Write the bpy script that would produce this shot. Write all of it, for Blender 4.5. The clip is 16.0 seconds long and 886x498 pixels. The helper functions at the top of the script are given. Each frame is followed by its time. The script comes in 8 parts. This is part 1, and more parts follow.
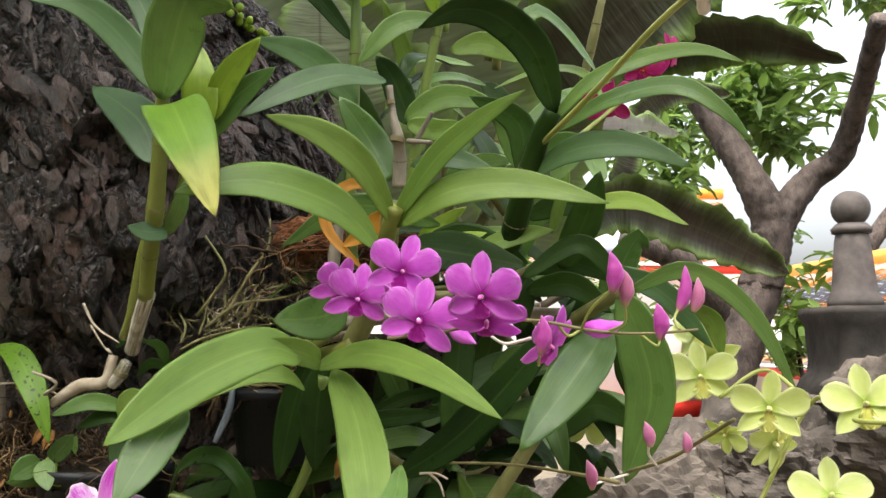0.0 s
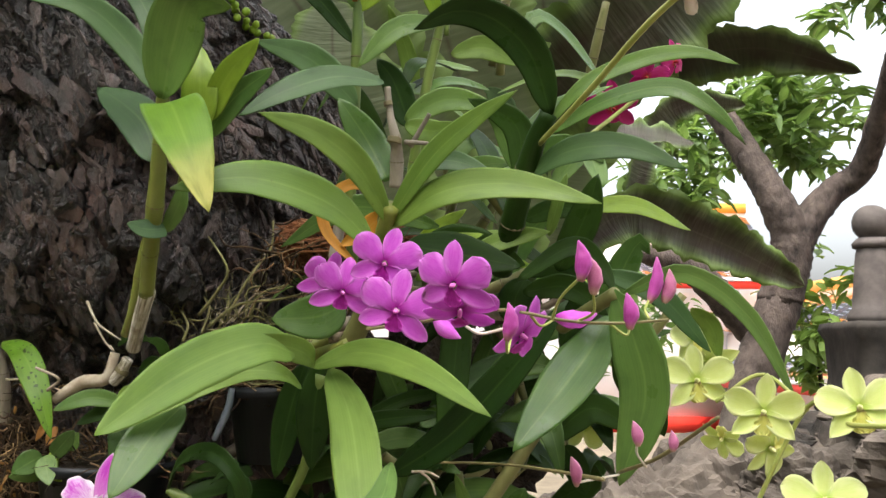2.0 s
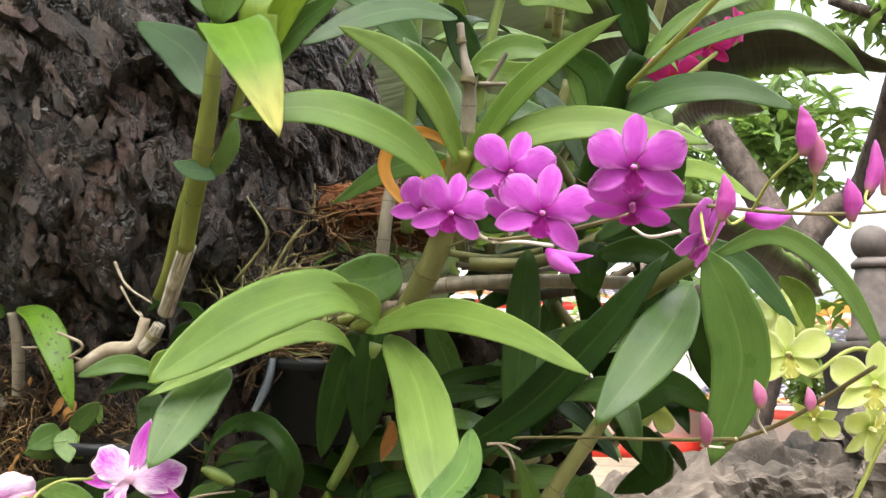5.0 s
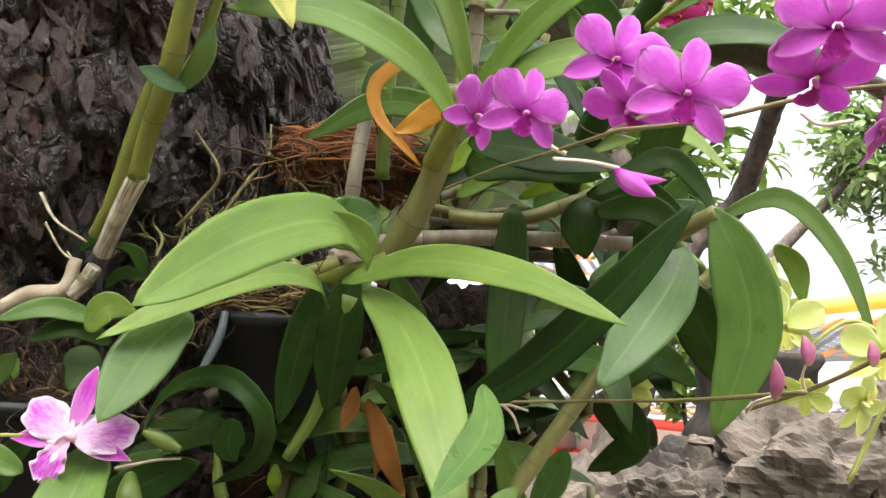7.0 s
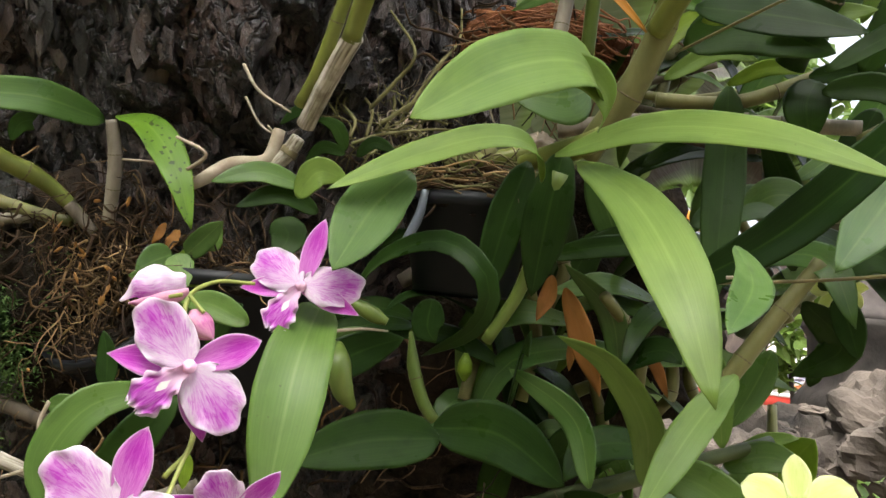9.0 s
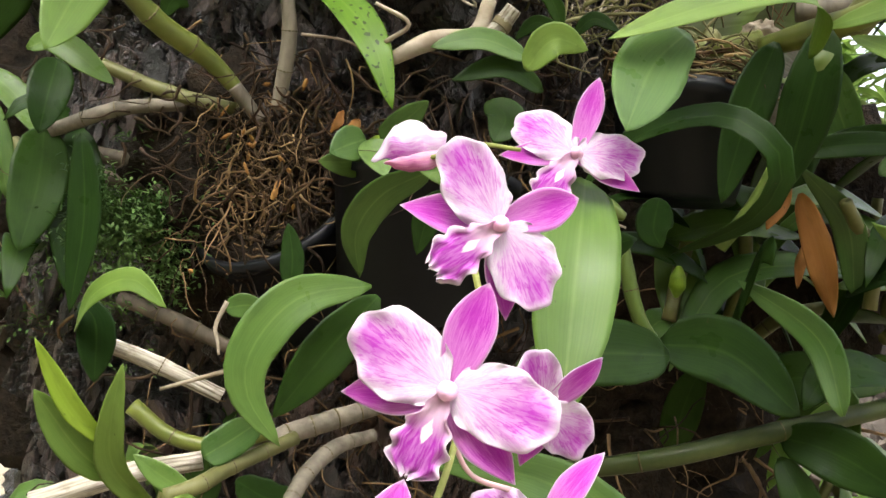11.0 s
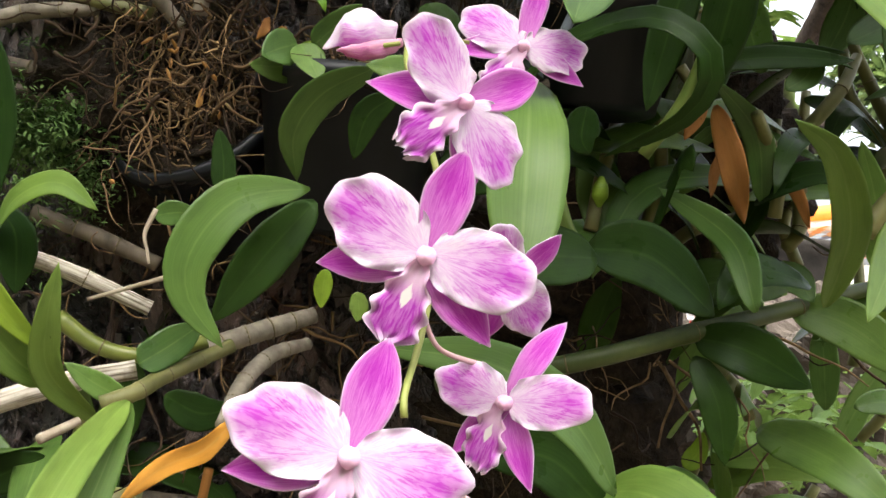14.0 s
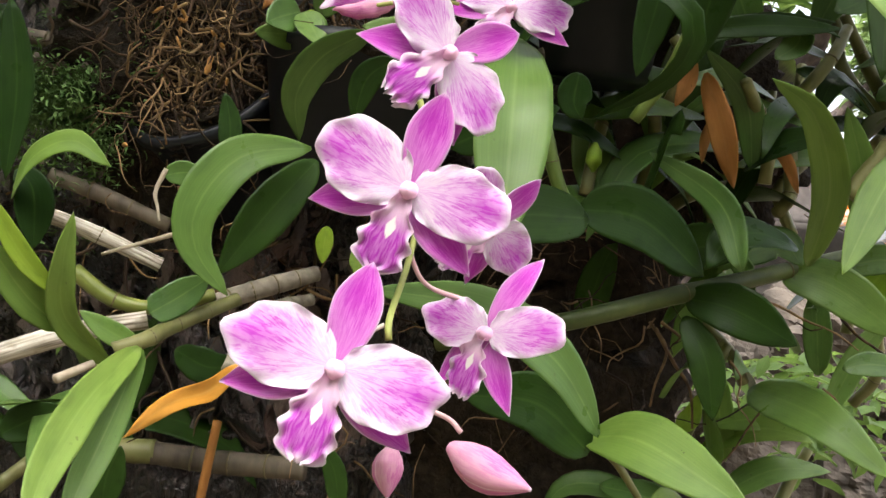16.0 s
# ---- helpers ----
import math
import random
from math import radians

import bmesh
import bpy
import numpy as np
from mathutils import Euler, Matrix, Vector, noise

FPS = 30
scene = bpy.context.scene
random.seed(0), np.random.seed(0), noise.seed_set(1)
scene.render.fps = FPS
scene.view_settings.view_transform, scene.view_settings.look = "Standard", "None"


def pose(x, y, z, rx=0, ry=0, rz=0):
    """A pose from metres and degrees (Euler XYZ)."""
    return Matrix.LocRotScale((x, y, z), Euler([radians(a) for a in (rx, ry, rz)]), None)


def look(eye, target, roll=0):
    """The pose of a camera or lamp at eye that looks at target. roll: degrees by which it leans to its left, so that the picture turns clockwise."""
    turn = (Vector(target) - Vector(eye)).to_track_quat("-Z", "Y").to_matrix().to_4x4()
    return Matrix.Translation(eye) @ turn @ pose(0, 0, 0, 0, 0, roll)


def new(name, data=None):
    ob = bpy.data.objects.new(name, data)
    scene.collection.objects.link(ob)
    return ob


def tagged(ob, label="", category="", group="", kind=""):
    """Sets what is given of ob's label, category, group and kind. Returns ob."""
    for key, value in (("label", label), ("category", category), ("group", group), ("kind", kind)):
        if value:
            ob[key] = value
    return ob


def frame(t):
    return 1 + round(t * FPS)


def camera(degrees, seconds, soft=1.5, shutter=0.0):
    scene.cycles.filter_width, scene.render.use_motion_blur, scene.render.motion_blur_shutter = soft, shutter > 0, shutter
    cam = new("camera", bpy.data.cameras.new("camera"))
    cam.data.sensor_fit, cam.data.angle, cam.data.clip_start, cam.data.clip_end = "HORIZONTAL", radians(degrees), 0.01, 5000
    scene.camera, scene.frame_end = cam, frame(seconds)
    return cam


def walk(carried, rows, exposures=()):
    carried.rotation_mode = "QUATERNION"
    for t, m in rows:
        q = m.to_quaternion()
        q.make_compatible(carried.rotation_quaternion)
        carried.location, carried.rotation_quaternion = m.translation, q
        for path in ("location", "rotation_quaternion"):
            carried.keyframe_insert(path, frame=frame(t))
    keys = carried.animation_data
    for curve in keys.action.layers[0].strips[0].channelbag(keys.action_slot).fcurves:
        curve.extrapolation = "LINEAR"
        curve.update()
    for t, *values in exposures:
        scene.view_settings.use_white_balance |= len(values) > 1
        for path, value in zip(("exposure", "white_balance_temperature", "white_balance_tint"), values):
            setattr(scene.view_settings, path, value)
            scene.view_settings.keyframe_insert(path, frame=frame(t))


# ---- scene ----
cam = camera(52.4, 16.0)
METRES, EYE, TILT, LEAN, TURN = 0.85, 1.35, 6.0, 0.0, 0.0
ROWS = [
    (0.0, 0.0, 0.0, 0.0, 0.0, 0.0, 0.0),
    (0.5, 0.0267, -0.0061, 0.0162, 0.32, 1.11, 0.09),
    (1.0, 0.032, -0.016, 0.0254, 0.58, 1.79, 0.04),
    (1.5, 0.0282, -0.0181, 0.0077, 0.91, 1.58, -0.38),
    (2.0, 0.0293, -0.0062, -0.0143, 1.35, 0.81, -0.55),
    (2.5, 0.0247, 0.0003, -0.0297, 2.44, 0.18, -0.33),
    (3.0, 0.0215, 0.0059, -0.0405, 3.88, -0.15, -0.33),
    (5.5, -0.0988, 0.1213, -0.1036, -1.72, 3.04, -1.8),
    (6.0, -0.1277, 0.1539, -0.1166, -3.93, 3.39, -2.11),
    (6.5, -0.1576, 0.1829, -0.1276, -6.26, 3.39, -3.08),
    (7.0, -0.1807, 0.1953, -0.1496, -8.08, 3.0, -3.95),
    (7.5, -0.2235, 0.194, -0.1704, -8.84, 2.4, -4.55),
    (8.0, -0.2665, 0.1857, -0.1928, -8.6, 1.67, -5.31),
    (8.5, -0.2845, 0.2129, -0.2278, -6.25, 0.54, -5.67),
    (9.0, -0.2882, 0.2466, -0.2477, -2.56, 0.52, -5.7),
    (9.5, -0.3086, 0.272, -0.2655, 0.48, 0.43, -6.32),
    (10.0, -0.3914, 0.3213, -0.2993, 0.66, -0.21, -6.83),
    (12.5, -0.4874, 0.3791, -0.3654, -7.3, -1.87, -7.04),
    (13.0, -0.4947, 0.3821, -0.3732, -8.33, -2.41, -7.28),
    (13.5, -0.4991, 0.3795, -0.3799, -9.04, -2.91, -7.03),
    (14.0, -0.5021, 0.3621, -0.3872, -9.14, -3.27, -6.84),
    (14.5, -0.4862, 0.3349, -0.3892, -8.59, -3.58, -6.81),
    (15.0, -0.4841, 0.3106, -0.3954, -7.86, -3.62, -7.03),
    (15.5, -0.4892, 0.313, -0.404, -7.73, -3.66, -7.03),
    (16.0, -0.4876, 0.323, -0.4111, -8.11, -3.98, -6.9),
]
walk(cam, [(t, pose(0, 0, EYE, TILT, LEAN, TURN) @ pose(METRES * x, METRES * y, METRES * z, 90 + pitch, roll, yaw)) for t, x, y, z, yaw, pitch, roll in ROWS],
     exposures=[(0.0, 1.75), (2.0, 1.72), (3.2, 1.85), (5.5, 2.2), (7.0, 2.15), (8.0, 2.0), (9.0, 1.85), (10.0, 2.2), (12.5, 2.1), (14.0, 1.95), (16.0, 1.95)])

# ---- daylight: hazy bright sky and a veiled sun ----
world = bpy.data.worlds.new("world")
scene.world = world
world.use_nodes = True
sky = world.node_tree.nodes.new("ShaderNodeTexSky")
sky.sky_type, sky.sun_disc = "NISHITA", False
sky.sun_elevation, sky.sun_rotation = radians(69), radians(196)
sky.air_density, sky.dust_density, sky.ozone_density = 1.0, 9.0, 0.6
haze = world.node_tree.nodes.new("ShaderNodeHueSaturation")
haze.inputs["Saturation"].default_value, haze.inputs["Value"].default_value = 0.4, 1.4
world.node_tree.links.new(sky.outputs[0], haze.inputs["Color"])
world.node_tree.links.new(haze.outputs[0], world.node_tree.nodes["Background"].inputs[0])
world.node_tree.nodes["Background"].inputs[1].default_value = 0.15

sun = new("sun", bpy.data.lights.new("sun", "SUN"))
sun.data.energy, sun.data.angle, sun.data.color = 1.5, radians(10), (1.0, 0.96, 0.88)
sun.matrix_world = look((-0.35, 0.1, 4.6), (0, 0.9, 1.2))


# ---- materials ----
def node_material(name, rough=0.5, spec=0.4):
    mat = bpy.data.materials.new(name)
    mat.use_nodes = True
    tree = mat.node_tree
    bsdf = tree.nodes["Principled BSDF"]
    bsdf.inputs["Roughness"].default_value = rough
    bsdf.inputs["Specular IOR Level"].default_value = spec
    return mat, tree, bsdf


def add(tree, kind, **values):
    node = tree.nodes.new(kind)
    for key, value in values.items():
        node.inputs[key].default_value = value
    return node


def ramp(tree, source, *stops):
    node = tree.nodes.new("ShaderNodeValToRGB")
    tree.links.new(source, node.inputs[0])
    el = node.color_ramp.elements
    while len(el) < len(stops):
        el.new(0.5)
    for e, (at, col) in zip(el, stops):
        e.position, e.color = at, (*col, 1)
    return node.outputs[0]


def mix(tree, fac, a, b, mode="MIX"):
    node = tree.nodes.new("ShaderNodeMix")
    node.data_type, node.blend_type = "RGBA", mode
    for sock, value in ((node.inputs[0], fac), (node.inputs[6], a), (node.inputs[7], b)):
        if isinstance(value, (int, float)):
            sock.default_value = value
        elif isinstance(value, tuple):
            sock.default_value = (*value, 1)
        else:
            tree.links.new(value, sock)
    return node.outputs[2]


def maths(tree, op, a, b=0.0, clamp=False):
    node = tree.nodes.new("ShaderNodeMath")
    node.operation, node.use_clamp = op, clamp
    for sock, value in zip(node.inputs, (a, b)):
        if isinstance(value, (int, float)):
            sock.default_value = value
        else:
            tree.links.new(value, sock)
    return node.outputs[0]


def noise_tex(tree, scale, detail=4.0, rough=0.55, stretch=None, uv=False, distort=0.0):
    coord = tree.nodes.new("ShaderNodeTexCoord")
    node = add(tree, "ShaderNodeTexNoise", Scale=scale, Detail=detail, Roughness=rough, Distortion=distort)
    src = coord.outputs["UV"] if uv else coord.outputs["Object"]
    if stretch:
        mp = tree.nodes.new("ShaderNodeMapping")
        mp.inputs["Scale"].default_value = stretch
        tree.links.new(src, mp.inputs[0])
        src = mp.outputs[0]
    tree.links.new(src, node.inputs["Vector"])
    return node.outputs["Fac"]


def bumped(tree, bsdf, height, strength=0.3, distance=0.002):
    node = add(tree, "ShaderNodeBump", Strength=strength, Distance=distance)
    tree.links.new(height, node.inputs["Height"])
    tree.links.new(node.outputs[0], bsdf.inputs["Normal"])
    return node


def thin(mat, tree, bsdf, colour, amount):
    """Lets light through a leaf or petal."""
    trans = tree.nodes.new("ShaderNodeBsdfTranslucent")
    tree.links.new(colour, trans.inputs[0])
    blend = add(tree, "ShaderNodeMixShader", Fac=amount)
    tree.links.new(bsdf.outputs[0], blend.inputs[1])
    tree.links.new(trans.outputs[0], blend.inputs[2])
    tree.links.new(blend.outputs[0], tree.nodes["Material Output"].inputs[0])


def uv_axis(tree, axis):
    coord = tree.nodes.new("ShaderNodeTexCoord")
    sep = tree.nodes.new("ShaderNodeSeparateXYZ")
    tree.links.new(coord.outputs["UV"], sep.inputs[0])
    return sep.outputs[axis]


def leaf_material(name, low, high, rib, through_light=0.28, rough=0.36, tip=None, spec=0.4, spotted=False):
    mat, tree, bsdf = node_material(name, rough, spec)
    across, along = uv_axis(tree, 0), uv_axis(tree, 1)
    info = tree.nodes.new("ShaderNodeObjectInfo")
    blotch = noise_tex(tree, 14.0, 3.0)
    fac = maths(tree, "ADD", maths(tree, "MULTIPLY", blotch, 0.7), maths(tree, "MULTIPLY", info.outputs["Random"], 0.5))
    colour = ramp(tree, fac, (0.25, low), (0.85, high))
    # fine parallel veins and the midrib
    veins = noise_tex(tree, 1.0, 2.0, 0.5, stretch=(34.0, 1.2, 1.0), uv=True)
    colour = mix(tree, 0.18, colour, ramp(tree, veins, (0.35, tuple(c * 0.75 for c in low)), (0.65, high)))
    mid = maths(tree, "SUBTRACT", 1.0, maths(tree, "MULTIPLY", maths(tree, "ABSOLUTE", maths(tree, "SUBTRACT", across, 0.5)), 26.0), clamp=True)
    colour = mix(tree, maths(tree, "MULTIPLY", mid, 0.45), colour, rib)
    if tip:
        colour = mix(tree, ramp(tree, maths(tree, "ADD", along, maths(tree, "MULTIPLY", blotch, 0.25)), (0.74, (0, 0, 0)), (1.08, (1, 1, 1))), colour, tip)
    if spotted:
        dots = noise_tex(tree, 240.0, 0.0)
        colour = mix(tree, ramp(tree, dots, (0.68, (0, 0, 0)), (0.72, (0.9, 0.9, 0.9))), colour, (0.015, 0.014, 0.008))
    # large uneven patches of deeper green, as the blade ages
    age = noise_tex(tree, 1.0, 3.0, 0.6, stretch=(2.2, 3.5, 1.0), uv=True)
    colour = mix(tree, ramp(tree, age, (0.48, (0, 0, 0)), (0.72, (0.5, 0.5, 0.5))), colour, tuple(x * 0.55 for x in low))
    # small blemishes
    spots = noise_tex(tree, 260.0, 1.0)
    patch = noise_tex(tree, 30.0, 2.0)
    spot_fac = maths(tree, "MULTIPLY", ramp(tree, spots, (0.70, (0, 0, 0)), (0.74, (1, 1, 1))), ramp(tree, patch, (0.55, (0, 0, 0)), (0.7, (1, 1, 1))))
    colour = mix(tree, maths(tree, "MULTIPLY", spot_fac, 0.6), colour, (0.05, 0.04, 0.015))
    tree.links.new(colour, bsdf.inputs["Base Color"])
    gloss = noise_tex(tree, 40.0, 3.0)
    tree.links.new(ramp(tree, gloss, (0.3, (rough - 0.08,) * 3), (0.7, (rough + 0.16,) * 3)), bsdf.inputs["Roughness"])
    height = maths(tree, "ADD", veins, maths(tree, "MULTIPLY", blotch, 0.5))
    bumped(tree, bsdf, height, 0.16, 0.0010)
    thin(mat, tree, bsdf, mix(tree, 0.5, colour, (0.23, 0.345, 0.052)), through_light)
    return mat


LEAF = leaf_material("leaf_green", (0.054, 0.122, 0.027), (0.144, 0.240, 0.052), (0.21, 0.31, 0.08), 0.28, 0.32, spec=0.36)
LEAF_BRIGHT = leaf_material("leaf_bright", (0.120, 0.216, 0.036), (0.228, 0.336, 0.066), (0.28, 0.40, 0.09), 0.34, 0.40, spec=0.36)
LEAF_MID = leaf_material("leaf_mid_green", (0.084, 0.165, 0.027), (0.168, 0.270, 0.052), (0.23, 0.33, 0.09), 0.30, 0.38, spec=0.34)
# dark leaf green, lowered to near-black to hold the shade of inner foliage
LEAF_DARK_SHADED = leaf_material("leaf_dark_shaded", (0.009, 0.024, 0.006), (0.028, 0.060, 0.010), (0.055, 0.10, 0.02), 0.14, 0.32, spec=0.10)
LEAF_BLUE = leaf_material("leaf_blue_green", (0.034, 0.080, 0.026), (0.080, 0.150, 0.048), (0.13, 0.21, 0.075), 0.22, 0.38, spec=0.32)
LEAF_LIME = leaf_material("leaf_lime", (0.19, 0.31, 0.022), (0.30, 0.43, 0.04), (0.32, 0.45, 0.07), 0.4)
LEAF_YELLOWING = leaf_material("leaf_yellow_tip", (0.080, 0.175, 0.014), (0.15, 0.27, 0.026), (0.24, 0.35, 0.06), 0.3, 0.4, spec=0.28, tip=(0.46, 0.44, 0.11))
LEAF_SPOT = leaf_material("leaf_spotted", (0.050, 0.130, 0.010), (0.135, 0.255, 0.020), (0.20, 0.33, 0.05), 0.30, 0.38, spec=0.28, spotted=True)
LEAF_ORANGE = leaf_material("leaf_withered_orange", (0.42, 0.16, 0.015), (0.58, 0.27, 0.03), (0.5, 0.3, 0.08), 0.3, 0.55)
LEAF_BROWN = leaf_material("leaf_withered_brown", (0.30, 0.115, 0.024), (0.46, 0.20, 0.05), (0.38, 0.18, 0.06), 0.25, 0.6)


def plain_material(name, low, high, scale=30.0, rough=0.6, spec=0.3, bump=0.3, distance=0.002, stretch=None, detail=5.0, by_object=0.0, by_island=0.0):
    mat, tree, bsdf = node_material(name, rough, spec)
    n = noise_tex(tree, scale, detail, 0.6, stretch)
    big = noise_tex(tree, scale * 0.17, 2.0)
    fac = maths(tree, "ADD", maths(tree, "MULTIPLY", n, 0.65), maths(tree, "MULTIPLY", big, 0.35))
    if by_object:
        info = tree.nodes.new("ShaderNodeObjectInfo")
        fac = maths(tree, "ADD", fac, maths(tree, "MULTIPLY", maths(tree, "SUBTRACT", info.outputs["Random"], 0.5), by_object))
    if by_island:
        geo = tree.nodes.new("ShaderNodeNewGeometry")
        fac = maths(tree, "ADD", fac, maths(tree, "MULTIPLY", maths(tree, "SUBTRACT", geo.outputs["Random Per Island"], 0.6), by_island))
    tree.links.new(ramp(tree, fac, (0.32, low), (0.68, high)), bsdf.inputs["Base Color"])
    bumped(tree, bsdf, n, bump, distance)
    return mat


def bleached_material():
    """Old leafless cane, bleached grey-white, fluted along its length with grubby bands."""
    mat, tree, bsdf = node_material("cane_bleached", 0.65, 0.3)
    flute = noise_tex(tree, 1.0, 3.0, 0.6, stretch=(13.0, 1.6, 1.0), uv=True)
    grime = noise_tex(tree, 45.0, 5.0, 0.65)
    colour = ramp(tree, flute, (0.34, (0.12, 0.095, 0.065)), (0.50, (0.40, 0.36, 0.29)), (0.66, (0.62, 0.58, 0.50)))
    colour = mix(tree, ramp(tree, grime, (0.50, (0, 0, 0)), (0.66, (0.7,) * 3)), colour, (0.13, 0.10, 0.06))
    tree.links.new(colour, bsdf.inputs["Base Color"])
    bumped(tree, bsdf, maths(tree, "ADD", flute, maths(tree, "MULTIPLY", grime, 0.4)), 0.7, 0.0016)
    return mat


def bark_material():
    mat, tree, bsdf = node_material("pine_bark", 0.45, 0.8)
    big = noise_tex(tree, 7.0, 4.0)
    fine = noise_tex(tree, 70.0, 8.0, 0.7, stretch=(1.0, 1.0, 0.45))
    grain = noise_tex(tree, 230.0, 4.0, 0.65, stretch=(1.0, 1.0, 0.35))
    colour = ramp(tree, fine, (0.38, (0.004, 0.003, 0.0025)), (0.50, (0.024, 0.014, 0.011)), (0.68, (0.11, 0.076, 0.062)))
    colour = mix(tree, ramp(tree, big, (0.46, (0, 0, 0)), (0.66, (0.65, 0.65, 0.65))), colour, (0.115, 0.046, 0.026))
    colour = mix(tree, 0.45, colour, ramp(tree, grain, (0.42, (0.005, 0.0035, 0.003)), (0.64, (0.13, 0.094, 0.078))))
    height = maths(tree, "ADD", maths(tree, "MULTIPLY", fine, 1.2), maths(tree, "MULTIPLY", grain, 0.6))
    colour, height = cracked(tree, bsdf, colour, height, (0.003, 0.0022, 0.002))
    tree.links.new(colour, bsdf.inputs["Base Color"])
    tree.links.new(ramp(tree, grain, (0.35, (0.52,) * 3), (0.65, (0.24,) * 3)), bsdf.inputs["Roughness"])
    bumped(tree, bsdf, height, 1.0, 0.012)
    return mat


def cracked(tree, bsdf, colour, height, dark, depth=0.5):
    """Splits a bark surface into small plates by fine dark cracks at two sizes."""
    coord = tree.nodes.new("ShaderNodeTexCoord")
    warp = tree.nodes.new("ShaderNodeTexNoise")
    warp.inputs["Scale"].default_value, warp.inputs["Detail"].default_value = 22.0, 4.0
    tree.links.new(coord.outputs["Object"], warp.inputs["Vector"])
    bent = tree.nodes.new("ShaderNodeVectorMath")
    bent.operation = "MULTIPLY_ADD"
    tree.links.new(warp.outputs["Color"], bent.inputs[0])
    bent.inputs[1].default_value = (0.06, 0.06, 0.06)
    tree.links.new(coord.outputs["Object"], bent.inputs[2])
    for scale, stretch, reach in ((30.0, (1.0, 1.0, 0.55), 0.10), (85.0, (1.0, 1.0, 0.42), 0.12)):
        mp = tree.nodes.new("ShaderNodeMapping")
        mp.inputs["Scale"].default_value = stretch
        mp.inputs["Rotation"].default_value = (0.0, 0.35, 0.0)
        tree.links.new(bent.outputs[0], mp.inputs[0])
        cells = tree.nodes.new("ShaderNodeTexVoronoi")
        cells.feature = "DISTANCE_TO_EDGE"
        cells.inputs["Scale"].default_value = scale
        tree.links.new(mp.outputs[0], cells.inputs["Vector"])
        gap = ramp(tree, cells.outputs["Distance"], (0.0, (1, 1, 1)), (reach, (0, 0, 0)))
        colour = mix(tree, maths(tree, "MULTIPLY", gap, 0.85), colour, dark)
        height = maths(tree, "SUBTRACT", height, maths(tree, "MULTIPLY", gap, depth))
    return colour, height


BARK = bark_material()


def flake_material():
    mat, tree, bsdf = node_material("bark_flake", 0.45, 0.8)
    geo = tree.nodes.new("ShaderNodeNewGeometry")
    fine = noise_tex(tree, 90.0, 7.0, 0.7, stretch=(1.0, 1.0, 0.5))
    fac = maths(tree, "ADD", maths(tree, "MULTIPLY", fine, 0.75), maths(tree, "MULTIPLY", geo.outputs["Random Per Island"], 0.35))
    colour = ramp(tree, fac, (0.42, (0.005, 0.0035, 0.003)), (0.58, (0.028, 0.017, 0.013)), (0.70, (0.085, 0.058, 0.050)), (0.86, (0.22, 0.18, 0.165)))
    big = noise_tex(tree, 7.0, 4.0)
    colour = mix(tree, ramp(tree, big, (0.48, (0, 0, 0)), (0.68, (0.6, 0.6, 0.6))), colour, (0.115, 0.046, 0.026))
    tree.links.new(colour, bsdf.inputs["Base Color"])
    tree.links.new(ramp(tree, fine, (0.35, (0.48,) * 3), (0.65, (0.24,) * 3)), bsdf.inputs["Roughness"])
    bumped(tree, bsdf, fine, 1.0, 0.010)
    return mat


FLAKE = flake_material()
BARK_FAR = plain_material("grey_bark", (0.007, 0.005, 0.0045), (0.095, 0.073, 0.062), 20.0, 0.8, 0.2, 0.9, 0.02, (1, 1, 0.6), 9.0)
CANE = plain_material("cane_green", (0.09, 0.115, 0.018), (0.20, 0.215, 0.045), 30.0, 0.4, 0.4, 0.2, 0.001, (1, 1, 0.25))
CANE_DULL = plain_material("cane_olive", (0.075, 0.08, 0.022), (0.20, 0.19, 0.07), 40.0, 0.5, 0.35, 0.25, 0.001, (1, 1, 0.3))
SHEATH = plain_material("cane_papery", (0.075, 0.062, 0.045), (0.33, 0.285, 0.22), 60.0, 0.6, 0.3, 0.4, 0.001, (1.0, 1.0, 0.2))
SHEATH_GREY = plain_material("cane_ringed_grey", (0.055, 0.045, 0.032), (0.27, 0.235, 0.18), 70.0, 0.7, 0.25, 0.6, 0.0015)
NODE_DARK = plain_material("cane_node", (0.060, 0.050, 0.024), (0.17, 0.14, 0.070), 80.0, 0.7)
BLEACHED = bleached_material()
ROOT = plain_material("root_pale", (0.19, 0.14, 0.09), (0.48, 0.41, 0.32), 60.0, 0.75, 0.2)
ROOT_TAN = plain_material("root_tan", (0.020, 0.011, 0.006), (0.23, 0.145, 0.072), 60.0, 0.8, 0.2, by_island=0.5)
ROOT_GREEN = plain_material("root_mossy", (0.06, 0.058, 0.02), (0.26, 0.235, 0.11), 60.0, 0.75, 0.2)
HUSK = plain_material("amber_husk", (0.16, 0.07, 0.018), (0.42, 0.22, 0.06), 120.0, 0.6, 0.3)
STRAW = plain_material("dry_straw", (0.05, 0.026, 0.011), (0.38, 0.25, 0.12), 50.0, 0.7, 0.25, by_island=0.5)
SHEATH_DARK = plain_material("cane_old_brown", (0.030, 0.023, 0.016), (0.15, 0.12, 0.085), 60.0, 0.7, 0.25, 0.5, 0.001, (1.0, 1.0, 0.2))
ROOT_DARK = plain_material("root_dark", (0.02, 0.013, 0.009), (0.09, 0.055, 0.03), 60.0, 0.85, 0.2)
COIR = plain_material("coir", (0.055, 0.022, 0.010), (0.26, 0.105, 0.048), 160.0, 0.9, 0.15, 0.8, 0.004)
COIR_STRAW = plain_material("rusty_straw", (0.10, 0.036, 0.014), (0.40, 0.17, 0.075), 60.0, 0.75, 0.25)
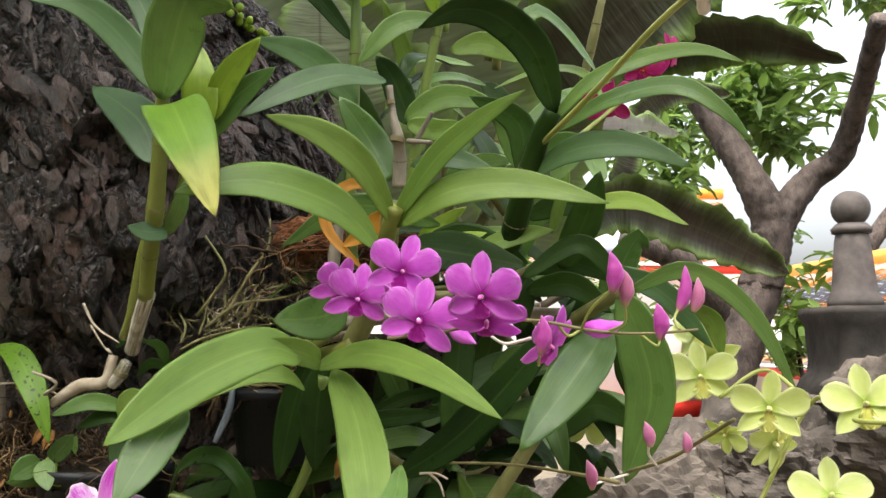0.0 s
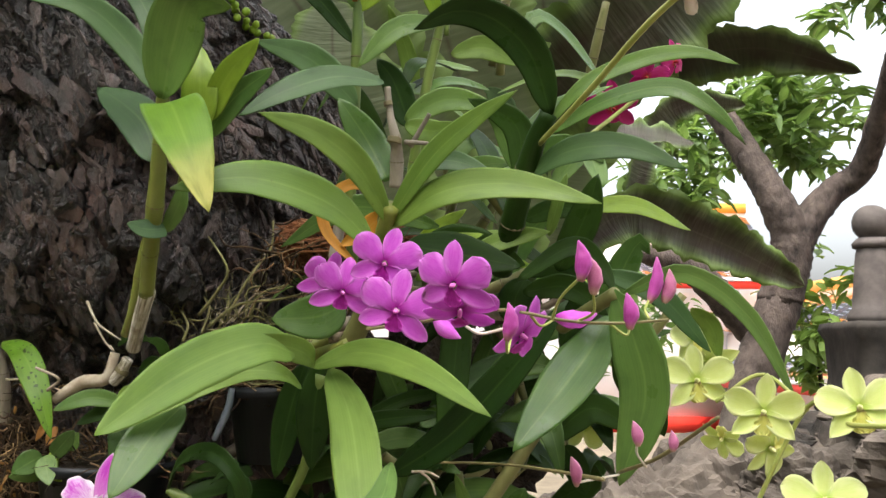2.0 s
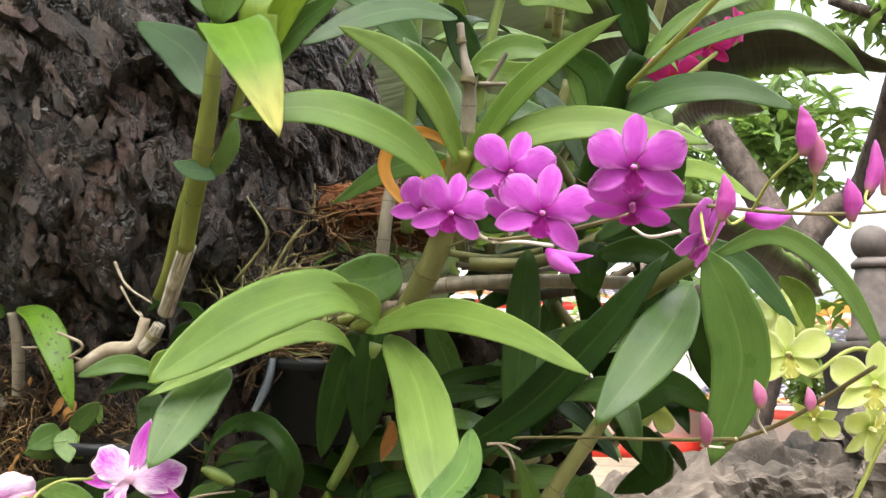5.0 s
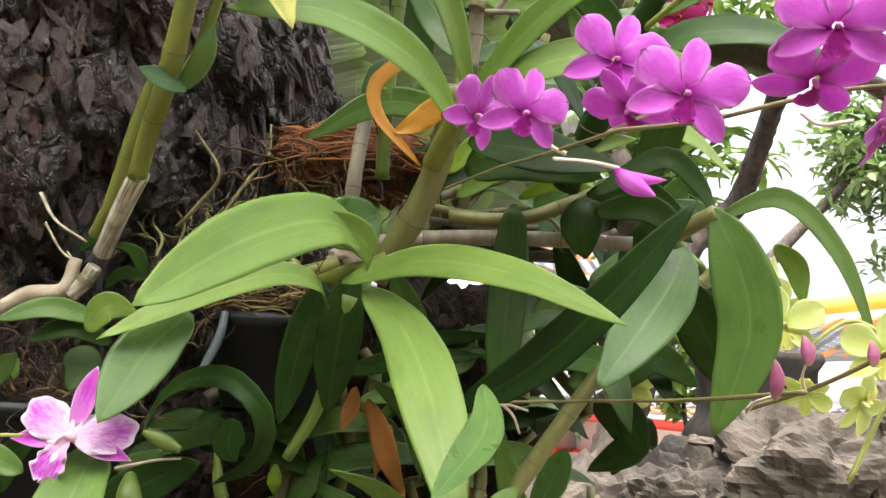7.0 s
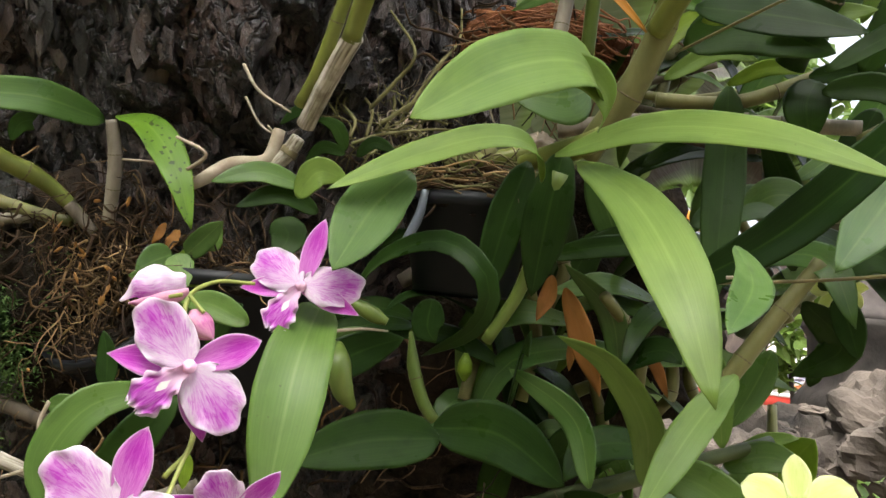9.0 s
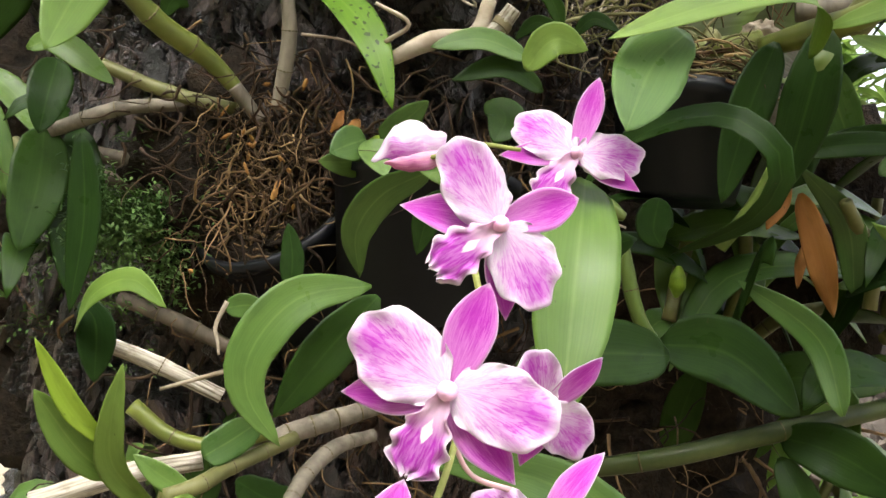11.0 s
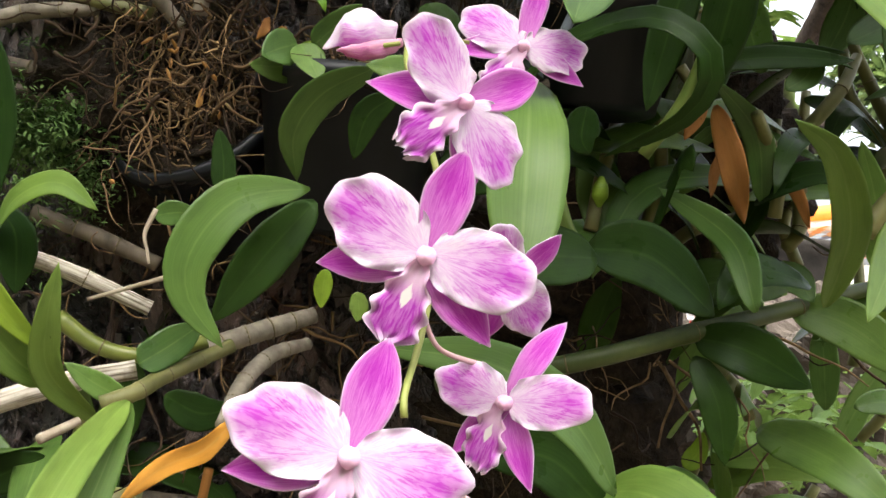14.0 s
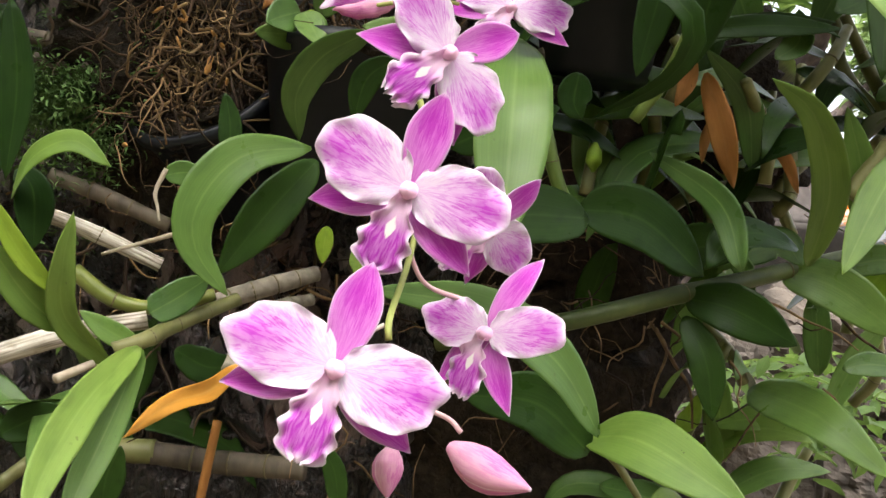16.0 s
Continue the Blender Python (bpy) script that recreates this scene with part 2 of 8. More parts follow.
# fibrous brown, darkened so that it also serves as shade behind the plants
SOIL_SHADED = plain_material("fibrous_soil_shaded", (0.006, 0.0045, 0.0035), (0.036, 0.025, 0.016), 90.0, 0.9, 0.15, 1.0, 0.01)
PLASTIC = plain_material("black_plastic", (0.003, 0.0035, 0.005), (0.010, 0.012, 0.016), 25.0, 0.45, 0.3, 0.08, 0.001)
POT_GREY = plain_material("grey_plastic", (0.07, 0.085, 0.105), (0.15, 0.17, 0.20), 40.0, 0.4, 0.5, 0.1, 0.001)
MOSS = plain_material("moss", (0.035, 0.080, 0.022), (0.13, 0.21, 0.06), 90.0, 0.85, 0.2, 0.6, 0.004)
STEM = plain_material("flower_stem", (0.20, 0.24, 0.05), (0.34, 0.36, 0.10), 40.0, 0.45, 0.35)
STEM_DARK = plain_material("flower_stem_dark", (0.10, 0.09, 0.035), (0.2, 0.16, 0.07), 40.0, 0.5, 0.35)
STEM_PINK = plain_material("pedicel_pink", (0.52, 0.30, 0.33), (0.68, 0.47, 0.46), 40.0, 0.45, 0.35)
STEM_WHITE = plain_material("pedicel_white", (0.55, 0.48, 0.42), (0.72, 0.64, 0.54), 40.0, 0.45, 0.35)
# weathered mottling whose pale end also paints in sunlit patches
STONE = plain_material("weathered_stone", (0.008, 0.007, 0.006), (0.085, 0.070, 0.057), 6.0, 0.85, 0.2, 0.8, 0.03, None, 9.0, 0.25)
POST_STONE = plain_material("carved_granite", (0.034, 0.029, 0.027), (0.085, 0.072, 0.066), 14.0, 0.8, 0.25, 0.4, 0.006)
DARK_STONE = plain_material("dark_stone", (0.008, 0.007, 0.006), (0.040, 0.034, 0.029), 7.0, 0.85, 0.2, 0.6, 0.015)
SAND = plain_material("earth", (0.055, 0.046, 0.032), (0.15, 0.125, 0.09), 2.5, 0.9, 0.15, 0.4, 0.01)
WHITE_PLASTER = plain_material("white_plaster", (0.66, 0.65, 0.63), (0.82, 0.81, 0.79), 1.5, 0.8, 0.2, 0.1, 0.004)
RED_PAINT = plain_material("red_paint", (0.50, 0.025, 0.018), (0.66, 0.05, 0.03), 3.0, 0.5, 0.4, 0.1, 0.003)
TILE_ORANGE = plain_material("orange_tile", (0.60, 0.22, 0.025), (0.78, 0.36, 0.06), 3.0, 0.35, 0.5, 0.1, 0.004, by_object=0.5)
TILE_BLUE = plain_material("blue_tile", (0.10, 0.115, 0.20), (0.20, 0.22, 0.32), 3.0, 0.35, 0.5, 0.1, 0.004, by_object=0.5)
FOLIAGE = leaf_material("tree_foliage", (0.085, 0.155, 0.040), (0.165, 0.265, 0.080), (0.18, 0.27, 0.09), 0.5, 0.45)
# distant green made paler, with the bright haze put into its colour
FOLIAGE_FAR_HAZE = leaf_material("far_foliage_haze", (0.10, 0.16, 0.07), (0.18, 0.26, 0.11), (0.18, 0.27, 0.1), 0.3, 0.5)


def fern_material(name, low, high, sori_amount):
    mat, tree, bsdf = node_material(name, 0.55, 0.35)
    across, along = uv_axis(tree, 0), uv_axis(tree, 1)
    ribs = noise_tex(tree, 1.0, 2.0, 0.5, stretch=(2.0, 70.0, 1.0), uv=True)
    blotch = noise_tex(tree, 9.0, 4.0)
    off = maths(tree, "ABSOLUTE", maths(tree, "SUBTRACT", across, 0.5))
    colour = ramp(tree, maths(tree, "ADD", maths(tree, "MULTIPLY", ribs, 0.7), maths(tree, "MULTIPLY", blotch, 0.3)), (0.35, low), (0.65, high))
    sori = maths(tree, "MULTIPLY", ramp(tree, off, (0.22, (1, 1, 1)), (0.36, (0, 0, 0))), ramp(tree, blotch, (0.3, (0.5 * sori_amount,) * 3), (0.6, (sori_amount,) * 3)))
    colour = mix(tree, sori, colour, (0.030, 0.016, 0.010))
    colour = mix(tree, ramp(tree, off, (0.34, (0, 0, 0)), (0.44, (0.8,) * 3)), colour, (0.15, 0.23, 0.05))
    mid = maths(tree, "SUBTRACT", 1.0, maths(tree, "MULTIPLY", off, 40.0), clamp=True)
    colour = mix(tree, maths(tree, "MULTIPLY", mid, 0.7), colour, (0.06, 0.045, 0.03))
    tree.links.new(colour, bsdf.inputs["Base Color"])
    bumped(tree, bsdf, ribs, 0.45, 0.008)
    thin(mat, tree, bsdf, mix(tree, 0.3, colour, (0.16, 0.26, 0.03)), 0.16)
    return mat


FERN = fern_material("nest_fern_frond", (0.105, 0.130, 0.062), (0.165, 0.190, 0.098), 0.10)
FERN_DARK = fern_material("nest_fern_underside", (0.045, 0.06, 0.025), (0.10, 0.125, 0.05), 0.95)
STALK_DARK = plain_material("cane_leaf_olive", (0.026, 0.042, 0.011), (0.080, 0.098, 0.028), 30.0, 0.45, 0.3, 0.2, 0.001)
STALK = plain_material("cane_leaf_green", (0.06, 0.10, 0.018), (0.15, 0.20, 0.04), 30.0, 0.4, 0.4, 0.2, 0.001, (1, 1, 0.25))


def petal_material(name, base, vein, edge, heart, edge_at=0.62, veins_strength=0.6, through_light=0.3, throat=0.0, patch=(0.2, 0.5)):
    """Petal colour along and across its own length: heart at the base, veins, a pale rim."""
    mat, tree, bsdf = node_material(name, 0.5, 0.25)
    across, along = uv_axis(tree, 0), uv_axis(tree, 1)
    off = maths(tree, "MULTIPLY", maths(tree, "ABSOLUTE", maths(tree, "SUBTRACT", across, 0.5)), 2.0)
    streak = noise_tex(tree, 1.0, 5.0, 0.65, stretch=(30.0, 4.0, 1.0), uv=True, distort=0.5)
    cloud = noise_tex(tree, 1.0, 2.0, 0.5, stretch=(3.0, 3.0, 1.0), uv=True)
    rim = maths(tree, "MAXIMUM", off, maths(tree, "POWER", along, 2.2))
    rim = maths(tree, "ADD", rim, maths(tree, "MULTIPLY", maths(tree, "SUBTRACT", cloud, 0.5), patch[1]))
    colour = mix(tree, ramp(tree, rim, (edge_at - 0.25, (0, 0, 0)), (edge_at + patch[0], (1, 1, 1))), base, edge)
    vf = ramp(tree, streak, (0.46, (0, 0, 0)), (0.62, (veins_strength,) * 3))
    fade = ramp(tree, rim, (0.45, (1, 1, 1)), (1.0, (0.18, 0.18, 0.18)))
    colour = mix(tree, maths(tree, "MULTIPLY", vf, fade), colour, vein)
    colour = mix(tree, ramp(tree, along, (0.02, (1, 1, 1)), (0.22 + throat, (0, 0, 0))), colour, heart)
    tree.links.new(colour, bsdf.inputs["Base Color"])
    fine = noise_tex(tree, 600.0, 2.0)
    bumped(tree, bsdf, maths(tree, "ADD", streak, maths(tree, "MULTIPLY", fine, 0.3)), 0.18, 0.0008)
    thin(mat, tree, bsdf, colour, through_light)
    return mat


PETAL_PURPLE = petal_material("petal_purple", (0.63, 0.125, 0.63), (0.54, 0.065, 0.55), (0.70, 0.25, 0.70), (0.34, 0.012, 0.28), 0.74, 0.6, 0.42, throat=0.08)
LIP_PURPLE = petal_material("lip_purple", (0.36, 0.012, 0.28), (0.24, 0.006, 0.18), (0.60, 0.06, 0.54), (0.30, 0.015, 0.22), 0.72, 0.6)


def pale_petal_material(name, pale, blush, vein, band, rim_at, through_light=0.38):
    """White-rimmed petal: a blush fans out along the middle, crossed by fine darker veins."""
    mat, tree, bsdf = node_material(name, 0.5, 0.2)
    across, along = uv_axis(tree, 0), uv_axis(tree, 1)
    off = maths(tree, "MULTIPLY", maths(tree, "ABSOLUTE", maths(tree, "SUBTRACT", across, 0.5)), 2.0)
    cloud = noise_tex(tree, 1.0, 3.0, 0.6, stretch=(4.0, 2.5, 1.0), uv=True)
    fine = noise_tex(tree, 1.0, 3.0, 0.6, stretch=(46.0, 5.0, 1.0), uv=True, distort=0.9)
    wide = noise_tex(tree, 1.0, 2.0, 0.5, stretch=(17.0, 2.2, 1.0), uv=True, distort=0.6)
    reach = maths(tree, "ADD", maths(tree, "ADD", off, maths(tree, "MULTIPLY", maths(tree, "SUBTRACT", cloud, 0.5), 0.75)), maths(tree, "MULTIPLY", maths(tree, "SUBTRACT", wide, 0.5), 0.5))
    middle = ramp(tree, reach, (band[0], (1, 1, 1)), (band[1], (0, 0, 0)))
    grow = ramp(tree, along, (0.10, (0.10,) * 3), (0.34, (0.35,) * 3), (0.66, (1, 1, 1)), (0.96, (0.65,) * 3))
    fac = maths(tree, "MULTIPLY", middle, grow)
    colour = mix(tree, fac, pale, blush)
    net = maths(tree, "MULTIPLY", ramp(tree, wide, (0.50, (0, 0, 0)), (0.60, (0.6,) * 3)), maths(tree, "ADD", fac, 0.12))
    colour = mix(tree, net, colour, vein)
    lines = maths(tree, "MULTIPLY", ramp(tree, fine, (0.47, (0, 0, 0)), (0.58, (1, 1, 1))), maths(tree, "ADD", maths(tree, "MULTIPLY", fac, 0.75), 0.20))
    colour = mix(tree, lines, colour, vein)
    rim = ramp(tree, maths(tree, "MAXIMUM", off, maths(tree, "POWER", along, 1.5)), (rim_at, (0, 0, 0)), (min(rim_at + 0.15, 1.0), (0.85,) * 3))
    colour = mix(tree, rim, colour, (0.84, 0.77, 0.84))
    tree.links.new(colour, bsdf.inputs["Base Color"])
    cells = noise_tex(tree, 700.0, 2.0)
    bumped(tree, bsdf, maths(tree, "ADD", wide, maths(tree, "ADD", maths(tree, "MULTIPLY", fine, 0.4), maths(tree, "MULTIPLY", cells, 0.2))), 0.07, 0.0008)
    thin(mat, tree, bsdf, colour, through_light)
    return mat


PETAL_PALE = pale_petal_material("petal_pale_pink", (0.84, 0.75, 0.84), (0.64, 0.16, 0.64), (0.54, 0.04, 0.55), (-0.14, 0.52), 0.84, 0.40)
SEPAL_PALE = pale_petal_material("sepal_streaked", (0.72, 0.30, 0.68), (0.66, 0.13, 0.62), (0.52, 0.030, 0.50), (0.4, 1.15), 0.91, 0.40)
BUD_ROSE = pale_petal_material("bud_rose", (0.66, 0.36, 0.46), (0.60, 0.20, 0.40), (0.50, 0.10, 0.34), (0.05, 0.8), 0.97, 0.25)


def lip_material():
    mat, tree, bsdf = node_material("lip_streaked", 0.5, 0.25)
    across, along = uv_axis(tree, 0), uv_axis(tree, 1)
    off = maths(tree, "MULTIPLY", maths(tree, "ABSOLUTE", maths(tree, "SUBTRACT", across, 0.5)), 2.0)
    streak = noise_tex(tree, 1.0, 4.0, 0.6, stretch=(22.0, 5.0, 1.0), uv=True, distort=0.4)
    colour = ramp(tree, streak, (0.40, (0.52, 0.05, 0.53)), (0.64, (0.68, 0.24, 0.68)))
    rim = ramp(tree, maths(tree, "MAXIMUM", off, maths(tree, "POWER", along, 3.0)), (0.72, (0, 0, 0)), (0.98, (1, 1, 1)))
    colour = mix(tree, rim, colour, (0.84, 0.74, 0.82))
    side = ramp(tree, along, (0.30, (1, 1, 1)), (0.52, (0, 0, 0)))
    colour = mix(tree, side, colour, (0.80, 0.56, 0.74))
    star = maths(tree, "ADD", maths(tree, "MULTIPLY", maths(tree, "ABSOLUTE", maths(tree, "SUBTRACT", along, 0.46)), 3.6), maths(tree, "ADD", maths(tree, "MULTIPLY", off, 2.4), maths(tree, "MULTIPLY", streak, 0.7)))
    colour = mix(tree, ramp(tree, star, (0.85, (1, 1, 1)), (1.1, (0, 0, 0))), colour, (0.90, 0.88, 0.86))
    tree.links.new(colour, bsdf.inputs["Base Color"])
    bumped(tree, bsdf, streak, 0.15, 0.0008)
    thin(mat, tree, bsdf, colour, 0.3)
    return mat


LIP_PALE = lip_material()
PETAL_YELLOW = petal_material("petal_yellow_green", (0.68, 0.74, 0.29), (0.58, 0.66, 0.18), (0.76, 0.80, 0.43), (0.46, 0.58, 0.10), 0.7, 0.35, 0.46)
LIP_YELLOW = petal_material("lip_yellow", (0.66, 0.64, 0.16), (0.5, 0.5, 0.08), (0.74, 0.74, 0.26), (0.36, 0.14, 0.24), 0.6, 0.4)
PETAL_RED = petal_material("petal_crimson", (0.42, 0.012, 0.14), (0.30, 0.006, 0.07), (0.48, 0.02, 0.2), (0.40, 0.015, 0.03), 0.7, 0.5)
PETAL_DRY = petal_material("petal_withered", (0.66, 0.56, 0.46), (0.52, 0.40, 0.30), (0.74, 0.66, 0.58), (0.5, 0.45, 0.3), 0.6, 0.5)
PETAL_WHITE = petal_material("petal_white", (0.78, 0.75, 0.72), (0.68, 0.62, 0.58), (0.82, 0.8, 0.78), (0.7, 0.65, 0.55), 0.6, 0.3)
BUD_PINK = petal_material("bud_pink", (0.42, 0.13, 0.25), (0.32, 0.07, 0.19), (0.50, 0.22, 0.32), (0.42, 0.26, 0.2), 0.7, 0.5, 0.2)
BUD_PURPLE = petal_material("bud_purple", (0.40, 0.06, 0.30), (0.30, 0.03, 0.2), (0.50, 0.12, 0.4), (0.34, 0.16, 0.16), 0.7, 0.5, 0.2)
COLUMN_PINK = plain_material("column_pink", (0.72, 0.36, 0.58), (0.85, 0.58, 0.72), 90.0, 0.4, 0.3)
COLUMN_MAGENTA = plain_material("column_magenta", (0.62, 0.10, 0.48), (0.74, 0.26, 0.58), 90.0, 0.4, 0.3)
COLUMN_YELLOW = plain_material("column_yellow", (0.62, 0.62, 0.25), (0.74, 0.72, 0.4), 90.0, 0.4, 0.3)


# ---- builders ----
def part(name, data, material, parent, label="", smooth=True):
    """One mesh of (verts, faces, uvs or None) in world metres as a part under its thing; parent None makes it a thing."""
    verts, faces, uvs = data
    base = Vector((0, 0, 0)) if parent is None else parent_place(parent)
    me = bpy.data.meshes.new(name)
    me.from_pydata([(v[0] - base[0], v[1] - base[1], v[2] - base[2]) for v in verts], [], faces)
    me.polygons.foreach_set("use_smooth", [smooth] * len(me.polygons))
    if uvs is not None:
        layer = me.uv_layers.new(name="UVMap")
        idx = np.empty(len(me.loops), dtype=np.int32)
        me.loops.foreach_get("vertex_index", idx)
        layer.data.foreach_set("uv", np.asarray(uvs, dtype=np.float32)[idx].ravel())
    me.materials.append(material)
    ob = new(name, me)
    if parent is not None:
        ob.parent = parent
    if label:
        tagged(ob, label)
    return ob


def parent_place(ob):
    place = Vector(ob.location)
    while ob.parent is not None:
        ob = ob.parent
        place = place + Vector(ob.location)
    return place


def thing(name, base, label, category, group=""):
    ob = new(name)
    ob.location, ob.empty_display_size = base, 0.02
    return tagged(ob, label, category, group)


def spline(points, n):
    """Points along a smooth curve through the given ones, evenly spaced."""
    p = np.array(points, dtype=float)
    if len(p) == 2:
        return p[0] + (p[1] - p[0]) * np.linspace(0, 1, n + 1)[:, None]
    q = np.vstack([2 * p[0] - p[1], p, 2 * p[-1] - p[-2]])
    out = []
    for i in range(1, len(q) - 2):
        for t in np.linspace(0, 1, 24, endpoint=False):
            a, b, c, d = q[i - 1], q[i], q[i + 1], q[i + 2]
            out.append(0.5 * (2 * b + (c - a) * t + (2 * a - 5 * b + 4 * c - d) * t * t + (3 * b - a - 3 * c + d) * t ** 3))
    out = np.array(out + [p[-1]])
    s = np.concatenate([[0], np.cumsum(np.linalg.norm(np.diff(out, axis=0), axis=1))])
    at = np.linspace(0, s[-1], n + 1)
    return np.stack([np.interp(at, s, out[:, k]) for k in range(3)], axis=1)


def unit(v):
    v = np.asarray(v, dtype=float)
    return v / max(np.linalg.norm(v), 1e-9)


def frames_along(pts, normal):
    """Tangent, side and normal at each point; the normal is carried along from the middle."""
    n = len(pts)
    tang = np.array([unit(pts[min(i + 1, n - 1)] - pts[max(i - 1, 0)]) for i in range(n)])
    norm = np.zeros((n, 3))
    m = n // 2
    norm[m] = unit(np.asarray(normal) - tang[m] * np.dot(normal, tang[m]))
    for order, step in ((range(m + 1, n), -1), (range(m - 1, -1, -1), 1)):
        for i in order:
            v = norm[i + step]
            norm[i] = unit(v - tang[i] * np.dot(v, tang[i]))
    return tang, np.cross(tang, norm), norm


def leaf_data(points, width, normal, fold=0.16, wave=0.0, shape=(0.42, 0.45), thick=0.0009, n=18, seed=0, twist=0.0):
    """A strap-shaped leaf with a keel, a rounded base and a drawn-out tip, as a closed shell."""
    pts = spline(points, n)
    tang, side, norm = frames_along(pts, normal)
    peak, base = shape
    cross = np.array([-1, -0.85, -0.66, -0.44, -0.22, 0, 0.22, 0.44, 0.66, 0.85, 1.0])
    rng = random.Random(seed)
    ph, ph2 = rng.uniform(0, 6.3), rng.uniform(0, 6.3)
    wave, twist, pleat = wave + rng.uniform(0.006, 0.022), twist + rng.uniform(-16, 16), rng.uniform(0.003, 0.010)
    verts, uvs = [], []
    for face in (1, -1):
        for i in range(n + 1):
            s = i / n
            if s < peak:
                w = base + (1 - base) * math.sin(s / peak * math.pi / 2)
            else:
                w = max(math.cos((s - peak) / (1 - peak) * math.pi / 2), 0.0) ** 0.72
            if s < 0.09:
                w *= 0.3 + 0.7 * math.sqrt(s / 0.09)
            w = max(w, 0.015) * width / 2
            w *= 1 + 0.035 * math.sin(7 * s + ph2) + 0.012 * math.sin(31 * s + ph)
            a = math.radians(twist) * (s - 0.5)
            sd, nm = side[i] * math.cos(a) + norm[i] * math.sin(a), norm[i] * math.cos(a) - side[i] * math.sin(a)
            for c in cross:
                lift = fold * w * (abs(c) ** 1.4) * (1.15 - 0.7 * s) + pleat * w * math.cos(7.5 * abs(c)) * (1 - s) + wave * width * math.sin(9 * s + ph + (c > 0) * 1.3) * c * c
                edge = 1 - abs(c) ** 6
                verts.append(pts[i] + sd * c * w + nm * (lift + face * thick * 0.5 * (0.15 + edge)))
                uvs.append((0.5 + c / 2, s))
    k, faces = len(cross), []
    size = (n + 1) * k
    for i in range(n):
        for j in range(k - 1):
            a = i * k + j
            faces.append((a, a + k, a + k + 1, a + 1))
            faces.append((size + a, size + a + 1, size + a + k + 1, size + a + k))
        a, b = i * k, i * k + k - 1
        faces.append((a, size + a, size + a + k, a + k))
        faces.append((b, b + k, size + b + k, size + b))
    for i in (0, n):
        for j in range(k - 1):
            a = i * k + j
            faces.append((a, a + 1, size + a + 1, size + a) if i == 0 else (a + 1, a, size + a, size + a + 1))
    return verts, faces, uvs


leaf_count = [0]


def leaf(parent, material, points, width, normal, label="", **shape):
    leaf_count[0] += 1
    return part("leaf", leaf_data(points, width, normal, seed=leaf_count[0], **shape), material, parent, label)


def tube_data(points, radii, n=16, sides=10, knots=0, rough=0.0, seed=0):
    """A tube through the points; radii interpolated; knots: ring joints along it."""
    pts = spline(points, n)
    tang, side, norm = frames_along(pts, (0.31, -0.87, 0.22))
    rr = np.interp(np.linspace(0, 1, n + 1), np.linspace(0, 1, len(radii)), radii)
    rng = random.Random(seed)
    verts, faces, uvs = [], [], []
    for i in range(n + 1):
        s = i / n
        r = rr[i]
        if knots:
            d = abs((s * knots) % 1.0 - 0.5)
            r *= 1 + 0.07 * math.exp(-((0.5 - d) / 0.06) ** 2)
        for j in range(sides):
            a = 2 * math.pi * j / sides
            q = r * (1 + rough * rng.uniform(-1, 1))
            verts.append(pts[i] + (side[i] * math.cos(a) + norm[i] * math.sin(a)) * q)
            uvs.append((j / sides, s))
    for i in range(n):
        for j in range(sides):
            a, b = i * sides + j, i * sides + (j + 1) % sides
            faces.append((a, b, b + sides, a + sides))
    faces.append(tuple(range(sides - 1, -1, -1)))
    faces.append(tuple(n * sides + j for j in range(sides)))
    return verts, faces, uvs


def tube(parent, name, material, points, radii, label="", **shape):
    radii = radii if isinstance(radii, (tuple, list)) else (radii, radii)
    ob = part(name, tube_data(points, radii, **shape), material, parent, label)
    knots = shape.get("knots", 0)
    if knots and parent is not None:
        # dark scar rings where old leaves stood
        fine = 120
        pts = spline(points, fine)
        rr = np.interp(np.linspace(0, 1, fine + 1), np.linspace(0, 1, len(radii)), radii)
        for i in range(1, knots):
            k = int(round(i / knots * fine))
            along = unit(pts[k + 1] - pts[k - 1])
            r = rr[k] * 1.05
            ring = tube_data([pts[k] - along * r * 0.10, pts[k], pts[k] + along * r * 0.10], (r * 0.98, r * 1.05, r * 0.98), n=4, sides=14)
            part("node", ring, NODE_DARK, ob)
    return ob


def joined(datas):
    verts, faces, uvs = [], [], []
    for v, f, u in datas:
        k = len(verts)
        verts.extend(v)
        uvs.extend(u if u is not None else [(0.5, 0.5)] * len(v))
        faces.extend(tuple(i + k for i in face) for face in f)
    return verts, faces, uvs


def root_tangle(centre, spread, count, length, radius, seed, down=0.5, front=(0, -1, 0)):
    """Many thin wandering roots in one mesh."""
    rng = random.Random(seed)
    out = []
    for i in range(count):
        p = np.array([centre[k] + rng.gauss(0, 1) * spread[k] * 0.55 for k in range(3)])
        d = unit([rng.gauss(0, 1), rng.gauss(0, 0.5), rng.gauss(-down, 0.8)])
        pts = [p]
        size = length * rng.uniform(0.4, 1.3)
        for k in range(4):
            d = unit(d + np.array([rng.gauss(0, 0.55), rng.gauss(0, 0.35), rng.gauss(-0.12 * down, 0.5)]))
            pts.append(pts[-1] + d * size / 4)
        r = radius * rng.choice((0.45, 0.6, 0.8, 1.0, 1.5))
        out.append(tube_data(pts, (r, r * 0.8, r * 0.4), n=9, sides=5))
    return joined(out)


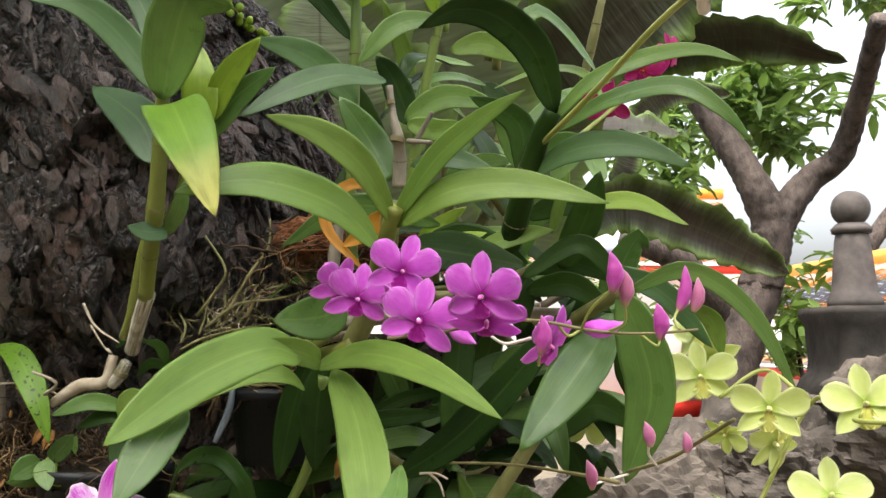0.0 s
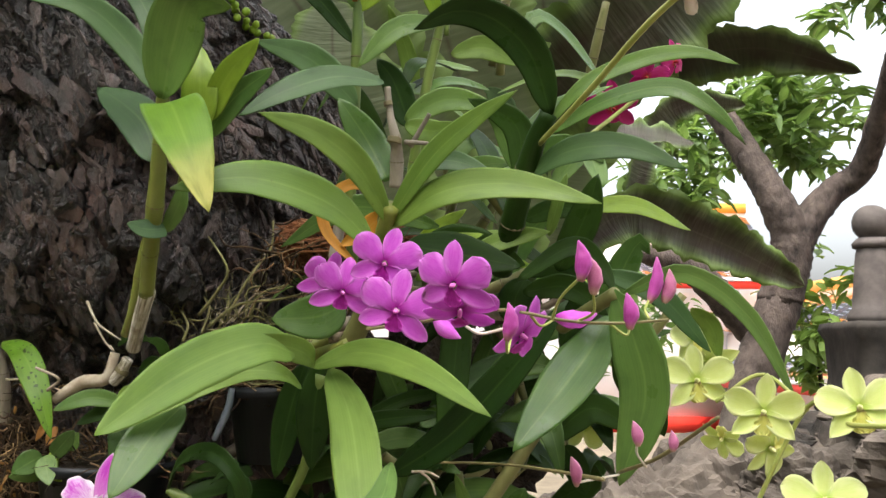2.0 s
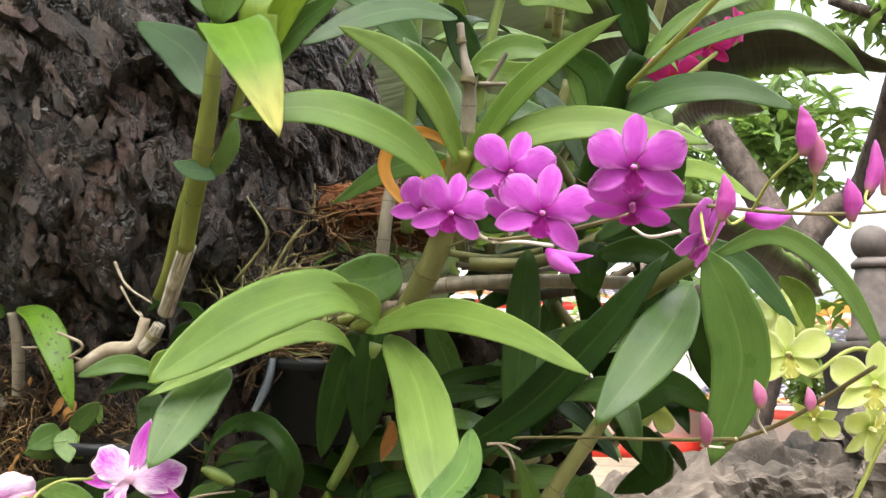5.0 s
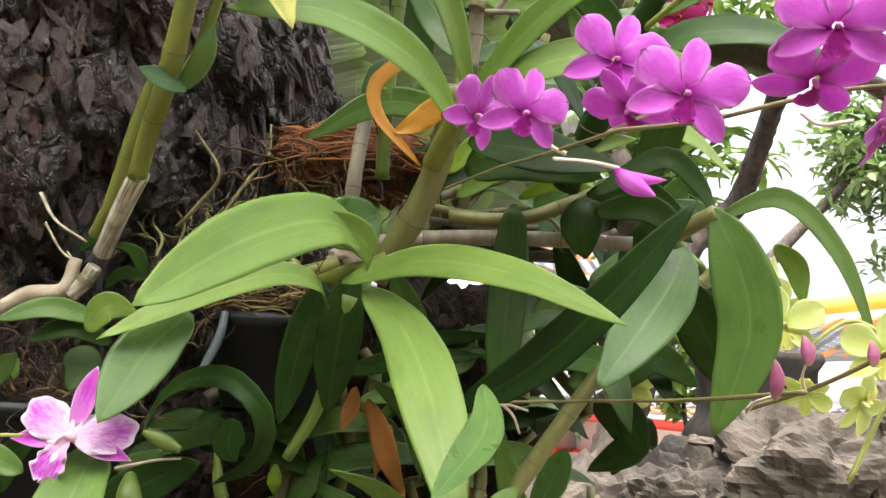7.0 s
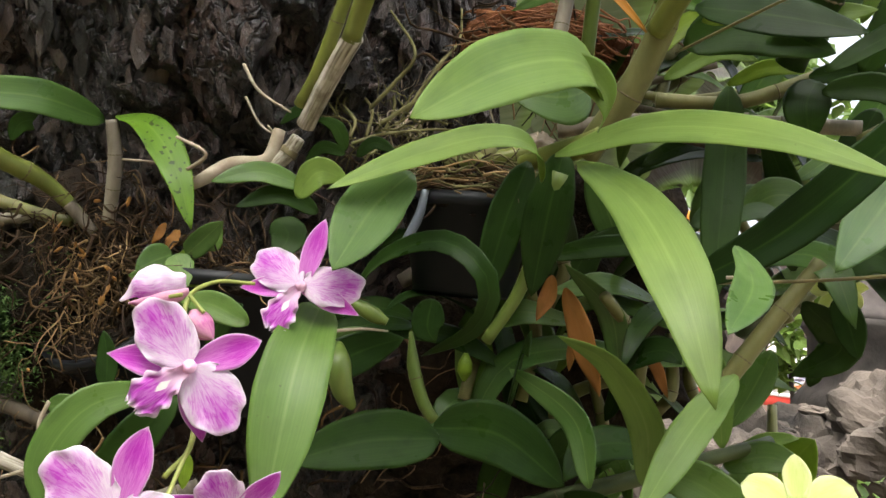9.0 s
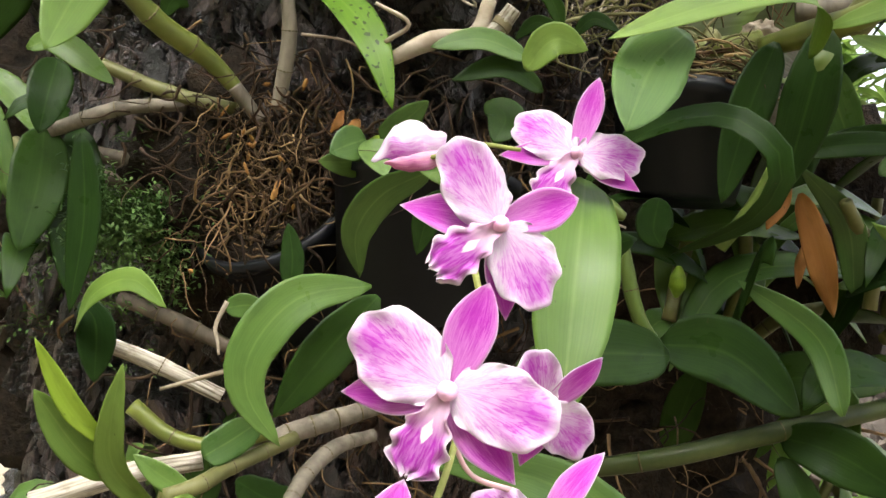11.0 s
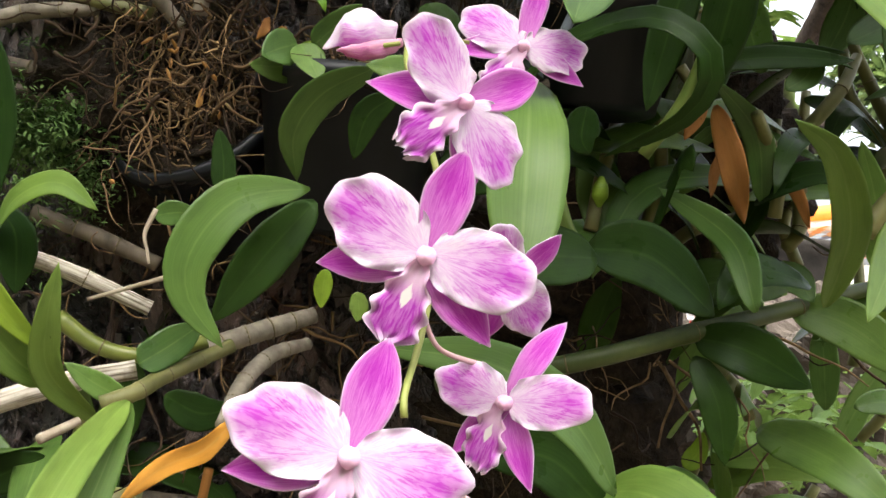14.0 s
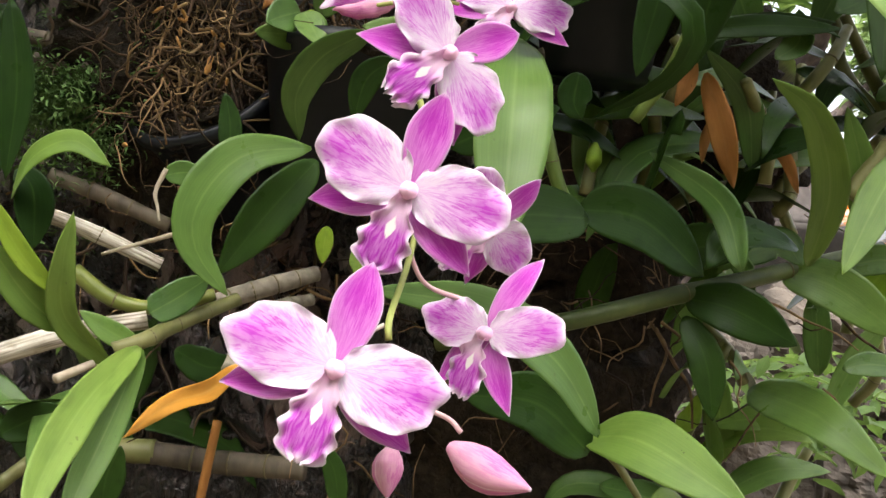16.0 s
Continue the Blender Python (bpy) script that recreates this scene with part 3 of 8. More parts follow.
def blob_data(centre, size, seed, rough=0.25, scale=2.2, nu=28, nv=18, fine=0.0):
    """A lumpy closed mass."""
    verts, faces = [], []
    for i in range(nv + 1):
        th = math.pi * i / nv
        for j in range(nu):
            ph = 2 * math.pi * j / nu
            d = Vector((math.sin(th) * math.cos(ph), math.sin(th) * math.sin(ph), math.cos(th)))
            q = 1 + rough * noise.noise(d * scale + Vector((seed * 7.1, seed * 3.3, 0))) + fine * noise.noise(d * scale * 4 + Vector((0, seed * 5.7, 1)))
            verts.append((centre[0] + d.x * size[0] * q, centre[1] + d.y * size[1] * q, centre[2] + d.z * size[2] * q))
    for i in range(nv):
        for j in range(nu):
            a, b = i * nu + j, i * nu + (j + 1) % nu
            faces.append((a, a + nu, b + nu, b))
    return verts, faces, None


def place(centre, facing, roll=0.0, size=1.0):
    """A pose whose local z looks along facing and whose local y is up, leaned by roll degrees to its left."""
    z = Vector(facing).normalized()
    up = Vector((0, 0, 1))
    x = up.cross(z).normalized()
    y = z.cross(x)
    m = Matrix((x, y, z)).transposed().to_4x4()
    return Matrix.Translation(centre) @ m @ Matrix.Rotation(radians(roll), 4, "Z") @ Matrix.Scale(size, 4)


def tepal_data(angle, length, width, peak=0.6, base=0.3, cup=0.1, curl=0.0, ruffle=0.0, tipness=0.7, lift=0.0, start=0.002, seed=0, n=14, waves=7.0, fold=0.0, turn=0.0, scallop=0.0):
    """A petal or sepal in the flower's plane: angle from its right hand, anticlockwise."""
    rng = random.Random(seed)
    ph = rng.uniform(0, 6.28)
    cross = np.linspace(-1, 1, 25 if ruffle > 0.02 else 11)
    n = 30 if ruffle > 0.02 else n
    a = math.radians(angle)
    d, s_dir = np.array([math.cos(a), math.sin(a)]), np.array([-math.sin(a), math.cos(a)])
    verts, uvs = [], []
    for face in (1, -1):
        for i in range(n + 1):
            s = i / n
            if s < peak:
                w = base + (1 - base) * math.sin(s / peak * math.pi / 2) ** 1.1
            else:
                w = max(math.cos((s - peak) / (1 - peak) * math.pi / 2), 0.0) ** tipness
            w = max(w, 0.02) * width / 2
            for c in cross:
                lobe = 1 + ruffle * 1.3 * s * math.sin(9 * s + ph + (2.1 if c > 0 else 0)) + ruffle * 0.9 * s * math.sin(23 * s + ph * 2 + (1.0 if c > 0 else 0))
                rim = max(abs(c), s ** 3) ** 4
                z = lift * s * length - curl * length * s * s + cup * w * c * c * (1 if cup > 0 else 1.0) + ruffle * width * rim * (math.sin(waves * (s * 1.6 + 0.5 * c) + ph) + 0.5 * math.sin(waves * 2.7 * (s + 0.7 * c) + ph * 3))
                z += fold * abs(c) * w + turn * c * w * s
                along = start + s * length + ruffle * width * rim * (0.4 * math.sin(waves * 1.1 * c + ph) + 0.35 * math.sin(waves * 2.6 * c + ph * 2)) + scallop * length * s ** 3 * (math.sin(8.5 * c + ph) + 0.6 * math.sin(19 * c + 2 * ph))
                x, y = d * along + s_dir * (c * w * lobe)
                verts.append((x, y, z + face * 0.00025))
                uvs.append((0.5 + c / 2, s))
    k = len(cross)
    size, faces = (n + 1) * k, []
    for i in range(n):
        for j in range(k - 1):
            p = i * k + j
            faces.append((p, p + k, p + k + 1, p + 1))
            faces.append((size + p, size + p + 1, size + p + k + 1, size + p + k))
        p, q = i * k, i * k + k - 1
        faces.append((p, size + p, size + p + k, p + k))
        faces.append((q, q + k, size + q + k, size + q))
    for j in range(k - 1):
        p = n * k + j
        faces.append((p + 1, p, size + p, size + p + 1))
    return verts, faces, uvs


def fan_data(angle, length, half=78.0, curl=0.06, lift=0.10, turn=0.0, frill=0.035, seed=0, broad=1.0):
    """A broad rounded petal whose veins fan out from a narrow claw to a lightly frilled rim."""
    rng = random.Random(seed)
    ph, k, n = rng.uniform(0, 6.28), 45, 24
    skew = rng.uniform(-0.08, 0.08)
    verts, uvs, faces = [], [], []
    for face in (1, -1):
        for i in range(n + 1):
            s = i / n
            for jx in range(k):
                c = jx / (k - 1) * 2 - 1
                th = math.radians(half) * c
                oval = broad ** 2 * math.cos(th) / (broad ** 2 * math.cos(th) ** 2 + math.sin(th) ** 2)
                edge = 0.45 * math.sin(6 * c + ph) + 0.40 * math.sin(13 * c + 2 * ph) + 0.35 * math.sin(24 * c + 3 * ph)
                r = 0.0012 + s * length * oval * (1 + skew * c) * (1 + frill * s * s * edge)
                a = math.radians(angle) + th
                out = r / length
                z = lift * out * length - curl * length * out * out + turn * math.sin(th) * out * length * 0.4 - 0.10 * length * (out * math.sin(th)) ** 2
                z += frill * length * s ** 8 * (0.5 * math.sin(9 * c + ph) + 0.6 * math.sin(21 * c + ph * 2))
                z += 0.010 * length * s * math.sin(5 * s + 3 * c + ph)
                verts.append((r * math.cos(a), r * math.sin(a), z + face * 0.0002))
                uvs.append((0.5 + c / 2, s))
    size = (n + 1) * k
    for i in range(n):
        for jx in range(k - 1):
            p = i * k + jx
            faces.append((p, p + k, p + k + 1, p + 1))
            faces.append((size + p, size + p + 1, size + p + k + 1, size + p + k))
        p, q = i * k, i * k + k - 1
        faces.append((p, size + p, size + p + k, p + k))
        faces.append((q, q + k, size + q + k, size + q))
    for jx in range(k - 1):
        p = n * k + jx
        faces.append((p + 1, p, size + p, size + p + 1))
    return verts, faces, uvs


def local_part(name, data, material, parent, label=""):
    """As part(), with verts already in the parent's own axes."""
    ob = part(name, data, material, None, label)
    ob.parent = parent
    return ob


def column_data(radius, length):
    verts, faces, _ = blob_data((0, 0, 0), (radius, radius, length), 3, 0.12, 2.0, 12, 8)
    return [(x, y - radius * 0.2, z + length * 0.7) for x, y, z in verts], faces, None


# how far single flowers depart from the usual form: angles of dorsal, lateral sepals and petals, their curl, the dorsal's length
PALE_FORMS = {
    31: dict(dorsal=82, laterals=(198, 323), petals=(167, -9), lip=-11),
    32: dict(dorsal=83, laterals=(198, 318), petals=(163, -2), lip=-12),
    33: dict(dorsal=70, laterals=(222, 331), petals=(178, -6), lip=-3, long=0.95),
    34: dict(dorsal=88, laterals=(194, 350), petals=(160, 18), lip=-20, curl=0.42, long=1.22, slim=0.82),
    35: dict(dorsal=74, laterals=(232, 300), petals=(178, 16), lip=-12, curl=0.16, long=1.15, slim=0.85, back=0.25),
}


def flower(parent, m, kind, seed=0, label=""):
    """An orchid flower with three sepals, two petals, a lip and a column, under its spray."""
    ob = new("flower")
    ob.empty_display_size = 0.01
    ob.parent = parent
    ob.matrix_basis = Matrix.Translation(-parent_place(parent)) @ m
    rng = random.Random(seed * 31 + 5)
    j = lambda a: rng.uniform(-a, a)
    if kind == "pale":
        form = PALE_FORMS.get(seed, {})
        curl, slim = form.get("curl", 0.1), form.get("slim", 1.0)
        local_part("dorsal_sepal", tepal_data(form.get("dorsal", 86 + j(3)), 0.0400 * form.get("long", 1.0), 0.0195 * slim, 0.52, 0.46, 0.22, 0.06 + j(0.06) + form.get("back", 0.0), 0.012, 0.80, 0.10, seed=seed), SEPAL_PALE, ob)
        for ang in form.get("laterals", (197 + j(4), 315 + j(4))):
            local_part("lateral_sepal", tepal_data(ang, 0.0415, 0.0190 * slim, 0.42, 0.55, 0.25, 0.10, 0.012, 1.0, -0.08, seed=seed + 1, turn=j(0.3)), SEPAL_PALE, ob)
        for ang, tw in zip(form.get("petals", (161 + j(3), 2 + j(3))), (0.10, -0.10)):
            local_part("petal", [*shift(fan_data(ang, 0.0420, 68.0, curl - 0.03 + j(0.05), 0.10, tw, 0.060, seed + int(ang), (0.72 + j(0.04)) * (0.4 + 0.6 * slim)), 0.0018)], PETAL_PALE, ob)
        lip_turn = math.radians(form.get("lip", -9 + j(4)))
        v, f, u = lip_data(0.0360, 0.0222, 0.22, seed)
        v = [(x * math.cos(lip_turn) - y * math.sin(lip_turn), x * math.sin(lip_turn) + y * math.cos(lip_turn), z) for x, y, z in v]
        local_part("lip", (v, f, u), LIP_PALE, ob)
        local_part("column", column_data(0.0040, 0.0060), COLUMN_PINK, ob)
    elif kind in ("purple", "red"):
        mat_p, mat_l = (PETAL_PURPLE, LIP_PURPLE) if kind == "purple" else (PETAL_RED, PETAL_RED)
        local_part("dorsal_sepal", tepal_data(90 + j(7), 0.0240, 0.0126, 0.58, 0.42, 0.25, 0.05 + j(0.2), 0.015, 0.55, 0.05, seed=seed), mat_p, ob)
        for ang in (205 + j(6), 327 + j(6)):
            local_part("lateral_sepal", tepal_data(ang, 0.0240, 0.0128, 0.5, 0.5, 0.25, 0.12 + j(0.2), 0.015, 0.6, 0.0, seed=seed + 2), mat_p, ob)
        for ang in (148 + j(5), 28 + j(5)):
            local_part("petal", [*shift(tepal_data(ang, 0.0250, 0.0196, 0.64, 0.26, -0.16, 0.10 + j(0.16), 0.03, 0.48, 0.10, seed=seed + 3), 0.001)], mat_p, ob)
        local_part("lip", lip_data(0.0125, 0.0110, 0.07, seed), mat_l, ob)
        local_part("column", column_data(0.0015, 0.0036), COLUMN_MAGENTA if kind == "purple" else PETAL_RED, ob)
    else:
        local_part("dorsal_sepal", tepal_data(90 + j(6), 0.038, 0.0205, 0.55, 0.45, 0.35, -0.04 + j(0.12), 0.012, 0.75, 0.1, seed=seed), PETAL_YELLOW, ob)
        for ang in (214 + j(6), 326 + j(6)):
            local_part("lateral_sepal", tepal_data(ang, 0.039, 0.0210, 0.45, 0.55, 0.35, 0.04 + j(0.15), 0.012, 0.85, 0.08, seed=seed + 2, turn=j(0.4)), PETAL_YELLOW, ob)
        for ang in (156 + j(8), 24 + j(8)):
            local_part("petal", [*shift(tepal_data(ang, 0.040, 0.0310, 0.60, 0.26, 0.25, 0.0 + j(0.15), 0.018, 0.48, 0.14, seed=seed + 3, turn=j(0.4)), 0.001)], PETAL_YELLOW, ob)
        local_part("lip", lip_data(0.024, 0.020, 0.12, seed), LIP_YELLOW, ob)
        local_part("column", column_data(0.003, 0.007), COLUMN_YELLOW, ob)
    if label:
        tagged(ob, label)
    return ob


def shift(data, dz):
    v, f, u = data
    return [(x, y, z + dz) for x, y, z in v], f, u


def lip_data(length, width, ruffle, seed):
    """The lip: raised side lobes at the throat, then a hanging blade with a frilled rim."""
    rng = random.Random(seed + 77)
    ph = rng.uniform(0, 6.28)
    cross, n = np.linspace(-1, 1, 25), 30
    verts, uvs, faces = [], [], []
    for face in (1, -1):
        for i in range(n + 1):
            s = i / n
            w = width / 2 * (0.42 + 0.58 * math.sin(min(s / 0.72, 1) * math.pi / 2) ** 1.5)
            if s > 0.80:
                w *= math.sqrt(max(1 - ((s - 0.80) / 0.215) ** 2, 0.0))
            throat = max(0.0, 1 - s / 0.5)
            for c in cross:
                rim = max(abs(c), max(s - 0.7, 0) / 0.3) ** 3 * min(1.0, s * 2.5)
                frill = ruffle * width * 0.5 * rim
                wavy = math.sin(21 * s + 1.5 * c + ph) if abs(c) > 0.6 and s < 0.85 else math.sin(11 * c + ph)
                x = c * w * (1 - 0.45 * throat) + frill * 0.5 * math.sin(27 * s + ph * 2) * (1 if c > 0 else -1)
                z = 0.003 + 0.9 * w * throat * abs(c) ** 1.6 + length * (0.22 * s - 0.30 * s * s) - 0.10 * w * c * c * (1 - throat) + frill * wavy
                y = -(0.0005 + s * length) + frill * 0.5 * math.sin(17 * c + ph)
                verts.append((x, y, z + face * 0.0002))
                uvs.append((0.5 + c / 2, s))
    k = len(cross)
    size = (n + 1) * k
    for i in range(n):
        for jx in range(k - 1):
            p = i * k + jx
            faces.append((p, p + k, p + k + 1, p + 1))
            faces.append((size + p, size + p + 1, size + p + k + 1, size + p + k))
        p, q = i * k, i * k + k - 1
        faces.append((p, size + p, size + p + k, p + k))
        faces.append((q, q + k, size + q + k, size + q))
    return verts, faces, uvs


def bud(parent, material, base, tip, radius, bend=0.15, label="", crumple=0.0):
    """A closed bud, fatter past the middle, pointed, with folded seams."""
    base, tip = np.array(base), np.array(tip)
    axis = tip - base
    out = unit(np.cross(axis, (0.3, -0.9, 0.2)))
    pts = [base, base + axis * 0.5 + out * bend * np.linalg.norm(axis) * 0.5, tip]
    v, f, u = tube_data(pts, (radius * 0.35, radius * 0.8, radius, radius * 0.9, radius * 0.55, radius * 0.08), n=22, sides=12)
    pts2 = spline(pts, 22)
    v = [pts2[i // 12] + (np.array(p) - pts2[i // 12]) * (0.86 if (i % 12) % 4 == 0 else 1.0) for i, p in enumerate(v)]
    if crumple:
        v = [p + crumple * radius * np.array(noise.noise_vector(Vector(p) * 1.1 / radius)) for p in v]
    return part("bud", (v, f, u), material, parent, label)


# ---- ground ----
def ground_data():
    n, verts, faces = 60, [], []
    for i in range(n + 1):
        for j in range(n + 1):
            x = math.copysign(abs(i / n * 2 - 1) ** 3 * 400, i / n * 2 - 1)
            y = math.copysign(abs(j / n * 2 - 1) ** 3 * 400, j / n * 2 - 1) + 4
            verts.append((x, y, 0.04 * noise.noise(Vector((x * 0.6, y * 0.6, 0)))))
    for i in range(n):
        for j in range(n):
            a = i * (n + 1) + j
            faces.append((a, a + n + 1, a + n + 2, a + 1))
    return verts, faces, None


tagged(part("ground", ground_data(), SAND, None), "sandy pale earth of a temple courtyard", "ground", kind="structure")


# ---- the great leaning trunk that carries the orchids ----
def trunk_centre(z):
    at = [0.0, 0.9, 1.3, 1.45, 1.6, 1.72, 1.85, 2.0, 2.5, 3.4]
    return (np.interp(z, at, [-0.50, -0.50, -0.495, -0.50, -0.51, -0.55, -0.64, -0.78, -1.30, -2.2]),
            np.interp(z, at, [1.56, 1.52, 1.45, 1.36, 1.31, 1.29, 1.28, 1.27, 1.25, 1.2]))


def terrace(v, step, sharp=0.16):
    """Stairs with short risers, for flakes that lie over one another."""
    k = math.floor(v / step)
    f = v / step - k
    return (k + min(1.0, f / sharp)) * step


def plate_field(u, z):
    """Broad bark plates split by deep slanting cracks, each plate built of thin worn layers."""
    p = Vector((u + 0.25 * z, z * 0.62 - 0.12 * u, 0))
    warp = Vector((noise.noise(p * 9), noise.noise(p * 9 + Vector((5, 2, 0))), 0)) * 0.035
    warp += Vector((noise.noise(p * 40), noise.noise(p * 40 + Vector((3, 7, 0))), 0)) * 0.006
    q = (p + warp) * 18
    d, where = noise.voronoi(q, distance_metric="DISTANCE", exponent=2.5)
    edge = min(1.0, (d[1] - d[0]) * 6.0) ** 0.55
    level = noise.cell(where[0] * 13.7)
    tilt = where[0].y - q.y
    lean = (where[0].x - q.x) * (noise.cell(where[0] * 5.1) - 0.5)
    q2 = q * 2.9 + warp * 30
    d2, where2 = noise.voronoi(q2, distance_metric="DISTANCE", exponent=2.5)
    edge2 = min(1.0, (d2[1] - d2[0]) * 4.0) ** 0.6
    level2 = noise.cell(where2[0] * 7.3)
    layers = terrace(noise.fractal(Vector((u * 26, z * 13, 3)), 1.0, 2.0, 5) * 0.5 + 0.5, 0.11, 0.10) * 0.026
    chips = terrace(noise.fractal(Vector((u * 90, z * 50, 8)), 1.0, 2.0, 3) * 0.5 + 0.5, 0.2, 0.25) * 0.005
    fibre = (1 - abs(noise.noise(Vector((u * 75 + 22 * z, z * 11 + 2 * noise.noise(p * 14), 4))))) ** 3 * 0.006
    flank = max(0.0, min(1.0, (u + 0.30) / 0.15))
    furrow = (1 - abs(noise.noise(Vector((u * 34 + 9 * z + 2.5 * noise.noise(p * 12), z * 7, 7))))) ** 2 * 0.020 * flank
    return fibre + furrow + edge * (0.016 + 0.016 * level + 0.014 * tilt + 0.014 * lean) - 0.010 + edge2 * (0.003 + 0.007 * level2) * edge + layers + chips


def trunk_data():
    radius = 0.315
    zs = np.concatenate([np.linspace(0.0, 0.82, 18, endpoint=False), np.linspace(0.82, 2.0, 410, endpoint=False), np.linspace(2.0, 3.6, 30)])
    front = np.linspace(-2.75, 0.25, 330)
    angles = np.concatenate([front, np.linspace(0.25, 2 * math.pi - 2.75, 30)[1:-1]])
    verts, faces, k = [], [], len(angles)
    for z in zs:
        cx, cy = trunk_centre(z)
        flare = radius * (1 + 0.25 * max(0.0, 0.6 - z)) * (1 if z < 2.1 else 1 - 0.12 * (z - 2.1))
        for a in angles:
            big = 0.022 * noise.noise(Vector((math.cos(a) * 1.7, math.sin(a) * 1.7, z * 2.2)))
            r = flare + big + plate_field(a * radius, z)
            verts.append((cx + r * math.cos(a), cy + r * math.sin(a), z))
    for i in range(len(zs) - 1):
        for j in range(k):
            a, b = i * k + j, i * k + (j + 1) % k
            faces.append((a, b, b + k, a + k))
    return verts, faces, None


trunk = thing("tree", (-0.5, 1.55, 0.0), "thick old leaning tree with dark plated flaking bark", "tree")
part("trunk", trunk_data(), BARK, trunk)


def flakes_data(count, seed):
    """Overlapping bark flakes: irregular plates, lower edge lifted, each with its own thickness."""
    rng = random.Random(seed)
    verts, faces = [], []
    for i in range(count):
        a, z = rng.uniform(-2.7, 0.2), rng.uniform(0.86, 2.02)
        cx, cy = trunk_centre(z)
        big = 0.022 * noise.noise(Vector((math.cos(a) * 1.7, math.sin(a) * 1.7, z * 2.2)))
        r = 0.315 + big + plate_field(a * 0.315, z) - 0.001
        out = np.array([math.cos(a), math.sin(a), 0.0])
        side = np.array([-math.sin(a), math.cos(a), 0.0])
        c1, c0 = trunk_centre(z + 0.02), trunk_centre(z - 0.02)
        up = unit([c1[0] - c0[0], c1[1] - c0[1], 0.04])
        spin = rng.gauss(0.0, 0.4) + 1.3 * noise.noise(Vector((a * 1.5, z * 4, 9)))
        s2, u2 = side * math.cos(spin) + up * math.sin(spin), up * math.cos(spin) - side * math.sin(spin)
        tilt = rng.uniform(-0.05, 0.20)
        u3 = unit(u2 - out * tilt)
        s3 = unit(s2 + out * rng.gauss(0, 0.16))
        nrm = unit(np.cross(s3, u3))
        if np.dot(nrm, out) < 0:
            nrm = -nrm
        big_one = rng.random() < 0.45
        w, h = (rng.uniform(0.005, 0.013), rng.uniform(0.014, 0.030)) if big_one else (rng.uniform(0.002, 0.005), rng.uniform(0.006, 0.016))
        p = np.array([cx, cy, z]) + out * r
        k, base, n = len(verts), rng.uniform(0, 6.28), rng.choice((5, 6, 7, 9))
        thick = rng.uniform(0.0008, 0.0028)
        ring = []
        for j in range(n):
            t = base + 2 * math.pi * j / n
            q = rng.uniform(0.45, 1.15)
            ring.append(s3 * w * q * math.cos(t) + u3 * h * q * math.sin(t))
        verts.append(p + nrm * (thick + rng.uniform(0, 0.0015)))
        verts.extend(p + v + nrm * thick * rng.uniform(0.7, 1.1) for v in ring)
        verts.extend(p + v * 0.9 - nrm * 0.004 for v in ring)
        for j in range(n):
            m = (j + 1) % n
            faces.append((k, k + 1 + j, k + 1 + m))
            faces.append((k + 1 + j, k + 1 + n + j, k + 1 + n + m, k + 1 + m))
    return verts, faces, None


tagged(part("bark_flake", flakes_data(5200, 77), FLAKE, trunk, smooth=False), kind="stuff")


# ---- forked tree behind ----
def leaf_cards(seed, count, centre, size, leaf_len, leaf_wide, clumps=14):
    """A crown of many small pointed leaves gathered in clumps."""
    rng = random.Random(seed)
    spots = [np.array([centre[k] + rng.gauss(0, 0.5) * size[k] for k in range(3)]) for _ in range(clumps)]
    verts, faces, uvs = [], [], []
    for i in range(count):
        c = rng.choice(spots)
        p = c + np.array([rng.gauss(0, 0.16) * size[k] for k in range(3)])
        d = unit([rng.gauss(0, 1), rng.gauss(0, 1), rng.gauss(-0.35, 0.6)])
        s = unit(np.cross(d, [rng.gauss(0, 0.4), rng.gauss(0, 0.4), 1]))
        nrm = np.cross(s, d)
        ln, wd = leaf_len * rng.uniform(0.6, 1.3), leaf_wide * rng.uniform(0.7, 1.2)
        k = len(verts)
        for along, wide, up in ((0, 0.06, 0), (0.35, 0.5, 0.05), (0.7, 0.38, 0.03), (1.0, 0.02, -0.06)):
            for sgn in (-1, 0, 1):
                verts.append(p + d * ln * along + s * wd * wide * sgn + nrm * ln * (up + (0.06 if sgn else 0)))
                uvs.append((0.5 + sgn * 0.5, along))
        for r in range(3):
            for q in range(2):
                a = k + r * 3 + q
                faces.append((a, a + 3, a + 4, a + 1))
    return verts, faces, uvs


def limb(parent, points, radii):
    return tube(parent, "limb", BARK_FAR, points, radii, n=24, sides=12, rough=0.05)


# limbs and crown stay out of view, added above to shade the orchids
limb(trunk, [(-2.3, 1.2, 3.5), (-2.0, 0.6, 4.4), (-1.0, 0.0, 5.0), (0.3, -0.4, 5.3)], (0.2, 0.13, 0.08, 0.03))
limb(trunk, [(-2.35, 1.2, 3.55), (-1.8, 1.4, 4.6), (-0.7, 1.5, 5.2), (0.8, 1.3, 5.4)], (0.2, 0.13, 0.08, 0.03))
tagged(part("crown", leaf_cards(3, 5200, (-0.6, 0.5, 5.0), (2.1, 1.7, 0.45), 0.17, 0.07, 80), FOLIAGE, trunk), kind="stuff")

# added hedges that keep low sky light off the plants, behind and left
def light_screen_hedge(base, centre, size, seed, label):
    ob = thing("hedge", base, label, "hedge", "garden hedges")
    part("body", blob_data(centre, size, seed, 0.12, 3.0, 60, 40, 0.10), FOLIAGE, ob)
    tagged(part("foliage", leaf_cards(seed, 1500, centre, tuple(v * 1.05 for v in size), 0.16, 0.07, 120), FOLIAGE, ob), kind="stuff")
    return ob


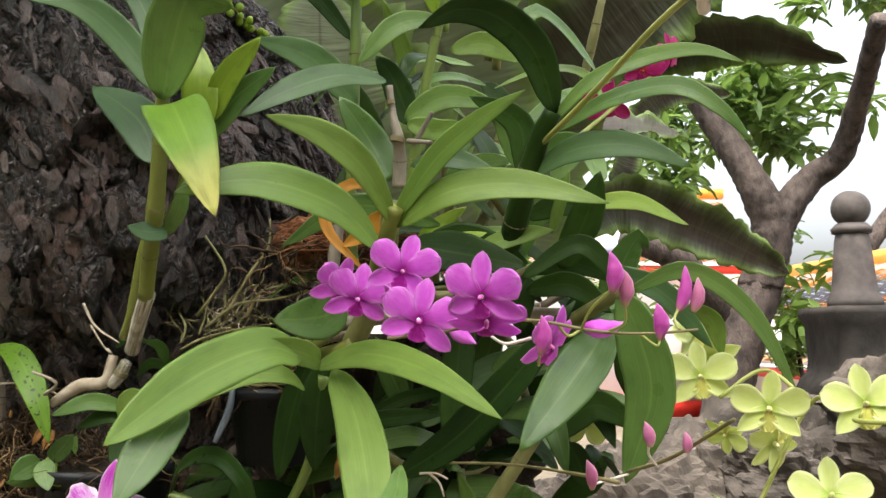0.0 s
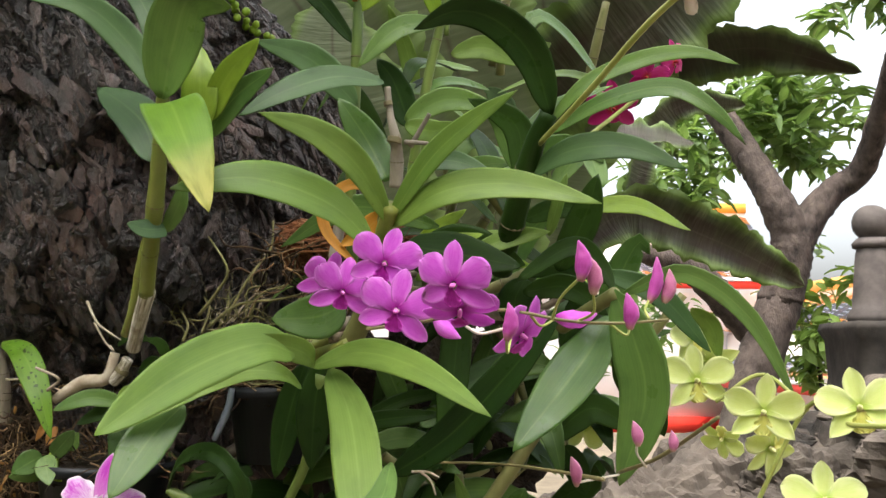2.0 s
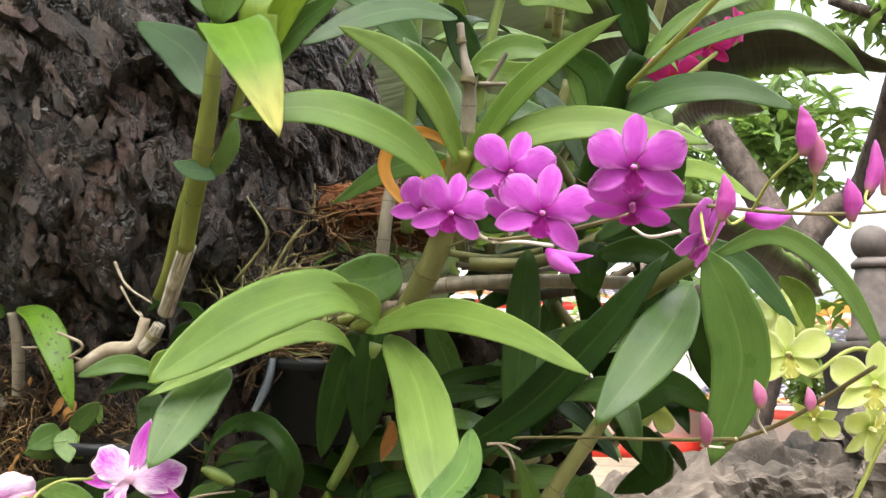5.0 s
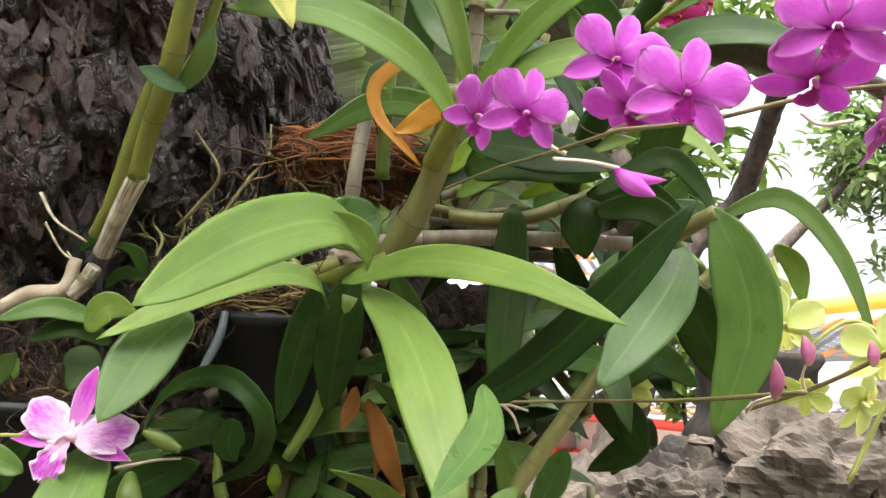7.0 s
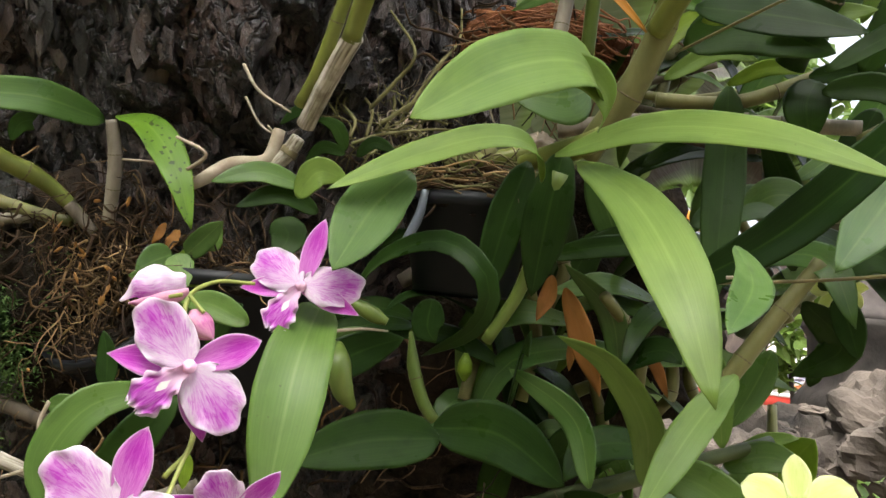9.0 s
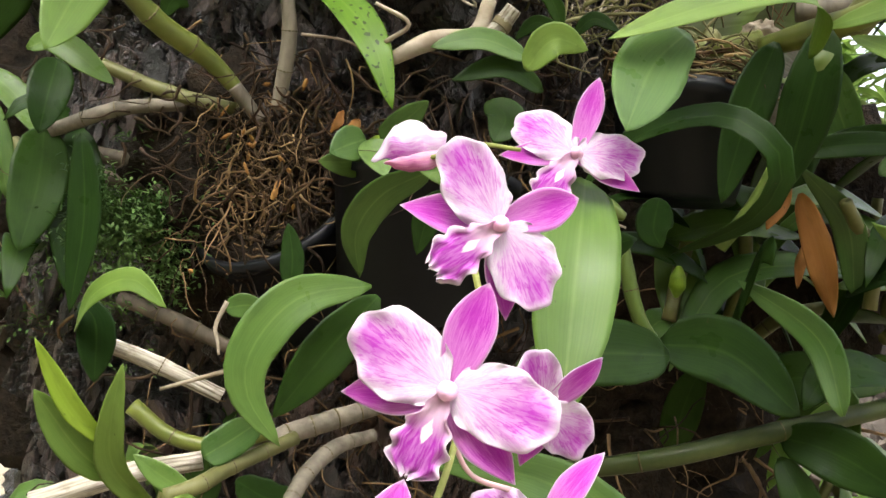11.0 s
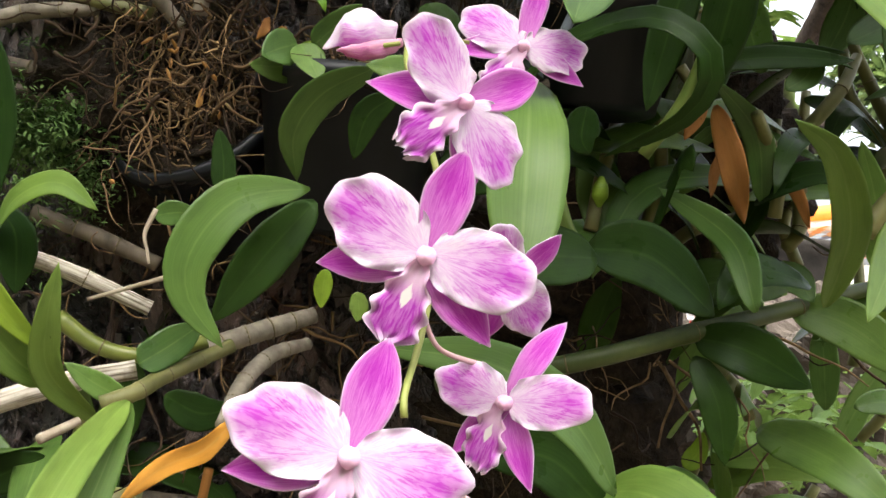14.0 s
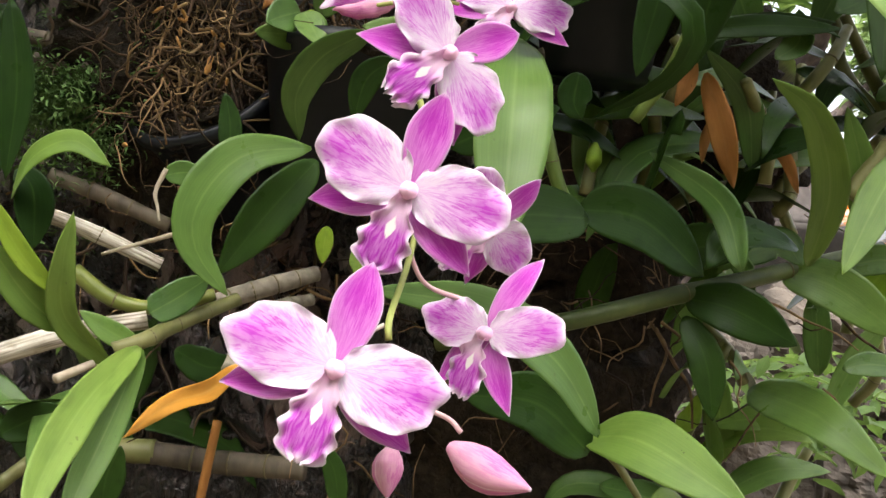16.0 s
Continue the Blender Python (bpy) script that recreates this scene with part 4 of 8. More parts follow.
light_screen_hedge((0.0, -4.6, 0.0), (0.0, -4.6, 2.3), (6.5, 1.0, 2.9), 8, "tall dense green hedge added behind to block sky light")
light_screen_hedge((-5.6, 0.5, 0.0), (-5.6, 0.5, 2.3), (1.0, 5.0, 2.9), 13, "tall dense green hedge added at the left to block sky light")

undergrowth = thing("shrub", (0.851, 2.300, 0.586), "bright green low shrub below the orchids", "shrub")
tube(undergrowth, "stem", BARK_FAR, [(0.903, 2.300, 0.057), (0.838, 2.300, 0.719)], (0.015, 0.01), n=8, sides=8)
tagged(part("crown", leaf_cards(33, 240, (0.794, 2.200, 0.826), (0.36, 0.22, 0.13), 0.07, 0.032, 26), FOLIAGE, undergrowth), kind="stuff")

fork_tree = thing("tree", (2.0, 5.6, 0.0), "pruned tree with grey forked branches", "tree")
tube(fork_tree, "trunk", BARK_FAR, [(1.72, 5.6, 0.0), (1.707, 5.600, 0.789), (1.874, 5.600, 1.436), (2.012, 5.600, 1.785), (2.110, 5.600, 2.200)], (0.17, 0.155, 0.14, 0.13, 0.05), n=60, sides=22, rough=0.06)
tube(fork_tree, "limb", BARK_FAR, [(1.960, 5.600, 1.680), (2.090, 5.600, 2.080), (2.307, 5.600, 2.373), (2.468, 5.500, 2.516), (2.474, 5.200, 2.829), (2.413, 4.800, 3.135)], (0.125, 0.112, 0.085, 0.072, 0.062, 0.058), n=60, sides=18, rough=0.07)
tube(fork_tree, "limb", BARK_FAR, [(1.980, 5.600, 1.700), (2.060, 5.600, 2.060), (1.951, 5.600, 2.356), (1.817, 5.700, 2.670), (1.632, 5.800, 3.038)], (0.13, 0.125, 0.10, 0.09, 0.085), n=60, sides=18, rough=0.07)
tube(fork_tree, "limb", BARK_FAR, [(1.906, 5.700, 1.437), (1.573, 5.600, 1.768), (1.378, 5.500, 1.899), (1.085, 5.400, 1.976)], (0.10, 0.10, 0.085, 0.06), n=40, sides=16, rough=0.07)
tagged(part("crown", leaf_cards(5, 420, (2.366, 6.600, 3.157), (0.56, 0.4, 0.36), 0.20, 0.075, 22), FOLIAGE, fork_tree), kind="stuff")
tagged(part("foliage", leaf_cards(6, 200, (1.782, 6.600, 2.832), (0.40, 0.3, 0.35), 0.19, 0.07, 12), FOLIAGE, fork_tree), kind="stuff")

tagged(part("foliage", leaf_cards(14, 260, (2.230, 6.000, 2.936), (0.34, 0.25, 0.34), 0.20, 0.075, 14), FOLIAGE, fork_tree), kind="stuff")
tagged(part("foliage", leaf_cards(15, 130, (1.62, 6.100, 2.50), (0.30, 0.25, 0.24), 0.17, 0.065, 12), FOLIAGE, fork_tree), kind="stuff")

overhang = thing("tree", (5.6, 6.4, 0.0), "leafy tree whose upper branches hang into view", "tree")
tube(overhang, "trunk", BARK_FAR, [(5.6, 6.4, 0.0), (5.4, 6.3, 1.8), (4.2, 5.9, 3.3), (2.2, 5.2, 3.6)], (0.14, 0.12, 0.08, 0.03), n=20, sides=12)
tagged(part("crown", leaf_cards(8, 700, (2.111, 5.400, 4.142), (1.5, 0.8, 0.36), 0.19, 0.07, 22), FOLIAGE, overhang), kind="stuff")
tagged(part("foliage", leaf_cards(9, 120, (2.612, 5.400, 3.576), (0.3, 0.3, 0.2), 0.19, 0.07, 8), FOLIAGE, overhang), kind="stuff")

shrub = thing("shrub", (2.7, 6.4, 0.0), "green shrub growing between tree and stone plinth", "shrub")
tube(shrub, "stem", BARK_FAR, [(2.7, 6.4, 0.0), (2.520, 6.400, 1.210), (2.502, 6.400, 1.604)], (0.03, 0.02, 0.012), n=12, sides=8)
tagged(part("crown", leaf_cards(10, 300, (2.504, 6.400, 1.644), (0.34, 0.3, 0.40), 0.15, 0.07, 16), LEAF_BRIGHT, shrub), kind="stuff")
tagged(part("foliage", leaf_cards(11, 300, (1.307, 6.400, 1.604), (0.6, 0.4, 0.45), 0.11, 0.05, 16), FOLIAGE, shrub), kind="stuff")

far_tree = thing("tree", (6.0, 17.5, 0.0), "distant round-headed leafy tree behind the temple", "tree")
tube(far_tree, "trunk", BARK_FAR, [(8.6, 18.5, 0.0), (8.6, 18.5, 3.0), (12.024, 18.500, 6.956)], (0.22, 0.18, 0.08), n=12, sides=10)
tagged(part("crown", leaf_cards(12, 2600, (12.448, 18.500, 6.872), (1.5, 1.2, 1.75), 0.34, 0.15, 60), FOLIAGE_FAR_HAZE, far_tree), kind="stuff")


# ---- bird's-nest ferns ----
def frond_data(points, width, normal, wave=0.10, n=60, seed=0, sag=0.18, tip=0.5):
    pts = spline(points, n)
    tang, side, norm = frames_along(pts, normal)
    cross = np.linspace(-1, 1, 13)
    rng = random.Random(seed)
    ph, ph2 = rng.uniform(0, 6), rng.uniform(0, 6)
    verts, uvs, faces = [], [], []
    for face in (1, -1):
        for i in range(n + 1):
            s = i / n
            w = width / 2 * (0.35 + 0.65 * math.sin(min(s / 0.45, 1) * math.pi / 2)) * (max(1 - ((s - 0.45) / 0.55) ** 2, 0.0) ** tip if s > 0.45 else 1)
            for c in cross:
                f = (n * 0.55) * s + (ph if c > 0 else ph2)
                frill = wave * width * (abs(c) ** 3) * math.sin(f * 1.15 + 2.0 * math.sin(f * 0.31)) * min(1.0, w / (0.2 * width))
                nick = 1 + 0.09 * abs(c) ** 3 * math.sin(f * 1.9 + 0.7) + 0.06 * abs(c) ** 3 * math.sin(f * 4.3)
                rib = 0.006 * width * math.sin(150 * s - 6 * abs(c)) * (1 - abs(c) ** 4)
                key = 0.012 * width * max(0.0, 1 - abs(c) * 5)
                verts.append(pts[i] + side[i] * c * w * nick + norm[i] * (sag * w * abs(c) ** 1.5 + frill + rib + key * face + face * 0.0007))
                uvs.append((0.5 + c / 2, s))
    k = len(cross)
    size = (n + 1) * k
    for i in range(n):
        for j in range(k - 1):
            a = i * k + j
            faces.append((a, a + k, a + k + 1, a + 1))
            faces.append((size + a, size + a + 1, size + a + k + 1, size + a + k))
        a, b = i * k, i * k + k - 1
        faces.append((a, size + a, size + a + k, a + k))
        faces.append((b, b + k, size + b + k, size + b))
    return verts, faces, uvs


nest_fern = thing("bird_nest_fern", (0.175, 2.200, 2.476), "large bird's-nest fern with long wavy-edged fronds", "fern")


def frond(points, width, normal, material, **shape):
    return part("frond", frond_data(points, width, normal, **shape), material, nest_fern)


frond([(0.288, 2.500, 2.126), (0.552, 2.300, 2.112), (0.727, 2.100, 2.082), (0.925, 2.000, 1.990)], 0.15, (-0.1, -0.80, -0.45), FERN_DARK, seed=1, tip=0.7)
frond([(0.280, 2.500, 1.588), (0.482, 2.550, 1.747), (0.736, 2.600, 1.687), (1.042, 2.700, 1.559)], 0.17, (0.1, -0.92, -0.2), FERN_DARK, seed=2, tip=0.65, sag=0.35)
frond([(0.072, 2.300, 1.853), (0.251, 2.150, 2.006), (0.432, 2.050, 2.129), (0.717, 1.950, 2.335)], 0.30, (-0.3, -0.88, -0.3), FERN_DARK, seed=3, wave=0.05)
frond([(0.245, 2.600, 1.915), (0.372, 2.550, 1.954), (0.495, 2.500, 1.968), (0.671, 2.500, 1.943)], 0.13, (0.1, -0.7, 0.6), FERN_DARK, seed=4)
frond([(0.054, 2.100, 1.553), (-0.175, 1.950, 1.883), (-0.339, 1.850, 2.084), (-0.544, 1.800, 2.357)], 0.36, (0.1, -0.95, -0.1), FERN, seed=5, wave=0.02)
frond([(0.138, 2.200, 1.506), (0.027, 2.050, 1.923), (-0.050, 1.950, 2.161), (-0.114, 1.900, 2.533)], 0.40, (0.0, -0.98, -0.1), FERN, seed=6, wave=0.02)
frond([(0.216, 2.300, 1.571), (0.241, 2.200, 1.962), (0.208, 2.100, 2.250), (0.236, 2.050, 2.622)], 0.36, (0.1, -0.97, -0.1), FERN, seed=7, wave=0.03)
frond([(-0.096, 1.950, 1.417), (-0.187, 1.850, 1.699), (-0.243, 1.800, 1.881), (-0.258, 1.800, 2.077)], 0.30, (0.1, -0.98, 0.1), FERN, seed=8, wave=0.02)
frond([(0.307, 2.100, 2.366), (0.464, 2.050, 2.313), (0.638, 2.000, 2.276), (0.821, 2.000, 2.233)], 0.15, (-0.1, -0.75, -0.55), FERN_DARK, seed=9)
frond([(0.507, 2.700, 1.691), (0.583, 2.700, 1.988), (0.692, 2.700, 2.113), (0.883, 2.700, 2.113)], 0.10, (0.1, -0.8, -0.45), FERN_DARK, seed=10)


# ---- stone plinth with its finial, and the rockery ----
def lathe_data(cx, cy, rows, sides=24, square=0.0):
    verts, faces = [], []
    for z, r in rows:
        for j in range(sides):
            a = 2 * math.pi * j / sides
            q = r * (1 - square + square / max(abs(math.cos(a)), abs(math.sin(a)))) if square else r
            verts.append((cx + q * math.cos(a), cy + q * math.sin(a), z + 0.004 * noise.noise(Vector((q * 9 * math.cos(a), q * 9 * math.sin(a), z * 9)))))
    for i in range(len(rows) - 1):
        for j in range(sides):
            a, b = i * sides + j, i * sides + (j + 1) % sides
            faces.append((a, b, b + sides, a + sides))
    faces.append(tuple(range(sides - 1, -1, -1)))
    faces.append(tuple((len(rows) - 1) * sides + j for j in range(sides)))
    return verts, faces, None


PX, PY = 2.40, 5.25
post = thing("stone_post", (PX, PY, 1.02), "grey carved stone post with a ball finial on a dark plinth", "stone post")
part("plinth", lathe_data(PX + 0.06, PY, [(1.02, 0.31), (1.06, 0.33), (1.14, 0.30), (1.18, 0.27), (1.24, 0.26), (1.46, 0.27), (1.52, 0.30), (1.56, 0.29)], 32, 0.85), DARK_STONE, post)
part("shaft", lathe_data(PX, PY, [(1.55, 0.16), (1.60, 0.165), (1.64, 0.135), (1.70, 0.13), (1.95, 0.105), (1.99, 0.095)], 8), POST_STONE, post)
part("collar", lathe_data(PX, PY, [(1.985, 0.085), (1.995, 0.11), (2.02, 0.115), (2.035, 0.10), (2.05, 0.085)], 24), POST_STONE, post)
part("ball_finial", lathe_data(PX, PY, [(2.045, 0.07)] + [(2.14 + 0.105 * -math.cos(a), 0.005 + 0.105 * math.sin(a)) for a in np.linspace(0.5, 3.1, 12)], 24), POST_STONE, post)


def boulder(centre, size, seed, material=STONE, rough=0.42):
    ob = part("boulder", blob_data(centre, size, seed, rough, 1.9, 80, 54, 0.12), material, None, smooth=False)
    return tagged(ob, "rough grey weathered rockery boulder with painted-in sunlit patches", "boulder", "rockery stones")


rng = random.Random(21)
for i, (bx, by, bz, sx, sy, sz) in enumerate([(1.55, 4.95, 0.45, 0.50, 0.35, 0.52), (2.15, 5.05, 0.5, 0.55, 0.38, 0.58), (2.75, 5.0, 0.48, 0.45, 0.36, 0.52), (3.3, 5.1, 0.42, 0.5, 0.4, 0.5),
                                              (1.95, 4.78, 0.25, 0.32, 0.22, 0.34), (2.5, 4.75, 0.22, 0.34, 0.22, 0.3), (1.72, 5.1, 0.86, 0.26, 0.2, 0.13), (2.35, 5.15, 0.95, 0.40, 0.26, 0.16), (2.95, 5.1, 0.9, 0.3, 0.24, 0.14)]):
    boulder((bx, by, bz), (sx, sy, sz), i + 1)
boulder((2.445, 4.720, 0.869), (0.50, 0.30, 0.40), 31)
boulder((3.026, 4.700, 0.951), (0.34, 0.28, 0.42), 32)
boulder((1.622, 4.550, 0.658), (0.30, 0.24, 0.26), 33)
boulder((0.960, 4.500, 0.380), (0.42, 0.28, 0.46), 34)
boulder((0.620, 4.650, 0.300), (0.34, 0.26, 0.36), 35)
boulder((1.280, 4.700, 0.460), (0.36, 0.26, 0.42), 36)


# ---- temple gallery in the distance ----
def slope_rows(start, along, inward, length, z0, z1, depth, rows, name, material, parent):
    """A tiled roof slope: one ribbed strip a course, each course overlapping the one below."""
    for r in range(rows):
        f0, f1 = r / rows, (r + 1.15) / rows
        verts, faces = [], []
        n = 64
        for k in range(n + 1):
            bump_up = 0.035 * abs(math.sin(k * math.pi / 2))
            for f, dz in ((f0, 0.06), (f1, 0.0)):
                p = np.array(start) + np.array(along) * length * k / n + np.array(inward) * depth * f
                verts.append((p[0], p[1], z0 + (z1 - z0) * f + dz + bump_up))
        for k in range(n):
            a = 2 * k
            faces.append((a, a + 2, a + 3, a + 1))
        part(name, (verts, faces, None), material, parent)


def gallery(start, along, inward, length, eave, label):
    """A temple gallery: white wall, red fascia and string course, two-tier roof banded orange, white and blue."""
    ob = thing("temple_gallery", start, label, "temple building")
    s, al, inn = np.array(start), np.array(along), np.array(inward)

    def band(name, material, out0, out1, z0, z1):
        v = []
        for a in (0, length):
            for o in (out0, out1):
                for z in (z0, z1):
                    v.append(tuple(s + al * a + inn * o + np.array([0, 0, z])))
        part(name, (v, [(0, 1, 3, 2), (4, 6, 7, 5), (0, 4, 5, 1), (2, 3, 7, 6), (0, 2, 6, 4), (1, 5, 7, 3)], None), material, ob)

    band("wall", WHITE_PLASTER, 0.55, 0.85, 0.0, eave + 0.8)
    band("base_course", RED_PAINT, 0.45, 0.87, 0.0, 0.3)
    band("fascia", RED_PAINT, -0.05, 0.12, eave - 0.13, eave)
    band("gutter", WHITE_PLASTER, -0.08, 0.10, eave + 0.003, eave + 0.05)
    slope_rows(s, al, inn, length, eave + 0.05, eave + 0.13, 0.18, 2, "tile_course", TILE_ORANGE, ob)
    slope_rows(s + inn * 0.18, al, inn, length, eave + 0.13, eave + 0.34, 0.5, 5, "tile_course", TILE_BLUE, ob)
    band("string_course", WHITE_PLASTER, 0.50, 0.92, eave + 0.36, eave + 0.48)
    slope_rows(s + inn * 0.45, al, inn, length, eave + 0.80, eave + 0.88, 0.16, 2, "tile_course", TILE_ORANGE, ob)
    slope_rows(s + inn * 0.61, al, inn, length, eave + 0.88, eave + 1.16, 0.45, 6, "tile_course", TILE_BLUE, ob)
    slope_rows(s + inn * 1.06, al, inn, length, eave + 1.16, eave + 1.34, 0.3, 4, "tile_course", TILE_ORANGE, ob)
    band("ridge", WHITE_PLASTER, 1.34, 1.60, eave + 1.34, eave + 1.47)
    band("ridge_cap", TILE_ORANGE, 1.30, 1.64, eave + 1.473, eave + 1.66)
    return ob


gallery((4.35, 17.0, 0.0), (0.10, -0.995, 0.0), (0.995, 0.10, 0.0), 13.0, 1.0, "temple gallery wing with banded orange and blue tiled roof")
gallery((-3.0, 16.2, 0.0), (1.0, 0.02, 0.0), (-0.02, 1.0, 0.0), 8.6, 2.75, "white temple gallery with red fascia and blue-tiled roof")


# ---- tall cane orchid in front of the trunk ----
tall = thing("orchid_plant", (-0.367, 0.990, 1.314), "tall cane orchid with broad green leaves, one tip yellowing", "orchid", "orchids on the trunk")
tube(tall, "cane", CANE, [(-0.302, 0.915, 1.397), (-0.292, 0.890, 1.426), (-0.274, 0.845, 1.460), (-0.259, 0.810, 1.521), (-0.253, 0.795, 1.588)], (0.0076, 0.0079, 0.0082, 0.0070, 0.0058), sides=12, knots=4, n=28)
tube(tall, "sheath", BLEACHED, [(-0.338, 0.985, 1.343), (-0.320, 0.950, 1.372), (-0.300, 0.913, 1.400)], (0.0077, 0.0080, 0.0080), sides=12, knots=1, label="grey papery cane sheath")
tube(tall, "sheath", BLEACHED, [(-0.361, 0.990, 1.305), (-0.350, 0.985, 1.317), (-0.342, 0.980, 1.330)], (0.0062, 0.0068, 0.0062), sides=12, label="grey papery cane sheath")
tube(tall, "pseudobulb", ROOT, [(-0.430, 1.000, 1.284), (-0.399, 1.000, 1.304), (-0.368, 0.990, 1.309), (-0.360, 0.990, 1.337)], (0.0048, 0.0074, 0.0069, 0.0053), sides=12, label="pale bare pseudobulb")
tube(tall, "cane", CANE, [(-0.344, 0.975, 1.357), (-0.327, 0.950, 1.385), (-0.309, 0.920, 1.438), (-0.294, 0.900, 1.487)], (0.0050, 0.0060, 0.0055, 0.0025), sides=10, knots=2)
tube(tall, "node_ring", NODE_DARK, [(-0.351, 0.985, 1.315), (-0.348, 0.985, 1.320)], (0.0078, 0.0078))
leaf(tall, LEAF, [(-0.252, 0.790, 1.568), (-0.239, 0.775, 1.614), (-0.219, 0.755, 1.650), (-0.177, 0.735, 1.633)], 0.052, (-0.19, -0.65, -0.74), fold=0.3)
leaf(tall, LEAF_BLUE, [(-0.258, 0.800, 1.577), (-0.291, 0.800, 1.625), (-0.332, 0.790, 1.658), (-0.388, 0.780, 1.663)], 0.030, (0.21, -0.98, 0.03))
leaf(tall, LEAF_BLUE, [(-0.257, 0.800, 1.589), (-0.278, 0.810, 1.658), (-0.309, 0.810, 1.695), (-0.363, 0.810, 1.727)], 0.022, (0.13, -0.98, 0.16))
leaf(tall, LEAF_BLUE, [(-0.265, 0.820, 1.515), (-0.285, 0.840, 1.555), (-0.316, 0.865, 1.583), (-0.355, 0.890, 1.609)], 0.045, (-0.16, -0.82, 0.55))
leaf(tall, LEAF_YELLOWING, [(-0.246, 0.790, 1.549), (-0.233, 0.755, 1.554), (-0.202, 0.715, 1.504), (-0.179, 0.700, 1.449)], 0.052, (0.18, -0.83, 0.53), shape=(0.3, 0.7))
leaf(tall, LEAF_LIME, [(-0.224, 0.810, 1.537), (-0.221, 0.800, 1.577), (-0.225, 0.810, 1.625)], 0.032, (0.20, -0.98, 0.00))
leaf(tall, LEAF_LIME, [(-0.214, 0.810, 1.553), (-0.198, 0.800, 1.589), (-0.164, 0.785, 1.624)], 0.025, (0.00, -0.94, -0.33))
leaf(tall, LEAF, [(-0.219, 0.820, 1.539), (-0.192, 0.810, 1.574), (-0.153, 0.800, 1.601)], 0.026, (-0.09, -0.97, -0.22))
leaf(tall, LEAF_BLUE, [(-0.262, 0.845, 1.456), (-0.275, 0.830, 1.453), (-0.290, 0.820, 1.457)], 0.022, (0.63, -0.67, 0.39), shape=(0.4, 0.8))
leaf(tall, LEAF, [(-0.264, 0.850, 1.453), (-0.249, 0.840, 1.477), (-0.244, 0.840, 1.503)], 0.017, (0.24, -0.93, -0.28))
tube(tall, "cane", CANE, [(-0.266, 0.860, 1.468), (-0.254, 0.855, 1.490), (-0.237, 0.840, 1.549)], (0.0040, 0.0046, 0.0040), sides=8)

# ---- cane orchid that bears the magenta spray ----
magenta_plant = thing("orchid_plant", (-0.123, 1.000, 1.411), "cane orchid with arching glossy leaves and magenta flowers", "orchid", "orchids on the trunk")
tube(magenta_plant, "cane", CANE_DULL, [(-0.103, 0.960, 1.336), (-0.076, 0.930, 1.385), (-0.059, 0.910, 1.432), (-0.051, 0.880, 1.488)], (0.0119, 0.0119, 0.0109, 0.0094), sides=14, knots=3, n=24)
tube(magenta_plant, "cane", CANE, [(-0.065, 0.900, 1.426), (-0.052, 0.850, 1.456), (-0.044, 0.830, 1.476)], (0.0094, 0.0089, 0.0078), sides=12)
tube(magenta_plant, "old_cane", SHEATH, [(-0.043, 0.870, 1.503), (-0.042, 0.860, 1.530), (-0.043, 0.850, 1.548), (-0.048, 0.850, 1.568), (-0.052, 0.850, 1.598)], (0.0067, 0.0067, 0.0050, 0.0034, 0.0034), sides=12, knots=4, n=28, label="leafless brown jointed stub")
tube(magenta_plant, "node_ring", NODE_DARK, [(-0.044, 0.847, 1.542), (-0.043, 0.847, 1.547)], (0.0072, 0.0072))
tube(magenta_plant, "node_ring", NODE_DARK, [(-0.050, 0.848, 1.579), (-0.051, 0.848, 1.583)], (0.0045, 0.0045))
tube(magenta_plant, "old_cane", SHEATH, [(-0.029, 0.860, 1.541), (-0.010, 0.850, 1.572)], (0.0025, 0.0022), sides=8)
tube(magenta_plant, "old_cane", SHEATH, [(-0.034, 0.860, 1.546), (-0.011, 0.840, 1.540)], (0.0025, 0.0019), sides=8)
leaf(magenta_plant, LEAF_BRIGHT, [(-0.058, 0.820, 1.436), (-0.095, 0.790, 1.471), (-0.160, 0.760, 1.489), (-0.224, 0.738, 1.475)], 0.041, (0.36, -0.86, 0.36))
leaf(magenta_plant, LEAF_BRIGHT, [(-0.046, 0.840, 1.463), (-0.070, 0.790, 1.504), (-0.100, 0.735, 1.523), (-0.139, 0.690, 1.528)], 0.030, (0.79, -0.58, -0.18))
leaf(magenta_plant, LEAF_BRIGHT, [(-0.046, 0.840, 1.466), (-0.007, 0.800, 1.515), (0.032, 0.765, 1.543), (0.068, 0.731, 1.560)], 0.024, (-0.63, -0.76, -0.13))
leaf(magenta_plant, LEAF_BRIGHT, [(-0.044, 0.840, 1.460), (0.006, 0.800, 1.486), (0.068, 0.780, 1.489), (0.143, 0.765, 1.470)], 0.031, (-0.22, -0.95, 0.22))
leaf(magenta_plant, LEAF, [(-0.051, 0.870, 1.509), (-0.075, 0.880, 1.554), (-0.104, 0.880, 1.596)], 0.036, (0.01, -0.99, 0.12))
leaf(magenta_plant, LEAF_BLUE, [(-0.055, 0.845, 1.601), (-0.098, 0.830, 1.602), (-0.143, 0.810, 1.582), (-0.184, 0.800, 1.555)], 0.029, (0.15, -0.94, 0.32))
leaf(magenta_plant, LEAF_BLUE, [(-0.091, 0.930, 1.602), (-0.140, 0.920, 1.649), (-0.197, 0.910, 1.666)], 0.034, (0.15, -0.99, -0.07))
leaf(magenta_plant, LEAF_BRIGHT, [(-0.035, 0.870, 1.566), (-0.006, 0.860, 1.557), (0.015, 0.850, 1.563)], 0.023, (-0.37, -0.93, -0.03))
